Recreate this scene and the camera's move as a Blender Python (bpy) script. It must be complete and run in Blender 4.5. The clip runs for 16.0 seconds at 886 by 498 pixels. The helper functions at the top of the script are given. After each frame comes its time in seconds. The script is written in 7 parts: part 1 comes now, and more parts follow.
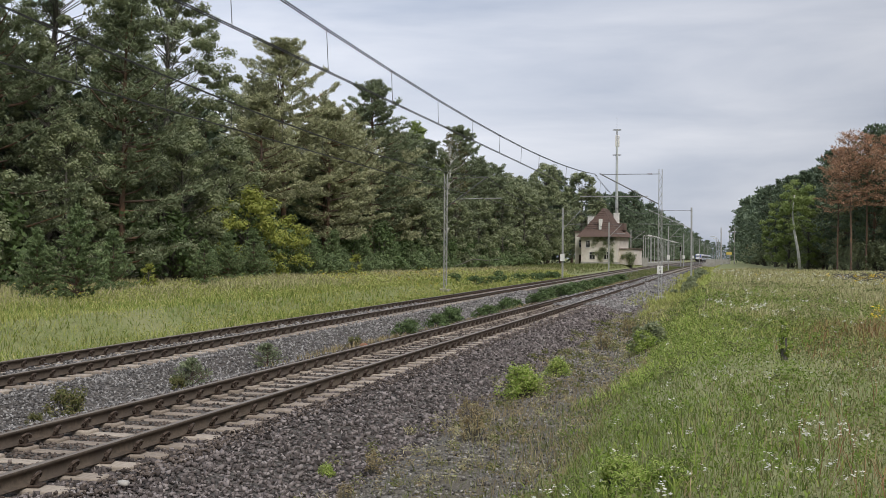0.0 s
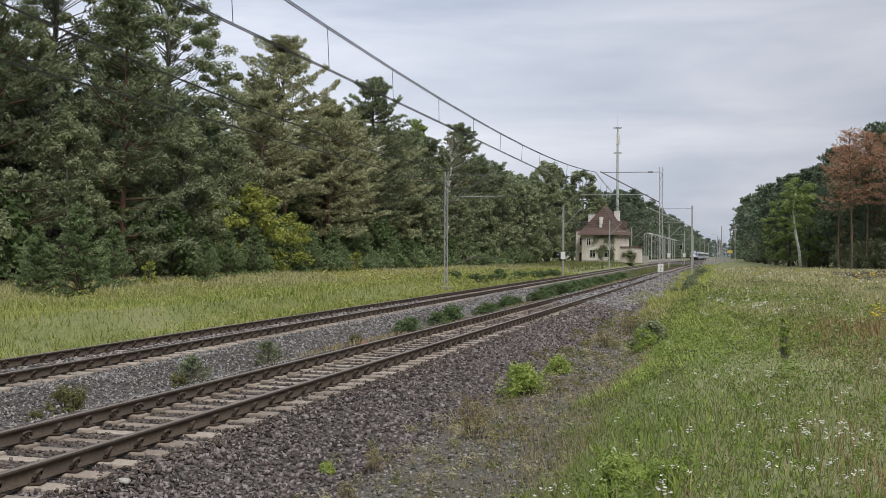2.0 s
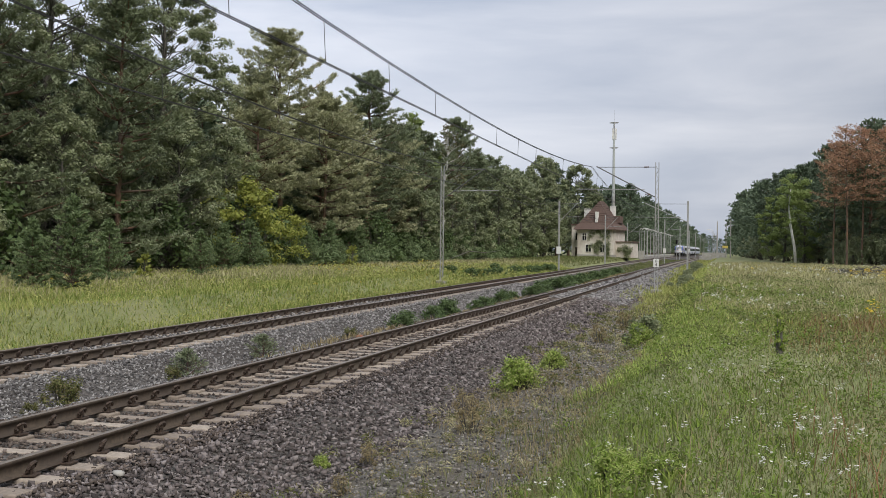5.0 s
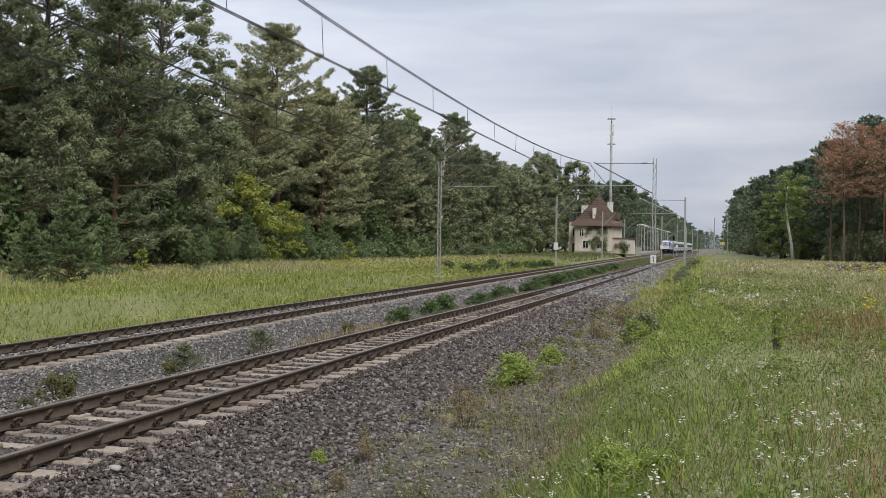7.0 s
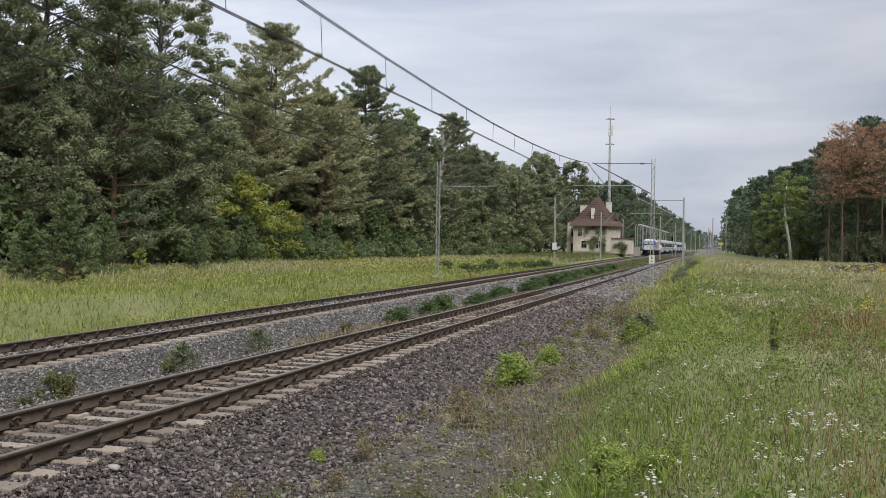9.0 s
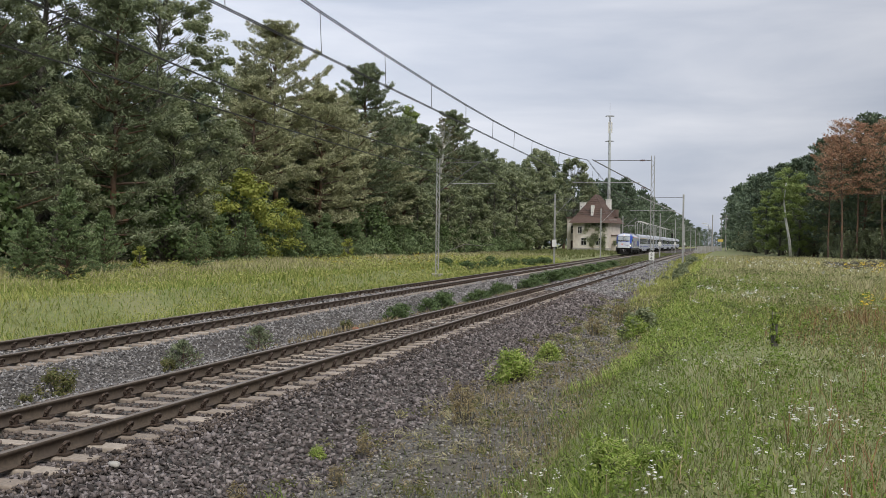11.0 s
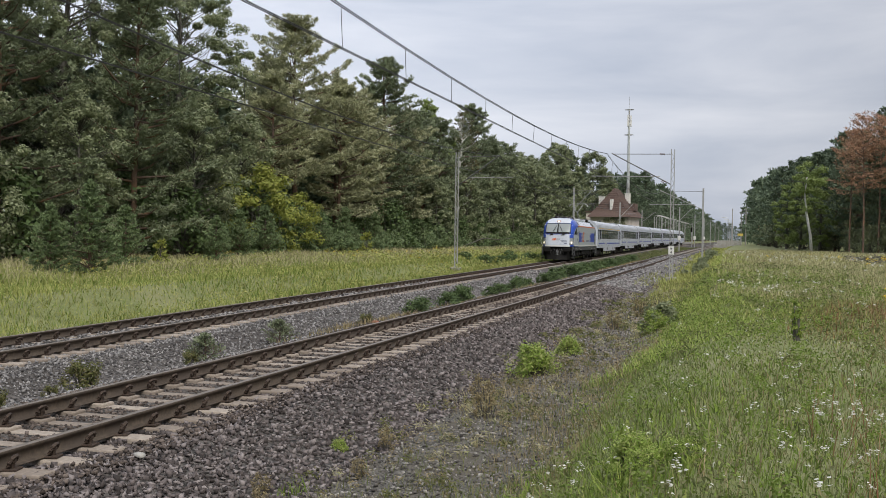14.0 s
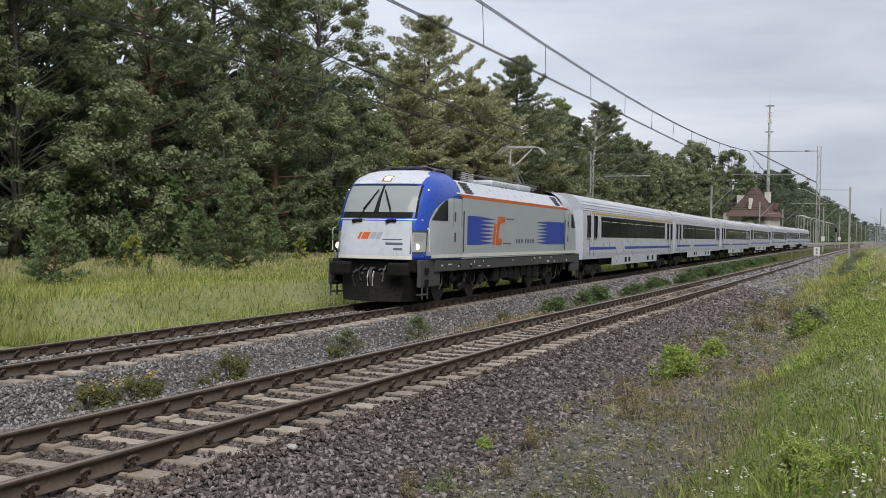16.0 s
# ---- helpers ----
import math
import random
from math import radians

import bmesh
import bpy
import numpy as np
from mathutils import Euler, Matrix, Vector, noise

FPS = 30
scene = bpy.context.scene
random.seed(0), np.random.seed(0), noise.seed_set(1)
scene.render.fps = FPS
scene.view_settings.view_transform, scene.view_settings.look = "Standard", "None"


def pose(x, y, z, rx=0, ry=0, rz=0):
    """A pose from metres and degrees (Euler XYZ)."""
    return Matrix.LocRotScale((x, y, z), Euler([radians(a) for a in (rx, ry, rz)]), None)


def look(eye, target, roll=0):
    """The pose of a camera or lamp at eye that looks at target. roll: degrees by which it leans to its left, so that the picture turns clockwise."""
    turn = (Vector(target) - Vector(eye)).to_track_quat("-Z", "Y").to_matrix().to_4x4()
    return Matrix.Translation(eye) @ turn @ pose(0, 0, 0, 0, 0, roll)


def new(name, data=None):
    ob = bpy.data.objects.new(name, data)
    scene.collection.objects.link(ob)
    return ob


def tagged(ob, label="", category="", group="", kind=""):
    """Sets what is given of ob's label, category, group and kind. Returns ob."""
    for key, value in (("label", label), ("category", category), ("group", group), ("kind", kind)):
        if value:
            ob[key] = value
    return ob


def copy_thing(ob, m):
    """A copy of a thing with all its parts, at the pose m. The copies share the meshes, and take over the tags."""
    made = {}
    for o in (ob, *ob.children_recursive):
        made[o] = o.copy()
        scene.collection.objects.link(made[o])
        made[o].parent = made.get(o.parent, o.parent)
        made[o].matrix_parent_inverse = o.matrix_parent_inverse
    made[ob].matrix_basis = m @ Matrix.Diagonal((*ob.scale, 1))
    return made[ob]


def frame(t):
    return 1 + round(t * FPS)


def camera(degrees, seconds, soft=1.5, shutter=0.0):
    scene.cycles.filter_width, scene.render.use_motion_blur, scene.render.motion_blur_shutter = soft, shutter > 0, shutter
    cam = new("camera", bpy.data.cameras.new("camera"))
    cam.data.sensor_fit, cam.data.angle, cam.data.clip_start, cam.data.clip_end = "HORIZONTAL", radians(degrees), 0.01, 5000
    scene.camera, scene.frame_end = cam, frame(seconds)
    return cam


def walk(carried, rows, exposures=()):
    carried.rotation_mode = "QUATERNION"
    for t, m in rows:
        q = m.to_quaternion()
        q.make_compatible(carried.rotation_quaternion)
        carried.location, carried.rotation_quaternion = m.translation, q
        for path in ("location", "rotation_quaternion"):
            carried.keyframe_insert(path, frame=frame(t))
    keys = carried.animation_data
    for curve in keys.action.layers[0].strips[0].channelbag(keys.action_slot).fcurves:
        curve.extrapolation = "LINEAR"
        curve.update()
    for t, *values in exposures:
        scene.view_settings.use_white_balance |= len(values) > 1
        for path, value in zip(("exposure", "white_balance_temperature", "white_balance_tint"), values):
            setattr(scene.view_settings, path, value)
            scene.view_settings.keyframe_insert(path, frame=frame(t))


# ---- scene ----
cam = camera(47.33, 16.0, soft=0.3)
CAMERA_ROWS = [
    (0.0, pose(0.000, 0.000, 2.062, 90.563, -0.343, 15.158)),
    (0.5, pose(0.009, -0.012, 2.068, 90.532, -0.344, 15.220)),
    (1.0, pose(0.014, -0.008, 2.071, 90.488, -0.365, 15.205)),
    (1.5, pose(0.012, -0.012, 2.070, 90.478, -0.378, 15.188)),
    (2.0, pose(0.000, -0.005, 2.067, 90.439, -0.397, 15.191)),
    (2.5, pose(-0.001, 0.003, 2.063, 90.357, -0.418, 15.151)),
    (3.0, pose(0.002, -0.000, 2.065, 90.303, -0.420, 15.115)),
    (3.5, pose(0.001, 0.011, 2.066, 90.286, -0.435, 15.112)),
    (4.0, pose(0.004, -0.003, 2.066, 90.243, -0.511, 15.064)),
    (6.5, pose(-0.015, 0.028, 2.056, 89.901, -0.812, 14.834)),
    (7.0, pose(-0.013, 0.023, 2.054, 89.872, -0.811, 14.791)),
    (7.5, pose(-0.012, 0.019, 2.053, 89.879, -0.825, 14.746)),
    (8.0, pose(-0.009, 0.012, 2.057, 89.846, -0.869, 14.741)),
    (8.5, pose(-0.009, 0.011, 2.050, 89.844, -0.900, 14.696)),
    (9.0, pose(-0.005, -0.003, 2.061, 89.862, -0.909, 14.709)),
    (11.5, pose(-0.009, 0.007, 2.048, 89.598, -0.766, 14.695)),
    (12.0, pose(-0.012, -0.001, 2.052, 89.465, -0.789, 14.686)),
    (12.5, pose(-0.024, 0.014, 2.048, 89.434, -0.743, 14.803)),
    (13.0, pose(-0.026, -0.004, 2.049, 89.414, -0.765, 15.012)),
    (13.5, pose(-0.036, -0.023, 2.047, 89.387, -0.832, 15.306)),
    (14.0, pose(-0.041, -0.034, 2.044, 89.355, -0.858, 15.732)),
    (14.5, pose(-0.069, -0.032, 2.048, 89.310, -0.913, 16.280)),
    (15.0, pose(-0.091, -0.051, 2.041, 89.274, -0.960, 17.063)),
    (15.5, pose(-0.156, -0.070, 2.037, 89.290, -1.061, 18.533)),
    (16.0, pose(-0.245, -0.010, 2.015, 89.196, -1.096, 23.120)),
]
walk(cam, CAMERA_ROWS)

# ---- sky and light: an overcast summer afternoon ----
world = bpy.data.worlds.new("overcast_sky")
scene.world = world
world.use_nodes = True
wn, wl = world.node_tree.nodes, world.node_tree.links
wn.clear()
w_out = wn.new("ShaderNodeOutputWorld")
w_bg = wn.new("ShaderNodeBackground")
w_sky = wn.new("ShaderNodeTexSky")
w_sky.sky_type = "NISHITA"
w_sky.sun_disc = False
w_sky.sun_elevation = radians(49)
w_sky.sun_rotation = radians(141)
w_sky.dust_density = 2.0
w_co = wn.new("ShaderNodeTexCoord")
w_map = wn.new("ShaderNodeMapping")
w_map.inputs["Scale"].default_value = (1.6, 1.6, 9.0)
w_map.inputs["Location"].default_value = (0.4, 0.1, 0.3)
w_noise = wn.new("ShaderNodeTexNoise")
w_noise.inputs["Scale"].default_value = 1.3
w_noise.inputs["Detail"].default_value = 6
w_noise.inputs["Roughness"].default_value = 0.5
w_noise.inputs["Distortion"].default_value = 0.3
w_ramp = wn.new("ShaderNodeValToRGB")
w_ramp.color_ramp.elements[0].position = 0.36
w_ramp.color_ramp.elements[0].color = (0.42, 0.475, 0.59, 1)
w_ramp.color_ramp.elements[1].position = 0.68
w_ramp.color_ramp.elements[1].color = (0.78, 0.80, 0.87, 1)
w_mix = wn.new("ShaderNodeMix")
w_mix.data_type = "RGBA"
w_mix.inputs["Factor"].default_value = 0.93
w_scale = wn.new("ShaderNodeVectorMath")
w_scale.operation = "SCALE"
w_scale.inputs["Scale"].default_value = 0.10
wl.new(w_co.outputs["Generated"], w_map.inputs["Vector"])
wl.new(w_map.outputs["Vector"], w_noise.inputs["Vector"])
wl.new(w_noise.outputs["Fac"], w_ramp.inputs["Fac"])
wl.new(w_sky.outputs["Color"], w_scale.inputs[0])
wl.new(w_scale.outputs["Vector"], w_mix.inputs["A"])
wl.new(w_ramp.outputs["Color"], w_mix.inputs["B"])
# the cloud cover is thinner, and brighter, towards one side
w_dot = wn.new("ShaderNodeVectorMath")
w_dot.operation = "DOT_PRODUCT"
w_dot.inputs[1].default_value = (-0.85, 0.35, 0.4)
w_gain = wn.new("ShaderNodeMapRange")
w_gain.inputs["From Min"].default_value, w_gain.inputs["From Max"].default_value = -0.56, 1.0
w_gain.inputs["To Min"].default_value, w_gain.inputs["To Max"].default_value = 0.16, 1.45
w_lit = wn.new("ShaderNodeVectorMath")
w_lit.operation = "SCALE"
wl.new(w_co.outputs["Generated"], w_dot.inputs[0])
wl.new(w_dot.outputs["Value"], w_gain.inputs["Value"])
wl.new(w_mix.outputs["Result"], w_lit.inputs[0])
wl.new(w_gain.outputs["Result"], w_lit.inputs["Scale"])
wl.new(w_lit.outputs["Vector"], w_bg.inputs["Color"])
w_bg.inputs["Strength"].default_value = 1.0
wl.new(w_bg.outputs["Background"], w_out.inputs["Surface"])

sun = new("sun", bpy.data.lights.new("sun", "SUN"))
sun.data.energy = 3.2
sun.data.angle = radians(40)
sun.data.color = (1.0, 0.96, 0.9)
sun.matrix_world = look((34, -22, 62), (0, 20, 0))
scene.view_settings.exposure = 0.0

# ---- materials ----
def surface(name, a, b, rough=0.85, fine=12.0, coarse=1.0, bump=0.25, metal=0.0, c=None, dist=0.01, spread=0.5, gloss_var=0.1):
    """Two tones in fine grain, a third in coarse stains, with fine relief."""
    m = bpy.data.materials.new(name)
    m.use_nodes = True
    n, l = m.node_tree.nodes, m.node_tree.links
    bs = n["Principled BSDF"]
    co = n.new("ShaderNodeTexCoord")
    n1 = n.new("ShaderNodeTexNoise")
    n1.inputs["Scale"].default_value = fine
    n1.inputs["Detail"].default_value = 5
    n2 = n.new("ShaderNodeTexNoise")
    n2.inputs["Scale"].default_value = coarse
    n2.inputs["Detail"].default_value = 4
    l.new(co.outputs["Object"], n1.inputs["Vector"])
    l.new(co.outputs["Object"], n2.inputs["Vector"])
    r1 = n.new("ShaderNodeValToRGB")
    r1.color_ramp.elements[0].position, r1.color_ramp.elements[1].position = 0.5 - spread / 3, 0.5 + spread / 3
    r1.color_ramp.elements[0].color, r1.color_ramp.elements[1].color = (*a, 1), (*b, 1)
    l.new(n1.outputs["Fac"], r1.inputs["Fac"])
    mix = n.new("ShaderNodeMix")
    mix.data_type = "RGBA"
    r2 = n.new("ShaderNodeValToRGB")
    r2.color_ramp.elements[0].position, r2.color_ramp.elements[1].position = 0.42, 0.68
    r2.color_ramp.elements[1].color = (0.85, 0.85, 0.85, 1)
    l.new(n2.outputs["Fac"], r2.inputs["Fac"])
    l.new(r2.outputs["Color"], mix.inputs["Factor"])
    l.new(r1.outputs["Color"], mix.inputs["A"])
    mix.inputs["B"].default_value = (*(c or [0.5 * (p + q) for p, q in zip(a, b)]), 1)
    l.new(mix.outputs["Result"], bs.inputs["Base Color"])
    rr = n.new("ShaderNodeMapRange")
    rr.inputs["To Min"].default_value, rr.inputs["To Max"].default_value = max(0.02, rough - gloss_var), min(1, rough + gloss_var)
    l.new(n1.outputs["Fac"], rr.inputs["Value"])
    l.new(rr.outputs["Result"], bs.inputs["Roughness"])
    bs.inputs["Metallic"].default_value = metal
    if bump:
        bp = n.new("ShaderNodeBump")
        bp.inputs["Strength"].default_value = bump
        bp.inputs["Distance"].default_value = dist
        l.new(n1.outputs["Fac"], bp.inputs["Height"])
        l.new(bp.outputs["Normal"], bs.inputs["Normal"])
    return m


def varied(name, cols, rough=0.8, per="island", through_light=0.0, grain=30.0, bump=0.0):
    """Each piece takes its own tone from a ramp of colours."""
    m = bpy.data.materials.new(name)
    m.use_nodes = True
    n, l = m.node_tree.nodes, m.node_tree.links
    bs = n["Principled BSDF"]
    if per == "island":
        src = n.new("ShaderNodeNewGeometry").outputs["Random Per Island"]
    else:
        src = n.new("ShaderNodeObjectInfo").outputs["Random"]
    rp = n.new("ShaderNodeValToRGB")
    while len(rp.color_ramp.elements) < len(cols):
        rp.color_ramp.elements.new(0.5)
    for i, c in enumerate(cols):
        rp.color_ramp.elements[i].position = i / (len(cols) - 1)
        rp.color_ramp.elements[i].color = (*c, 1)
    l.new(src, rp.inputs["Fac"])
    co = n.new("ShaderNodeTexCoord")
    nz = n.new("ShaderNodeTexNoise")
    nz.inputs["Scale"].default_value = grain
    l.new(co.outputs["Object"], nz.inputs["Vector"])
    mr = n.new("ShaderNodeMapRange")
    mr.inputs["To Min"].default_value, mr.inputs["To Max"].default_value = 0.6, 1.4
    l.new(nz.outputs["Fac"], mr.inputs["Value"])
    mul = n.new("ShaderNodeVectorMath")
    mul.operation = "SCALE"
    l.new(rp.outputs["Color"], mul.inputs[0])
    l.new(mr.outputs["Result"], mul.inputs["Scale"])
    l.new(mul.outputs["Vector"], bs.inputs["Base Color"])
    bs.inputs["Roughness"].default_value = rough
    if through_light:
        bs.inputs["Specular IOR Level"].default_value = 0.25
    if bump:
        bp = n.new("ShaderNodeBump")
        bp.inputs["Strength"].default_value = bump
        bp.inputs["Distance"].default_value = 0.01
        l.new(nz.outputs["Fac"], bp.inputs["Height"])
        l.new(bp.outputs["Normal"], bs.inputs["Normal"])
    if through_light:
        tr = n.new("ShaderNodeBsdfTranslucent")
        l.new(mul.outputs["Vector"], tr.inputs["Color"])
        mx = n.new("ShaderNodeMixShader")
        mx.inputs["Fac"].default_value = through_light
        l.new(bs.outputs["BSDF"], mx.inputs[1])
        l.new(tr.outputs["BSDF"], mx.inputs[2])
        l.new(mx.outputs["Shader"], n["Material Output"].inputs["Surface"])
    return m


def glow(name, colour, power):
    m = bpy.data.materials.new(name)
    m.use_nodes = True
    bs = m.node_tree.nodes["Principled BSDF"]
    bs.inputs["Base Color"].default_value = (*colour, 1)
    bs.inputs["Emission Color"].default_value = (*colour, 1)
    bs.inputs["Emission Strength"].default_value = power
    return m


M = {}
M["soil"] = surface("grassy_soil", (0.15, 0.175, 0.065), (0.23, 0.25, 0.10), 0.95, 9, 0.35, 0.5, c=(0.25, 0.245, 0.125), dist=0.04)
# near-black tones paint in the shade of the gaps between the loose stones
M["ballast_bed"] = surface("ballast_bed", (0.02, 0.018, 0.016), (0.15, 0.135, 0.125), 0.95, 14, 0.5, 1.0, c=(0.07, 0.06, 0.053), dist=0.06, spread=0.3)
M["path"] = surface("fine_gravel", (0.045, 0.042, 0.037), (0.19, 0.178, 0.158), 0.95, 34, 1.3, 1.0, c=(0.115, 0.096, 0.066), dist=0.03, spread=0.35)
M["stone"] = varied("ballast_stone", [(0.0264, 0.0211, 0.0198), (0.0839, 0.0697, 0.0669), (0.157, 0.133, 0.13), (0.297, 0.263, 0.257)], 0.9, grain=25)
M["stone_grey"] = varied("grey_ballast_stone", [(0.07, 0.065, 0.065), (0.145, 0.138, 0.138), (0.24, 0.231, 0.228), (0.38, 0.368, 0.362)], 0.9, grain=25)
M["stone_brown"] = varied("brown_ballast_stone", [(0.0362, 0.0276, 0.023), (0.0749, 0.0575, 0.0483), (0.121, 0.0954, 0.0816), (0.205, 0.167, 0.146)], 0.9, grain=25)
M["pebble"] = varied("pebble", [(0.05, 0.046, 0.042), (0.12, 0.11, 0.10), (0.20, 0.188, 0.17), (0.38, 0.36, 0.33)], 0.9, grain=40)
M["rail"] = surface("rusty_rail", (0.085, 0.066, 0.05), (0.145, 0.112, 0.085), 0.7, 20, 2, 0.2, 0.3, c=(0.085, 0.066, 0.054))
M["rail_top"] = surface("worn_rail_head", (0.22, 0.18, 0.15), (0.32, 0.275, 0.235), 0.4, 14, 1.5, 0.1, 0.55, c=(0.25, 0.20, 0.16))
M["sleeper"] = varied("concrete_sleeper", [(0.238, 0.196, 0.16), (0.313, 0.263, 0.219), (0.389, 0.333, 0.279)], 0.9, "object", grain=22, bump=0.4)
M["sleeper_far"] = varied("concrete_sleepers", [(0.19, 0.17, 0.15), (0.25, 0.225, 0.20), (0.30, 0.275, 0.25)], 0.9, grain=22)
M["clip"] = surface("rusty_clip", (0.05, 0.036, 0.03), (0.10, 0.07, 0.052), 0.75, 40, 6, 0.3, 0.3)
M["steel"] = surface("galvanised_steel", (0.38, 0.39, 0.40), (0.5, 0.51, 0.52), 0.55, 18, 2, 0.1, 0.5, c=(0.42, 0.40, 0.37))
M["steel_dark"] = surface("weathered_steel", (0.12, 0.12, 0.125), (0.2, 0.2, 0.2), 0.6, 18, 2, 0.1, 0.5)
M["wire"] = surface("copper_wire", (0.045, 0.045, 0.05), (0.07, 0.07, 0.075), 0.5, 10, 1, 0, 0.5)
M["insulator"] = surface("brown_porcelain", (0.10, 0.05, 0.035), (0.14, 0.07, 0.05), 0.2, 10, 3, 0)
M["concrete"] = surface("concrete", (0.34, 0.33, 0.31), (0.45, 0.44, 0.41), 0.9, 18, 1.5, 0.3, c=(0.30, 0.28, 0.25))
M["bark"] = surface("pine_bark", (0.075, 0.055, 0.045), (0.16, 0.115, 0.09), 0.95, 8, 0.8, 0.8, c=(0.24, 0.13, 0.075), dist=0.03)
M["bark_grey"] = surface("grey_bark", (0.075, 0.07, 0.06), (0.15, 0.14, 0.12), 0.95, 8, 0.8, 0.8, dist=0.03)
M["bark_white"] = surface("birch_bark", (0.5, 0.49, 0.46), (0.75, 0.74, 0.71), 0.8, 6, 1.2, 0.3, c=(0.38, 0.37, 0.35))
G = 0.36
M["needle"] = varied("pine_needles", [(0.167, 0.201, 0.117), (0.189, 0.227, 0.132), (0.214, 0.251, 0.15), (0.246, 0.282, 0.174)], 0.45, through_light=0.18, grain=0.6)
M["needle_olive"] = varied("olive_pine_needles", [(0.303, 0.318, 0.186), (0.346, 0.36, 0.215), (0.39, 0.4, 0.245), (0.434, 0.434, 0.275)], 0.45, through_light=0.18, grain=0.6)
M["needle_blue"] = varied("young_pine_needles", [(0.121, 0.172, 0.0807), (0.146, 0.206, 0.0948), (0.182, 0.245, 0.114), (0.233, 0.292, 0.146)], 0.5, through_light=0.18, grain=1.2)
M["needle_dead"] = varied("dead_needles", [(0.399, 0.235, 0.153), (0.484, 0.294, 0.198), (0.533, 0.36, 0.247)], 0.85, through_light=G, grain=1.0)
M["leaf"] = varied("oak_leaves", [(0.198, 0.235, 0.129), (0.238, 0.276, 0.152), (0.281, 0.319, 0.182), (0.35, 0.368, 0.231)], 0.4, through_light=G, grain=0.7)
M["leaf_light"] = varied("birch_leaves", [(0.197, 0.26, 0.0848), (0.226, 0.291, 0.0963), (0.26, 0.326, 0.111), (0.295, 0.349, 0.134)], 0.6, through_light=G, grain=0.9)
M["leaf_yellow"] = varied("yellow_green_leaves", [(0.251, 0.289, 0.0669), (0.291, 0.329, 0.0769), (0.336, 0.359, 0.0894), (0.371, 0.374, 0.102)], 0.6, through_light=G, grain=1.0)
M["leaf_brown"] = varied("thin_brownish_twigs", [(0.12, 0.10, 0.055), (0.17, 0.15, 0.08), (0.2, 0.19, 0.09)], 0.8, through_light=G, grain=1.0)
M["grass"] = varied("grass_blades", [(0.122, 0.154, 0.0533), (0.149, 0.18, 0.0638), (0.175, 0.201, 0.077), (0.206, 0.216, 0.0928), (0.243, 0.233, 0.119)], 0.7, through_light=0.35, grain=0.5)
M["grass_green"] = varied("fresh_green_blades", [(0.144, 0.214, 0.0428), (0.175, 0.251, 0.052), (0.211, 0.288, 0.0642), (0.248, 0.305, 0.0855)], 0.7, through_light=0.35, grain=0.7)
M["grass_dry"] = varied("dry_grass", [(0.211, 0.167, 0.088), (0.29, 0.229, 0.123), (0.37, 0.308, 0.185), (0.194, 0.176, 0.0792)], 0.8, through_light=0.25, grain=0.7)
M["white_flower"] = varied("white_umbels", [(0.55, 0.55, 0.5), (0.75, 0.75, 0.7)], 0.8, through_light=0.2)
M["yellow_flower"] = varied("yellow_blooms", [(0.55, 0.38, 0.03), (0.7, 0.52, 0.05)], 0.8, through_light=0.2)
M["grass_meadow"] = varied("meadow_blades", [(0.275, 0.316, 0.0937), (0.339, 0.373, 0.111), (0.402, 0.416, 0.14), (0.467, 0.445, 0.19)], 0.7, through_light=0.35, grain=0.35)
M["weed"] = varied("olive_weed_leaves", [(0.10, 0.12, 0.04), (0.155, 0.17, 0.06), (0.20, 0.20, 0.08), (0.24, 0.2, 0.11)], 0.7, through_light=0.3, grain=2.0)
M["grass_pale"] = varied("pale_straw", [(0.30, 0.29, 0.15), (0.40, 0.37, 0.21), (0.5, 0.45, 0.28), (0.34, 0.36, 0.16)], 0.8, through_light=0.3, grain=0.5)
# pine needles again, with crown shade and blue distance haze put into the colour
M["needle_shade_tone"] = varied("pine_needles_shade_and_haze_tone", [(0.113, 0.154, 0.1), (0.138, 0.181, 0.116), (0.162, 0.211, 0.138)], 0.7, through_light=0.15, grain=0.5)
M["brick"] = surface("old_brick", (0.24, 0.10, 0.06), (0.34, 0.16, 0.10), 0.9, 30, 4, 0.4)
M["herb"] = varied("herb_leaves", [(0.14, 0.22, 0.035), (0.21, 0.30, 0.05), (0.29, 0.37, 0.075), (0.36, 0.40, 0.12)], 0.6, through_light=0.3, grain=2.0)
M["sorrel"] = varied("reddish_stalks", [(0.22, 0.11, 0.06), (0.30, 0.16, 0.08), (0.34, 0.24, 0.13)], 0.8, through_light=0.25, grain=1.0)
# dark shrub green; at the forest foot it also stands in for the wood's shadow
M["leaf_dark"] = varied("dark_shrub_leaves_shade_tone", [(0.0857, 0.13, 0.0537), (0.102, 0.153, 0.0614), (0.125, 0.18, 0.0711), (0.155, 0.216, 0.0878)], 0.55, through_light=0.3, grain=0.9)
M["spike"] = varied("pale_herb_spikes", [(0.216, 0.324, 0.054), (0.297, 0.405, 0.081), (0.378, 0.45, 0.135), (0.468, 0.495, 0.198)], 0.7, through_light=0.3, grain=2.0)


# ---- building helpers ----
def part(name, bm, material, parent=None, label="", smooth=False):
    me = bpy.data.meshes.new(name)
    if bm.faces:
        bmesh.ops.recalc_face_normals(bm, faces=bm.faces)
    bm.to_mesh(me)
    bm.free()
    if smooth:
        me.shade_smooth()
    ob = new(name, me)
    for m in material if isinstance(material, (list, tuple)) else [material]:
        me.materials.append(m)
    if parent:
        ob.parent = parent
    if label:
        ob["label"] = label
    return ob


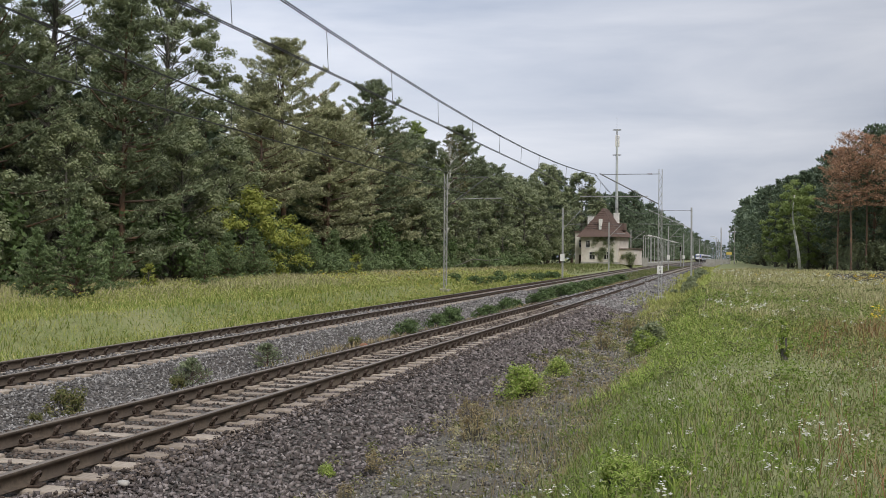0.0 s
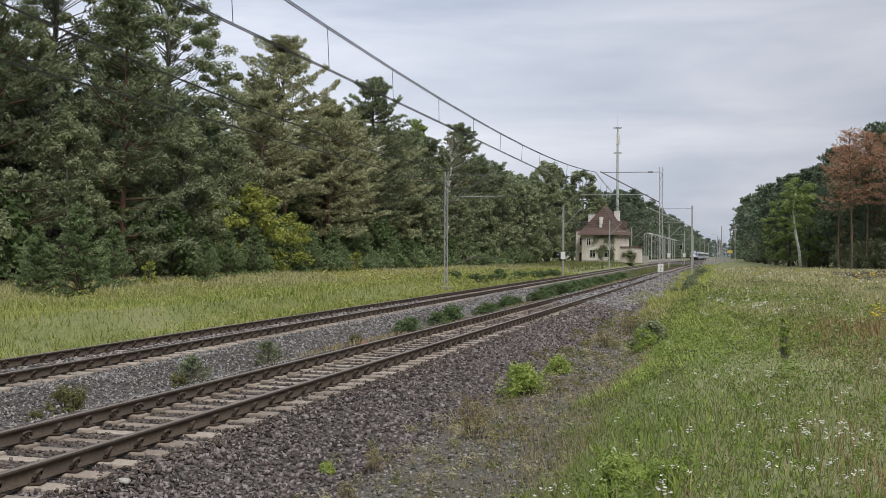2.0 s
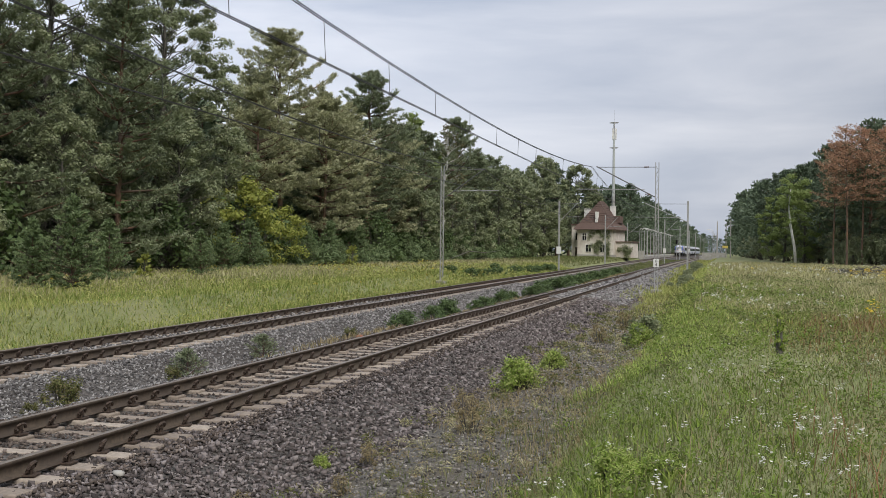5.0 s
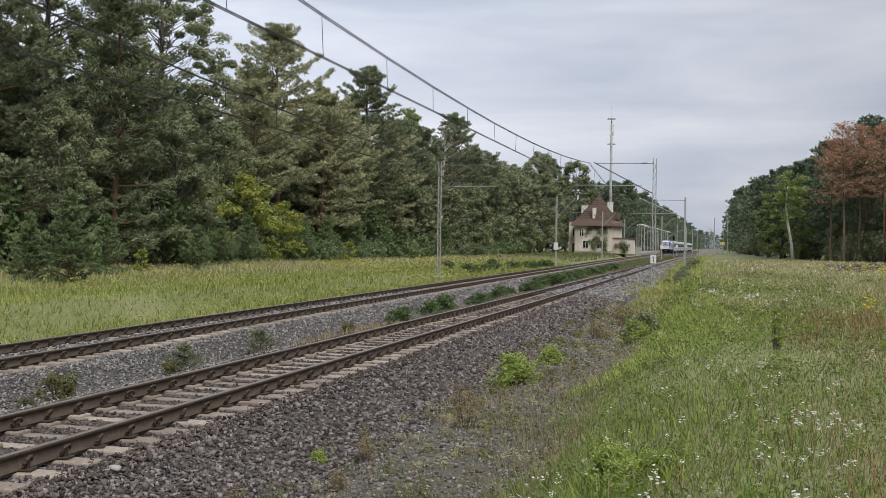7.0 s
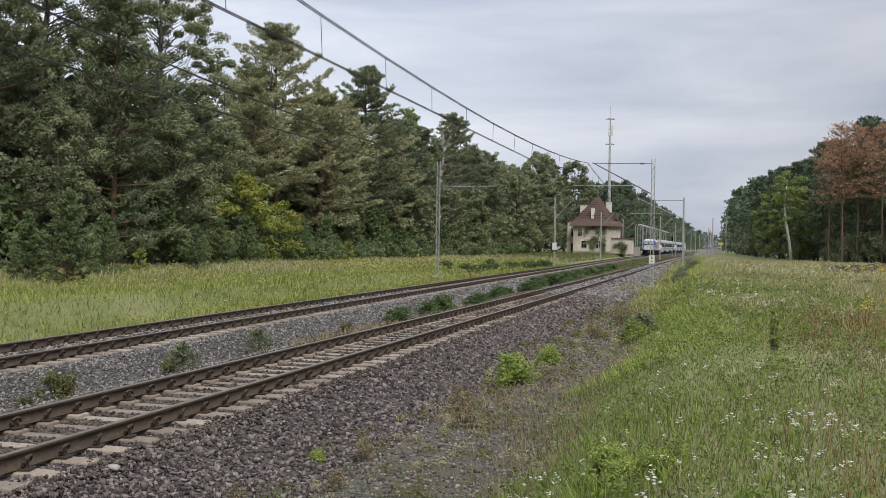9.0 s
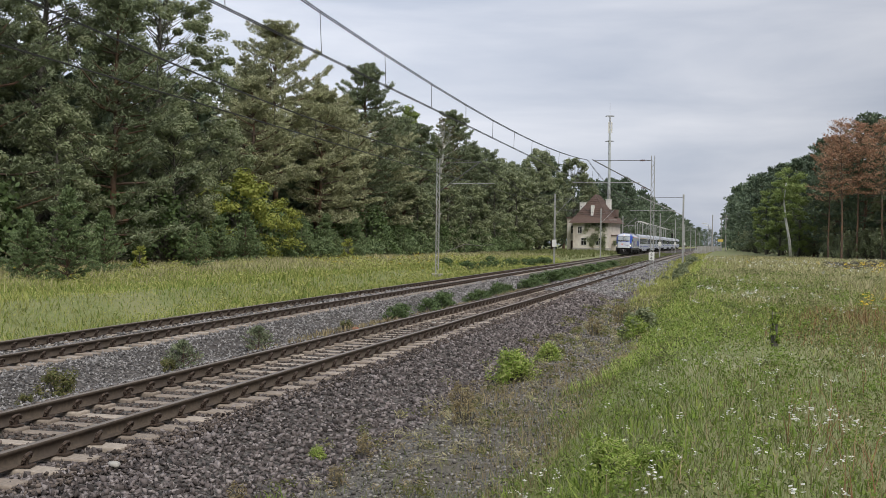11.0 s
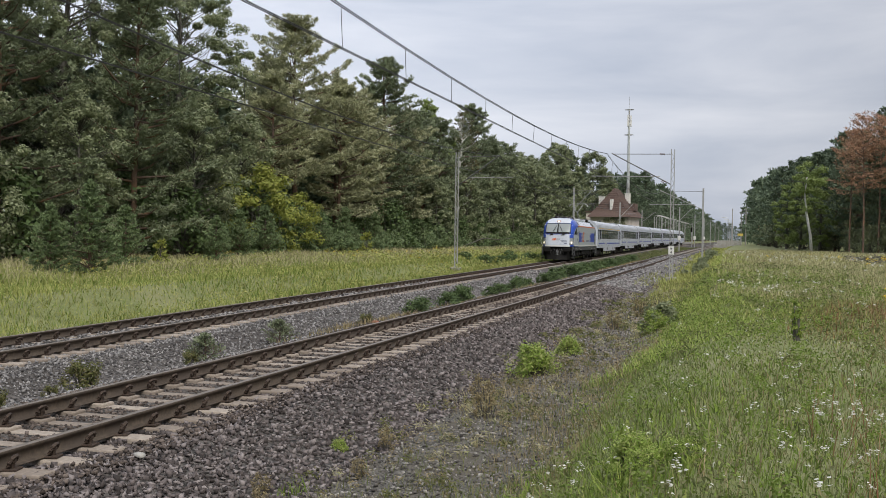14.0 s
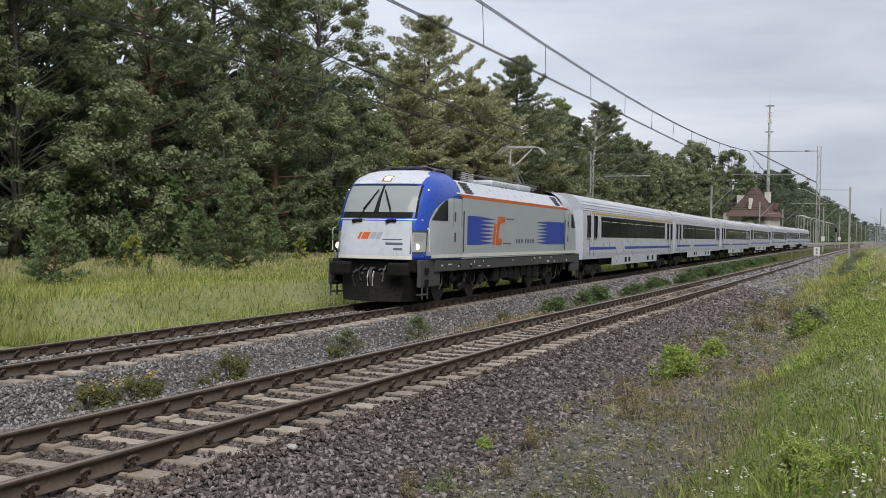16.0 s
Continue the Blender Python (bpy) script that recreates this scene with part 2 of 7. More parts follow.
def raw(name, verts, faces, material, parent=None, smooth=False):
    """A mesh from arrays of vertices and equal-sized faces."""
    verts, faces = np.asarray(verts, np.float32), np.asarray(faces, np.int32)
    me = bpy.data.meshes.new(name)
    k = faces.shape[1]
    me.vertices.add(len(verts))
    me.vertices.foreach_set("co", verts.ravel())
    me.loops.add(faces.size)
    me.loops.foreach_set("vertex_index", faces.ravel())
    me.polygons.add(len(faces))
    me.polygons.foreach_set("loop_start", np.arange(0, faces.size, k, dtype=np.int32))
    me.update(calc_edges=True)
    if smooth:
        me.shade_smooth()
    for m in material if isinstance(material, (list, tuple)) else [material]:
        me.materials.append(m)
    ob = new(name, me)
    if parent:
        ob.parent = parent
    return ob


def empty(name, x=0, y=0, z=0, rz=0):
    ob = new(name)
    ob.matrix_world = pose(x, y, z, 0, 0, rz)
    ob.empty_display_size = 0.2
    return ob


def box(bm, c, s, bevel=0.0, turn=None):
    r = bmesh.ops.create_cube(bm, size=1.0)
    vs = r["verts"]
    bmesh.ops.scale(bm, vec=s, verts=vs)
    if bevel:
        es = list({e for v in vs for e in v.link_edges})
        r = bmesh.ops.bevel(bm, geom=es, offset=bevel, segments=2, affect="EDGES", profile=0.5)
        vs = list({v for f in r["faces"] for v in f.verts} | {v for v in vs if v.is_valid})
    if turn:
        bmesh.ops.rotate(bm, cent=(0, 0, 0), matrix=turn.to_3x3(), verts=vs)
    bmesh.ops.translate(bm, vec=c, verts=vs)
    return vs


def rod(bm, p, q, r, r2=None, seg=8):
    p, q = Vector(p), Vector(q)
    d = q - p
    m = Matrix.Translation((p + q) / 2) @ d.to_track_quat("Z", "Y").to_matrix().to_4x4()
    bmesh.ops.create_cone(bm, cap_ends=True, segments=seg, radius1=r, radius2=r if r2 is None else r2, depth=d.length, matrix=m)


def ball(bm, c, r, s=(1, 1, 1), sub=2):
    bmesh.ops.create_icosphere(bm, subdivisions=sub, radius=r, matrix=Matrix.Translation(c) @ Matrix.Diagonal((*s, 1)))


def prism(bm, pts, thick, m):
    """A flat outline in its own xy plane, given thickness along z, placed by m."""
    a = [bm.verts.new(m @ Vector((x, y, 0))) for x, y in pts]
    b = [bm.verts.new(m @ Vector((x, y, thick))) for x, y in pts]
    bm.faces.new(a[::-1])
    bm.faces.new(b)
    n = len(pts)
    for i in range(n):
        bm.faces.new((a[i], a[(i + 1) % n], b[(i + 1) % n], b[i]))


def sweep(bm, path, r, seg=6):
    """A round tube along a path; r may be a list."""
    rings = []
    path = [Vector(p) for p in path]
    for i, p in enumerate(path):
        d = path[min(i + 1, len(path) - 1)] - path[max(i - 1, 0)]
        q = d.to_track_quat("Z", "Y").to_matrix()
        rad = r[i] if isinstance(r, (list, tuple)) else r
        rings.append([bm.verts.new(p + q @ Vector((rad * math.cos(2 * math.pi * k / seg), rad * math.sin(2 * math.pi * k / seg), 0))) for k in range(seg)])
    for a, b in zip(rings, rings[1:]):
        for k in range(seg):
            bm.faces.new((a[k], a[(k + 1) % seg], b[(k + 1) % seg], b[k]))
    bm.faces.new(rings[0][::-1])
    bm.faces.new(rings[-1])


def smoothstep(t):
    t = np.clip(t, 0, 1)
    return t * t * (3 - 2 * t)


FAR_Y = [-80, 8, 16, 26, 40, 60, 90, 105, 137, 169, 205, 245, 281, 329, 409, 473, 537, 700, 1500, 3000]
FAR_X = [-11.9, -12.34, -12.69, -13.15, -13.68, -14.2, -14.85, -15.0, -15.2, -15.1, -14.75, -14.2, -13.6, -12.9, -11.6, -10.6, -9.4, -6.2, 12, 50]
NEAR_Y = [-80, 120, 150, 190, 245, 281, 329, 409, 473, 537, 700, 1500, 3000]
NEAR_XS = [-7.27, -7.27, -7.05, -6.45, -5.45, -4.8, -4.1, -2.8, -1.8, -0.6, 2.6, 20.8, 58.8]
OFFS = (-12, -8, -4, 0, 4, 8, 12)


def far_x(y):
    """The farther track's centre line, smoothed between its knots."""
    return np.mean([np.interp(np.asarray(y) + d, FAR_Y, FAR_X) for d in OFFS], axis=0)


def near_x(y):
    """The nearer track's centre line."""
    return np.mean([np.interp(np.asarray(y) + d, NEAR_Y, NEAR_XS) for d in OFFS], axis=0)


def rise(y):
    """The line climbs gently away from the camera."""
    return np.mean([np.interp(np.asarray(y) + d, [50, 110, 150, 190, 245, 300, 420, 600, 3000], [0, 0.1, 0.3, 0.5, 0.75, 0.95, 1.25, 1.6, 5]) for d in OFFS], axis=0)


rng = np.random.default_rng(7)


def wave(x, y):
    return 0.5 * np.sin(0.21 * x + 0.13 * y) + 0.3 * np.sin(0.47 * x - 0.31 * y + 1.0) + 0.2 * np.sin(0.9 * x + 0.7 * y + 2.0)


def ground_z(x, y):
    """Height of the ground: meadow, ballast beds, gravel shoulder and field across the line."""
    x, y = np.asarray(x, float), np.asarray(y, float)
    fx, nx = far_x(y), near_x(y)
    meadow = 0.42 - 0.62 * smoothstep((x - (fx - 4.3)) / 1.7)
    bed = lambda c: -0.235 - 0.3 * np.clip((np.abs(x - c) - 1.65) / 1.3, 0, 1)
    beds = np.maximum(bed(fx), bed(nx))
    z = np.where(x < fx, np.maximum(meadow, bed(fx)), beds)
    u = x - nx - 7.27
    right = -0.535 + 0.12 * smoothstep((u + 4.3) / 1.6) + 0.85 * smoothstep((u + 2.6) / 2.6)
    z = np.where(x > nx, np.maximum(np.where(u > -4.9, right, -9), bed(nx)), z)
    rough = 0.08 * smoothstep((fx - 4.2 - x) / 2) + 0.08 * smoothstep((u + 1.5) / 2) + 0.008
    return z + rough * wave(x, y) + rise(y)


# ---- ground, tracks ----
def ground_sheet():
    xs = np.concatenate([[-3000, -1200, -500, -250, -150, -100, -75], np.arange(-60, -22, 2.0), np.arange(-22, 3, 0.25), np.arange(3, 20, 1.5), [24, 32, 45, 70, 110, 200, 500, 1200, 3000]])
    ys = np.concatenate([[-400, -150, -60, -30, -12], np.arange(-4, 60, 0.5), np.arange(60, 140, 2.0), np.arange(140, 460, 10.0), [500, 600, 750, 1000, 1500, 2200, 3000]])
    gx, gy = np.meshgrid(xs, ys)
    gz = ground_z(gx, gy)
    v = np.stack([gx, gy, gz], -1).reshape(-1, 3)
    mx, my = len(xs), len(ys)
    i = (np.arange(my - 1)[:, None] * mx + np.arange(mx - 1)[None, :]).ravel()
    f = np.stack([i, i + 1, i + mx + 1, i + mx], 1)
    ob = raw("ground", v, f, [M["soil"], M["ballast_bed"], M["path"]], smooth=True)
    c = v[f].mean(1)
    fx, nx = far_x(c[:, 1]), near_x(c[:, 1]) + 7.27
    idx = np.zeros(len(f), np.int32)
    idx[(c[:, 0] > fx - 1.9) & (c[:, 0] < nx - 4.0)] = 1
    idx[(c[:, 0] >= nx - 4.0) & (c[:, 0] < nx - 1.75) & (c[:, 1] < 120)] = 2
    ob.data.polygons.foreach_set("material_index", idx)
    tagged(ob, "meadow, ballast beds and gravel shoulder along a railway line", "ground", kind="structure")


ground_sheet()

RAIL_PROFILE = [(-0.075, -0.172), (0.075, -0.172), (0.075, -0.16), (0.012, -0.14), (0.012, -0.05), (0.036, -0.036), (0.036, -0.006), (0.028, 0.0), (-0.028, 0.0), (-0.036, -0.006), (-0.036, -0.036), (-0.012, -0.05), (-0.012, -0.14), (-0.075, -0.16)]


def rail(parent, centre, side, ys):
    v, f, mi = [], [], []
    n = len(RAIL_PROFILE)
    for y in ys:
        x0 = centre(y) + side * 0.7535
        for px, pz in RAIL_PROFILE:
            v.append((x0 + px, y, pz + rise(y)))
    for k in range(len(ys) - 1):
        for i in range(n):
            j = (i + 1) % n
            f.append((k * n + i, k * n + j, k * n + n + j, k * n + n + i))
            mi.append(1 if 6 <= i <= 8 else 0)
    ob = raw("rail", v, f, [M["rail"], M["rail_top"]], parent)
    ob.data.polygons.foreach_set("material_index", np.array(mi, np.int32))
    ob["label"] = "rust-brown steel rail with a worn head"


def sleeper_mesh():
    bm = bmesh.new()
    for s in (-1, 1):
        box(bm, (s * 0.88, 0, -0.255), (0.72, 0.26, 0.15), 0.02)
    box(bm, (0, 0, -0.275), (1.3, 0.2, 0.11), 0.015)
    me = bpy.data.meshes.new("sleeper")
    bm.to_mesh(me)
    bm.free()
    me.materials.append(M["sleeper"])
    return me


def clip_mesh():
    """A rail clip: a rib plate, a bolt with its nut and a coiled spring washer."""
    bm = bmesh.new()
    box(bm, (0, 0, -0.165), (0.13, 0.15, 0.02), 0.004)
    rod(bm, (0, 0, -0.16), (0, 0, -0.05), 0.019, seg=6)
    rod(bm, (0, 0, -0.105), (0, 0, -0.07), 0.034, seg=6)
    ring = [(0.03 * math.sin(a), 0.07 * math.cos(a), -0.095 + 0.055 * math.sin(a)) for a in [k * math.pi / 5 for k in range(10)]]
    sweep(bm, ring, 0.019, 5)
    me = bpy.data.meshes.new("rail_clip")
    bm.to_mesh(me)
    bm.free()
    me.materials.append(M["clip"])
    return me


def simple_mesh(size, z):
    bm = bmesh.new()
    box(bm, (0, 0, z), size)
    me = bpy.data.meshes.new("piece")
    bm.to_mesh(me)
    bm.free()
    return me


SLEEPER, CLIP = sleeper_mesh(), clip_mesh()


def mesh_arrays(me):
    v = np.zeros(len(me.vertices) * 3, np.float32)
    me.vertices.foreach_get("co", v)
    me.calc_loop_triangles()
    f = np.zeros(len(me.loop_triangles) * 3, np.int32)
    me.loop_triangles.foreach_get("vertices", f)
    return v.reshape(-1, 3), f.reshape(-1, 3)


def spread(name, me, places, material, parent=None):
    """Many small repeats joined into one mesh; places are x, y, z, turn, size."""
    v, f = mesh_arrays(me)
    p = np.asarray(places, float)
    c, s = np.cos(p[:, 3])[:, None], np.sin(p[:, 3])[:, None]
    x = (v[None, :, 0] * c - v[None, :, 1] * s) * p[:, 4:5] + p[:, 0:1]
    y = (v[None, :, 0] * s + v[None, :, 1] * c) * p[:, 4:5] + p[:, 1:2]
    z = v[None, :, 2] * p[:, 4:5] + p[:, 2:3]
    vv = np.stack([x, y, z], -1).reshape(-1, 3)
    ff = (f[None] + (np.arange(len(p)) * len(v))[:, None, None]).reshape(-1, 3)
    return tagged(raw(name, vv, ff, material, parent), kind="stuff")


def track(label, centre, y0, near_count, step):
    t = empty("track")
    tagged(t, label, "railway track", kind="structure")
    ys = np.concatenate([np.arange(-40, 130, 2.0), np.arange(130, 430, 10.0), np.arange(430, 1500, 50.0)])
    for s in (-1, 1):
        rail(t, centre, s, ys)
    rest_s, rest_c = [], []
    rr = random.Random(3)
    k = 0
    y = y0
    while y < 330:
        x = float(centre(y))
        tz = math.atan2(centre(y + 1) - centre(y - 1), 2)
        j = rr.uniform(-0.012, 0.012)
        if k < near_count:
            ob = new("sleeper", SLEEPER)
            ob.matrix_world = pose(x + j, y + j, rr.uniform(-0.006, 0.004) + rise(y), 0, 0, -math.degrees(tz) + rr.uniform(-0.7, 0.7))
            ob.parent = t
        else:
            rest_s.append((x + j, y, rise(y), -tz, 1))
        for side in (-1, 1):
            for inner in (-1, 1):
                cx = x + side * 0.7535 + inner * 0.118
                if k < 72:
                    ob = new("rail_clip", CLIP)
                    ob.matrix_world = pose(cx, y + j, rise(y), 0, 0, rr.uniform(-20, 20))
                    ob.parent = t
                elif y < 110:
                    rest_c.append((cx, y, rise(y), 0, 1))
        y += step
        k += 1
    spread("sleepers_far_off", simple_mesh((2.5, 0.26, 0.15), -0.255), rest_s, M["sleeper_far"], t)
    spread("clips_far_off", simple_mesh((0.11, 0.14, 0.1), -0.115), rest_c, M["clip"], t)


track("nearer railway track with rusty rails on concrete sleepers", near_x, 3.1, 140, 0.6)
track("farther railway track with rusty rails on concrete sleepers", far_x, 6.0, 120, 0.6)


# ---- plants ----
def blades(n, centres, radii, size, spin, droop=0.0, flat=0.6):
    """Leaf or needle rhombs scattered round clump centres: arrays of vertices and two-triangle faces."""
    k = spin.integers(0, len(centres), n)
    d = spin.normal(size=(n, 3))
    d /= np.linalg.norm(d, axis=1, keepdims=True)
    r = spin.random(n) ** 0.45
    p = centres[k] + d * (radii[k] * r[:, None])
    # each leaf lies along the skin of its clump, a little askew
    face = spin.normal(size=(n, 3)) * 0.32 + d * 0.9 + np.array([0, 0, 0.35])
    ax = np.cross(face, spin.normal(size=(n, 3)))
    ax /= np.linalg.norm(ax, axis=1, keepdims=True) + 1e-9
    ax = ax + d * 0.35
    ax[:, 2] = ax[:, 2] * (0.5 + 0.5 * flat) - droop
    ax /= np.linalg.norm(ax, axis=1, keepdims=True)
    sd = np.cross(ax, face)
    sd /= np.linalg.norm(sd, axis=1, keepdims=True) + 1e-9
    ln = size[0] * spin.uniform(0.6, 1.35, n)[:, None]
    wd = size[1] * spin.uniform(0.7, 1.3, n)[:, None]
    v = np.stack([p - ax * ln * 0.5, p + sd * wd * 0.5 + ax * ln * 0.05, p + ax * ln * 0.5, p - sd * wd * 0.5 + ax * ln * 0.05], 1).reshape(-1, 3)
    i = np.arange(n)[:, None] * 4
    return v, np.concatenate([i, i + 1, i + 2, i + 3], 1)


def limb_arrays(segs, seg=5):
    """Tapered round pieces from (p, q, r0, r1), as quads."""
    v, f = [], []
    for p, q, r0, r1 in segs:
        p, q = np.asarray(p, float), np.asarray(q, float)
        d = (q - p) / (np.linalg.norm(q - p) + 1e-9)
        a = np.cross(d, (0.31, 0.17, 0.93) if abs(d[2]) < 0.9 else (1.0, 0.0, 0.0))
        a /= np.linalg.norm(a)
        b = np.cross(d, a)
        o = len(v)
        for c, r in ((p, r0), (q, r1)):
            for k in range(seg):
                t = 2 * math.pi * k / seg
                v.append(c + r * (a * math.cos(t) + b * math.sin(t)))
        for k in range(seg):
            f.append((o + k, o + (k + 1) % seg, o + seg + (k + 1) % seg, o + seg + k))
    return np.array(v), np.array(f)


def trunk_path(h, lean, spin, n=7):
    pts = [np.array([0, 0, -0.3])]
    off = np.zeros(2)
    for i in range(1, n + 1):
        off = off + spin.normal(size=2) * lean * h / n
        pts.append(np.array([off[0], off[1], h * i / n]))
    return pts


def at_height(pts, z):
    zs = [p[2] for p in pts]
    return np.array([np.interp(z, zs, [p[0] for p in pts]), np.interp(z, zs, [p[1] for p in pts]), z])


def tree_thing(name, label, trunk, crown, bark, leaf, category="tree"):
    t = empty(name)
    tagged(t, label, category)
    raw("trunk", *trunk, bark, t, True)
    raw("crown", *crown, leaf, t)
    return t


def sprays(tips, aims, per, size, spin, puff=1.0):
    """A puff of narrow blades round each twig's tip, flattened, lying along its skin and pointing outwards."""
    k = np.repeat(np.arange(len(tips)), per)
    n = len(k)
    d = spin.normal(size=(n, 3)) + aims[k] * 0.9
    d /= np.linalg.norm(d, axis=1, keepdims=True) + 1e-9
    p = tips[k] + d * np.array([1.0, 1.0, 0.55]) * (puff * size[0] * spin.uniform(0.35, 0.95, n)[:, None])
    face = spin.normal(size=(n, 3)) * 0.3 + d * 0.8 + np.array([0, 0, 0.4])
    ax = np.cross(face, spin.normal(size=(n, 3)))
    ax /= np.linalg.norm(ax, axis=1, keepdims=True) + 1e-9
    ax = ax * 0.7 + d * 0.45 + aims[k] * 0.5
    ax /= np.linalg.norm(ax, axis=1, keepdims=True) + 1e-9
    sd = np.cross(ax, face)
    sd /= np.linalg.norm(sd, axis=1, keepdims=True) + 1e-9
    ln = size[0] * spin.uniform(0.65, 1.3, n)[:, None]
    wd = size[1] * spin.uniform(0.7, 1.3, n)[:, None]
    v = np.stack([p - ax * ln * 0.45, p + sd * wd * 0.5, p + ax * ln * 0.55, p - sd * wd * 0.5], 1).reshape(-1, 3)
    i = np.arange(n)[:, None] * 4
    return v, np.concatenate([i, i + 1, i + 2, i + 3], 1)


def pine(seed, h, base, reach, n, leaf="needle", label="tall dark green pine at the forest edge", needle=(0.5, 0.15), name="pine_tree", limbs=True, girth=1.0, lean=0.03, gap=0.052):
    """A pine: a bare lower stem, uneven whorls of limbs, each a flat fan of twigs that end in brushes of needles."""
    s = np.random.default_rng(seed)
    pts = trunk_path(h, lean, s)
    r0 = (0.011 * h + 0.05) * girth
    segs = [(p, q, r0 * (1 - 0.9 * i / len(pts)), r0 * (1 - 0.9 * (i + 1) / len(pts))) for i, (p, q) in enumerate(zip(pts, pts[1:]))]
    tips, aims = [], []
    z = base * h
    turn = s.uniform(0, 6.28)
    while z < h * 0.975:
        u = min(1.0, max(0.0, (z / h - base) / (1 - base)))
        prof = reach * (0.55 + 0.45 * math.sin(math.pi * min(1, 0.2 + u * 0.8))) * max(0.0, 1 - u ** 3.2) ** 0.7 + 0.3
        count = int(s.integers(4, 7))
        turn += 0.9
        for k in range(count):
            a = turn + 6.283 * k / count + s.uniform(-0.4, 0.4)
            ln = prof * s.uniform(0.5, 1.22)
            out = np.array([math.cos(a), math.sin(a), 0.0])
            side = np.array([-out[1], out[0], 0.0])
            p = at_height(pts, z + s.uniform(-0.6, 0.6))
            slope = s.uniform(-0.12, 0.2) + 0.45 * u
            mid = p + out * ln * 0.55 + np.array([0, 0, ln * 0.55 * slope])
            q = mid + out * ln * 0.45 + side * ln * s.uniform(-0.12, 0.12) + np.array([0, 0, ln * 0.45 * (slope + s.uniform(0.1, 0.4))])
            if limbs:
                segs += [(p, mid, 0.014 * ln + 0.02, 0.01 * ln + 0.012), (mid, q, 0.01 * ln + 0.012, 0.008)]
            twigs = max(6, int(2.8 * ln))
            for w in np.linspace(0.25, 1.0, twigs):
                c = p + (mid - p) * (w / 0.55) if w < 0.55 else mid + (q - mid) * ((w - 0.55) / 0.45)
                for sgn in (-1, 1):
                    wide = ln * 0.34 * (1.15 - 0.75 * w) * s.uniform(0.3, 1.2)
                    tips.append(c + side * sgn * wide + out * wide * 0.5 + np.array([0, 0, s.uniform(-0.05, 0.22)]))
                    aims.append(out * 0.6 + side * sgn * 0.5 + np.array([0, 0, 0.45]))
        z += h * s.uniform(0.75, 1.25) * gap * (1.05 - 0.45 * u)
    for k in range(14):
        tips.append(at_height(pts, h * s.uniform(0.93, 1.0)) + s.normal(size=3) * (0.3, 0.3, 0.15))
        aims.append(np.array([0, 0, 0.9]))
    for k in range(9):
        p = at_height(pts, h * s.uniform(0.12, max(0.16, base)))
        a = s.uniform(0, 6.28)
        segs.append((p, p + np.array([math.cos(a), math.sin(a), 0.05]) * s.uniform(0.6, 1.8), 0.03, 0.008))
    tips, aims = np.array(tips), np.array(aims)
    if n < 4 * len(tips):
        pick = s.permutation(len(tips))[: n // 4]
        tips, aims = tips[pick], aims[pick]
    per = max(2, round(n / len(tips)))
    return tree_thing(name, label, limb_arrays(segs, 6), sprays(tips, aims, per, needle, s), M["bark"], M[leaf])


def broadleaf(seed, h, reach, n, leaf="leaf", bark="bark_grey", base=0.22, label="broad green oak with a dense uneven crown", name="oak_tree", leafsize=(0.26, 0.17), clumps=70, tuft=0.33):
    """A broad crown of many clumps on forking limbs."""
    s = np.random.default_rng(seed)
    pts = trunk_path(h * 0.8, 0.05, s)
    r0 = 0.014 * h + 0.04
    segs = [(p, q, r0 * (1 - 0.85 * i / len(pts)), r0 * (1 - 0.85 * (i + 1) / len(pts))) for i, (p, q) in enumerate(zip(pts, pts[1:]))]
    cs, rs = [], []
    for k in range(clumps):
        u = s.uniform(0, 1)
        z = h * (base + (0.98 - base) * u)
        prof = reach * math.sin(math.pi * (0.16 + 0.80 * u)) ** 0.7
        a = s.uniform(0, 6.283)
        ln = prof * math.sqrt(s.uniform(0.08, 1.0)) * s.uniform(0.85, 1.15)
        root = at_height(pts, min(h * 0.78, max(h * base * 0.9, z - ln * s.uniform(0.5, 0.9))))
        q = np.array([root[0] + math.cos(a) * ln, root[1] + math.sin(a) * ln, z])
        mid = root + (q - root) * 0.5 + s.normal(size=3) * 0.09 * ln
        segs += [(root, mid, 0.012 + 0.009 * ln, 0.02), (mid, q, 0.02, 0.008)]
        cs.append(q)
        rad = reach * s.uniform(0.5, 1.0) * tuft
        rs.append((rad, rad, rad * 0.7))
    return tree_thing(name, label, limb_arrays(segs, 6), blades(n, np.array(cs), np.array(rs), leafsize, s, 0.15), M[bark], M[leaf])


def bush(seed, h, reach, n, leaf, label, name="bush", leafsize=(0.14, 0.08), bark="bark_grey", clumps=26):
    s = np.random.default_rng(seed)
    segs, cs, rs = [], [], []
    for k in range(clumps):
        a, u = s.uniform(0, 6.283), s.uniform(0.15, 1.0)
        ln = reach * math.sqrt(s.uniform(0.02, 1)) * (1.05 - 0.6 * u)
        q = np.array([math.cos(a) * ln, math.sin(a) * ln, h * u * s.uniform(0.75, 1.0)])
        segs.append((np.array([0.05 * math.cos(a), 0.05 * math.sin(a), -0.1]), q, 0.012 + 0.008 * h, 0.004))
        cs.append(q)
        rad = reach * s.uniform(0.2, 0.36)
        rs.append((rad, rad, min(rad, h * 0.28)))
    t = empty(name)
    tagged(t, label, "shrub")
    tagged(raw("stem", *limb_arrays(segs, 4), M[bark], t, True), kind="stuff")
    raw("foliage", *blades(n, np.array(cs), np.array(rs), leafsize, s), M[leaf], t)
    return t


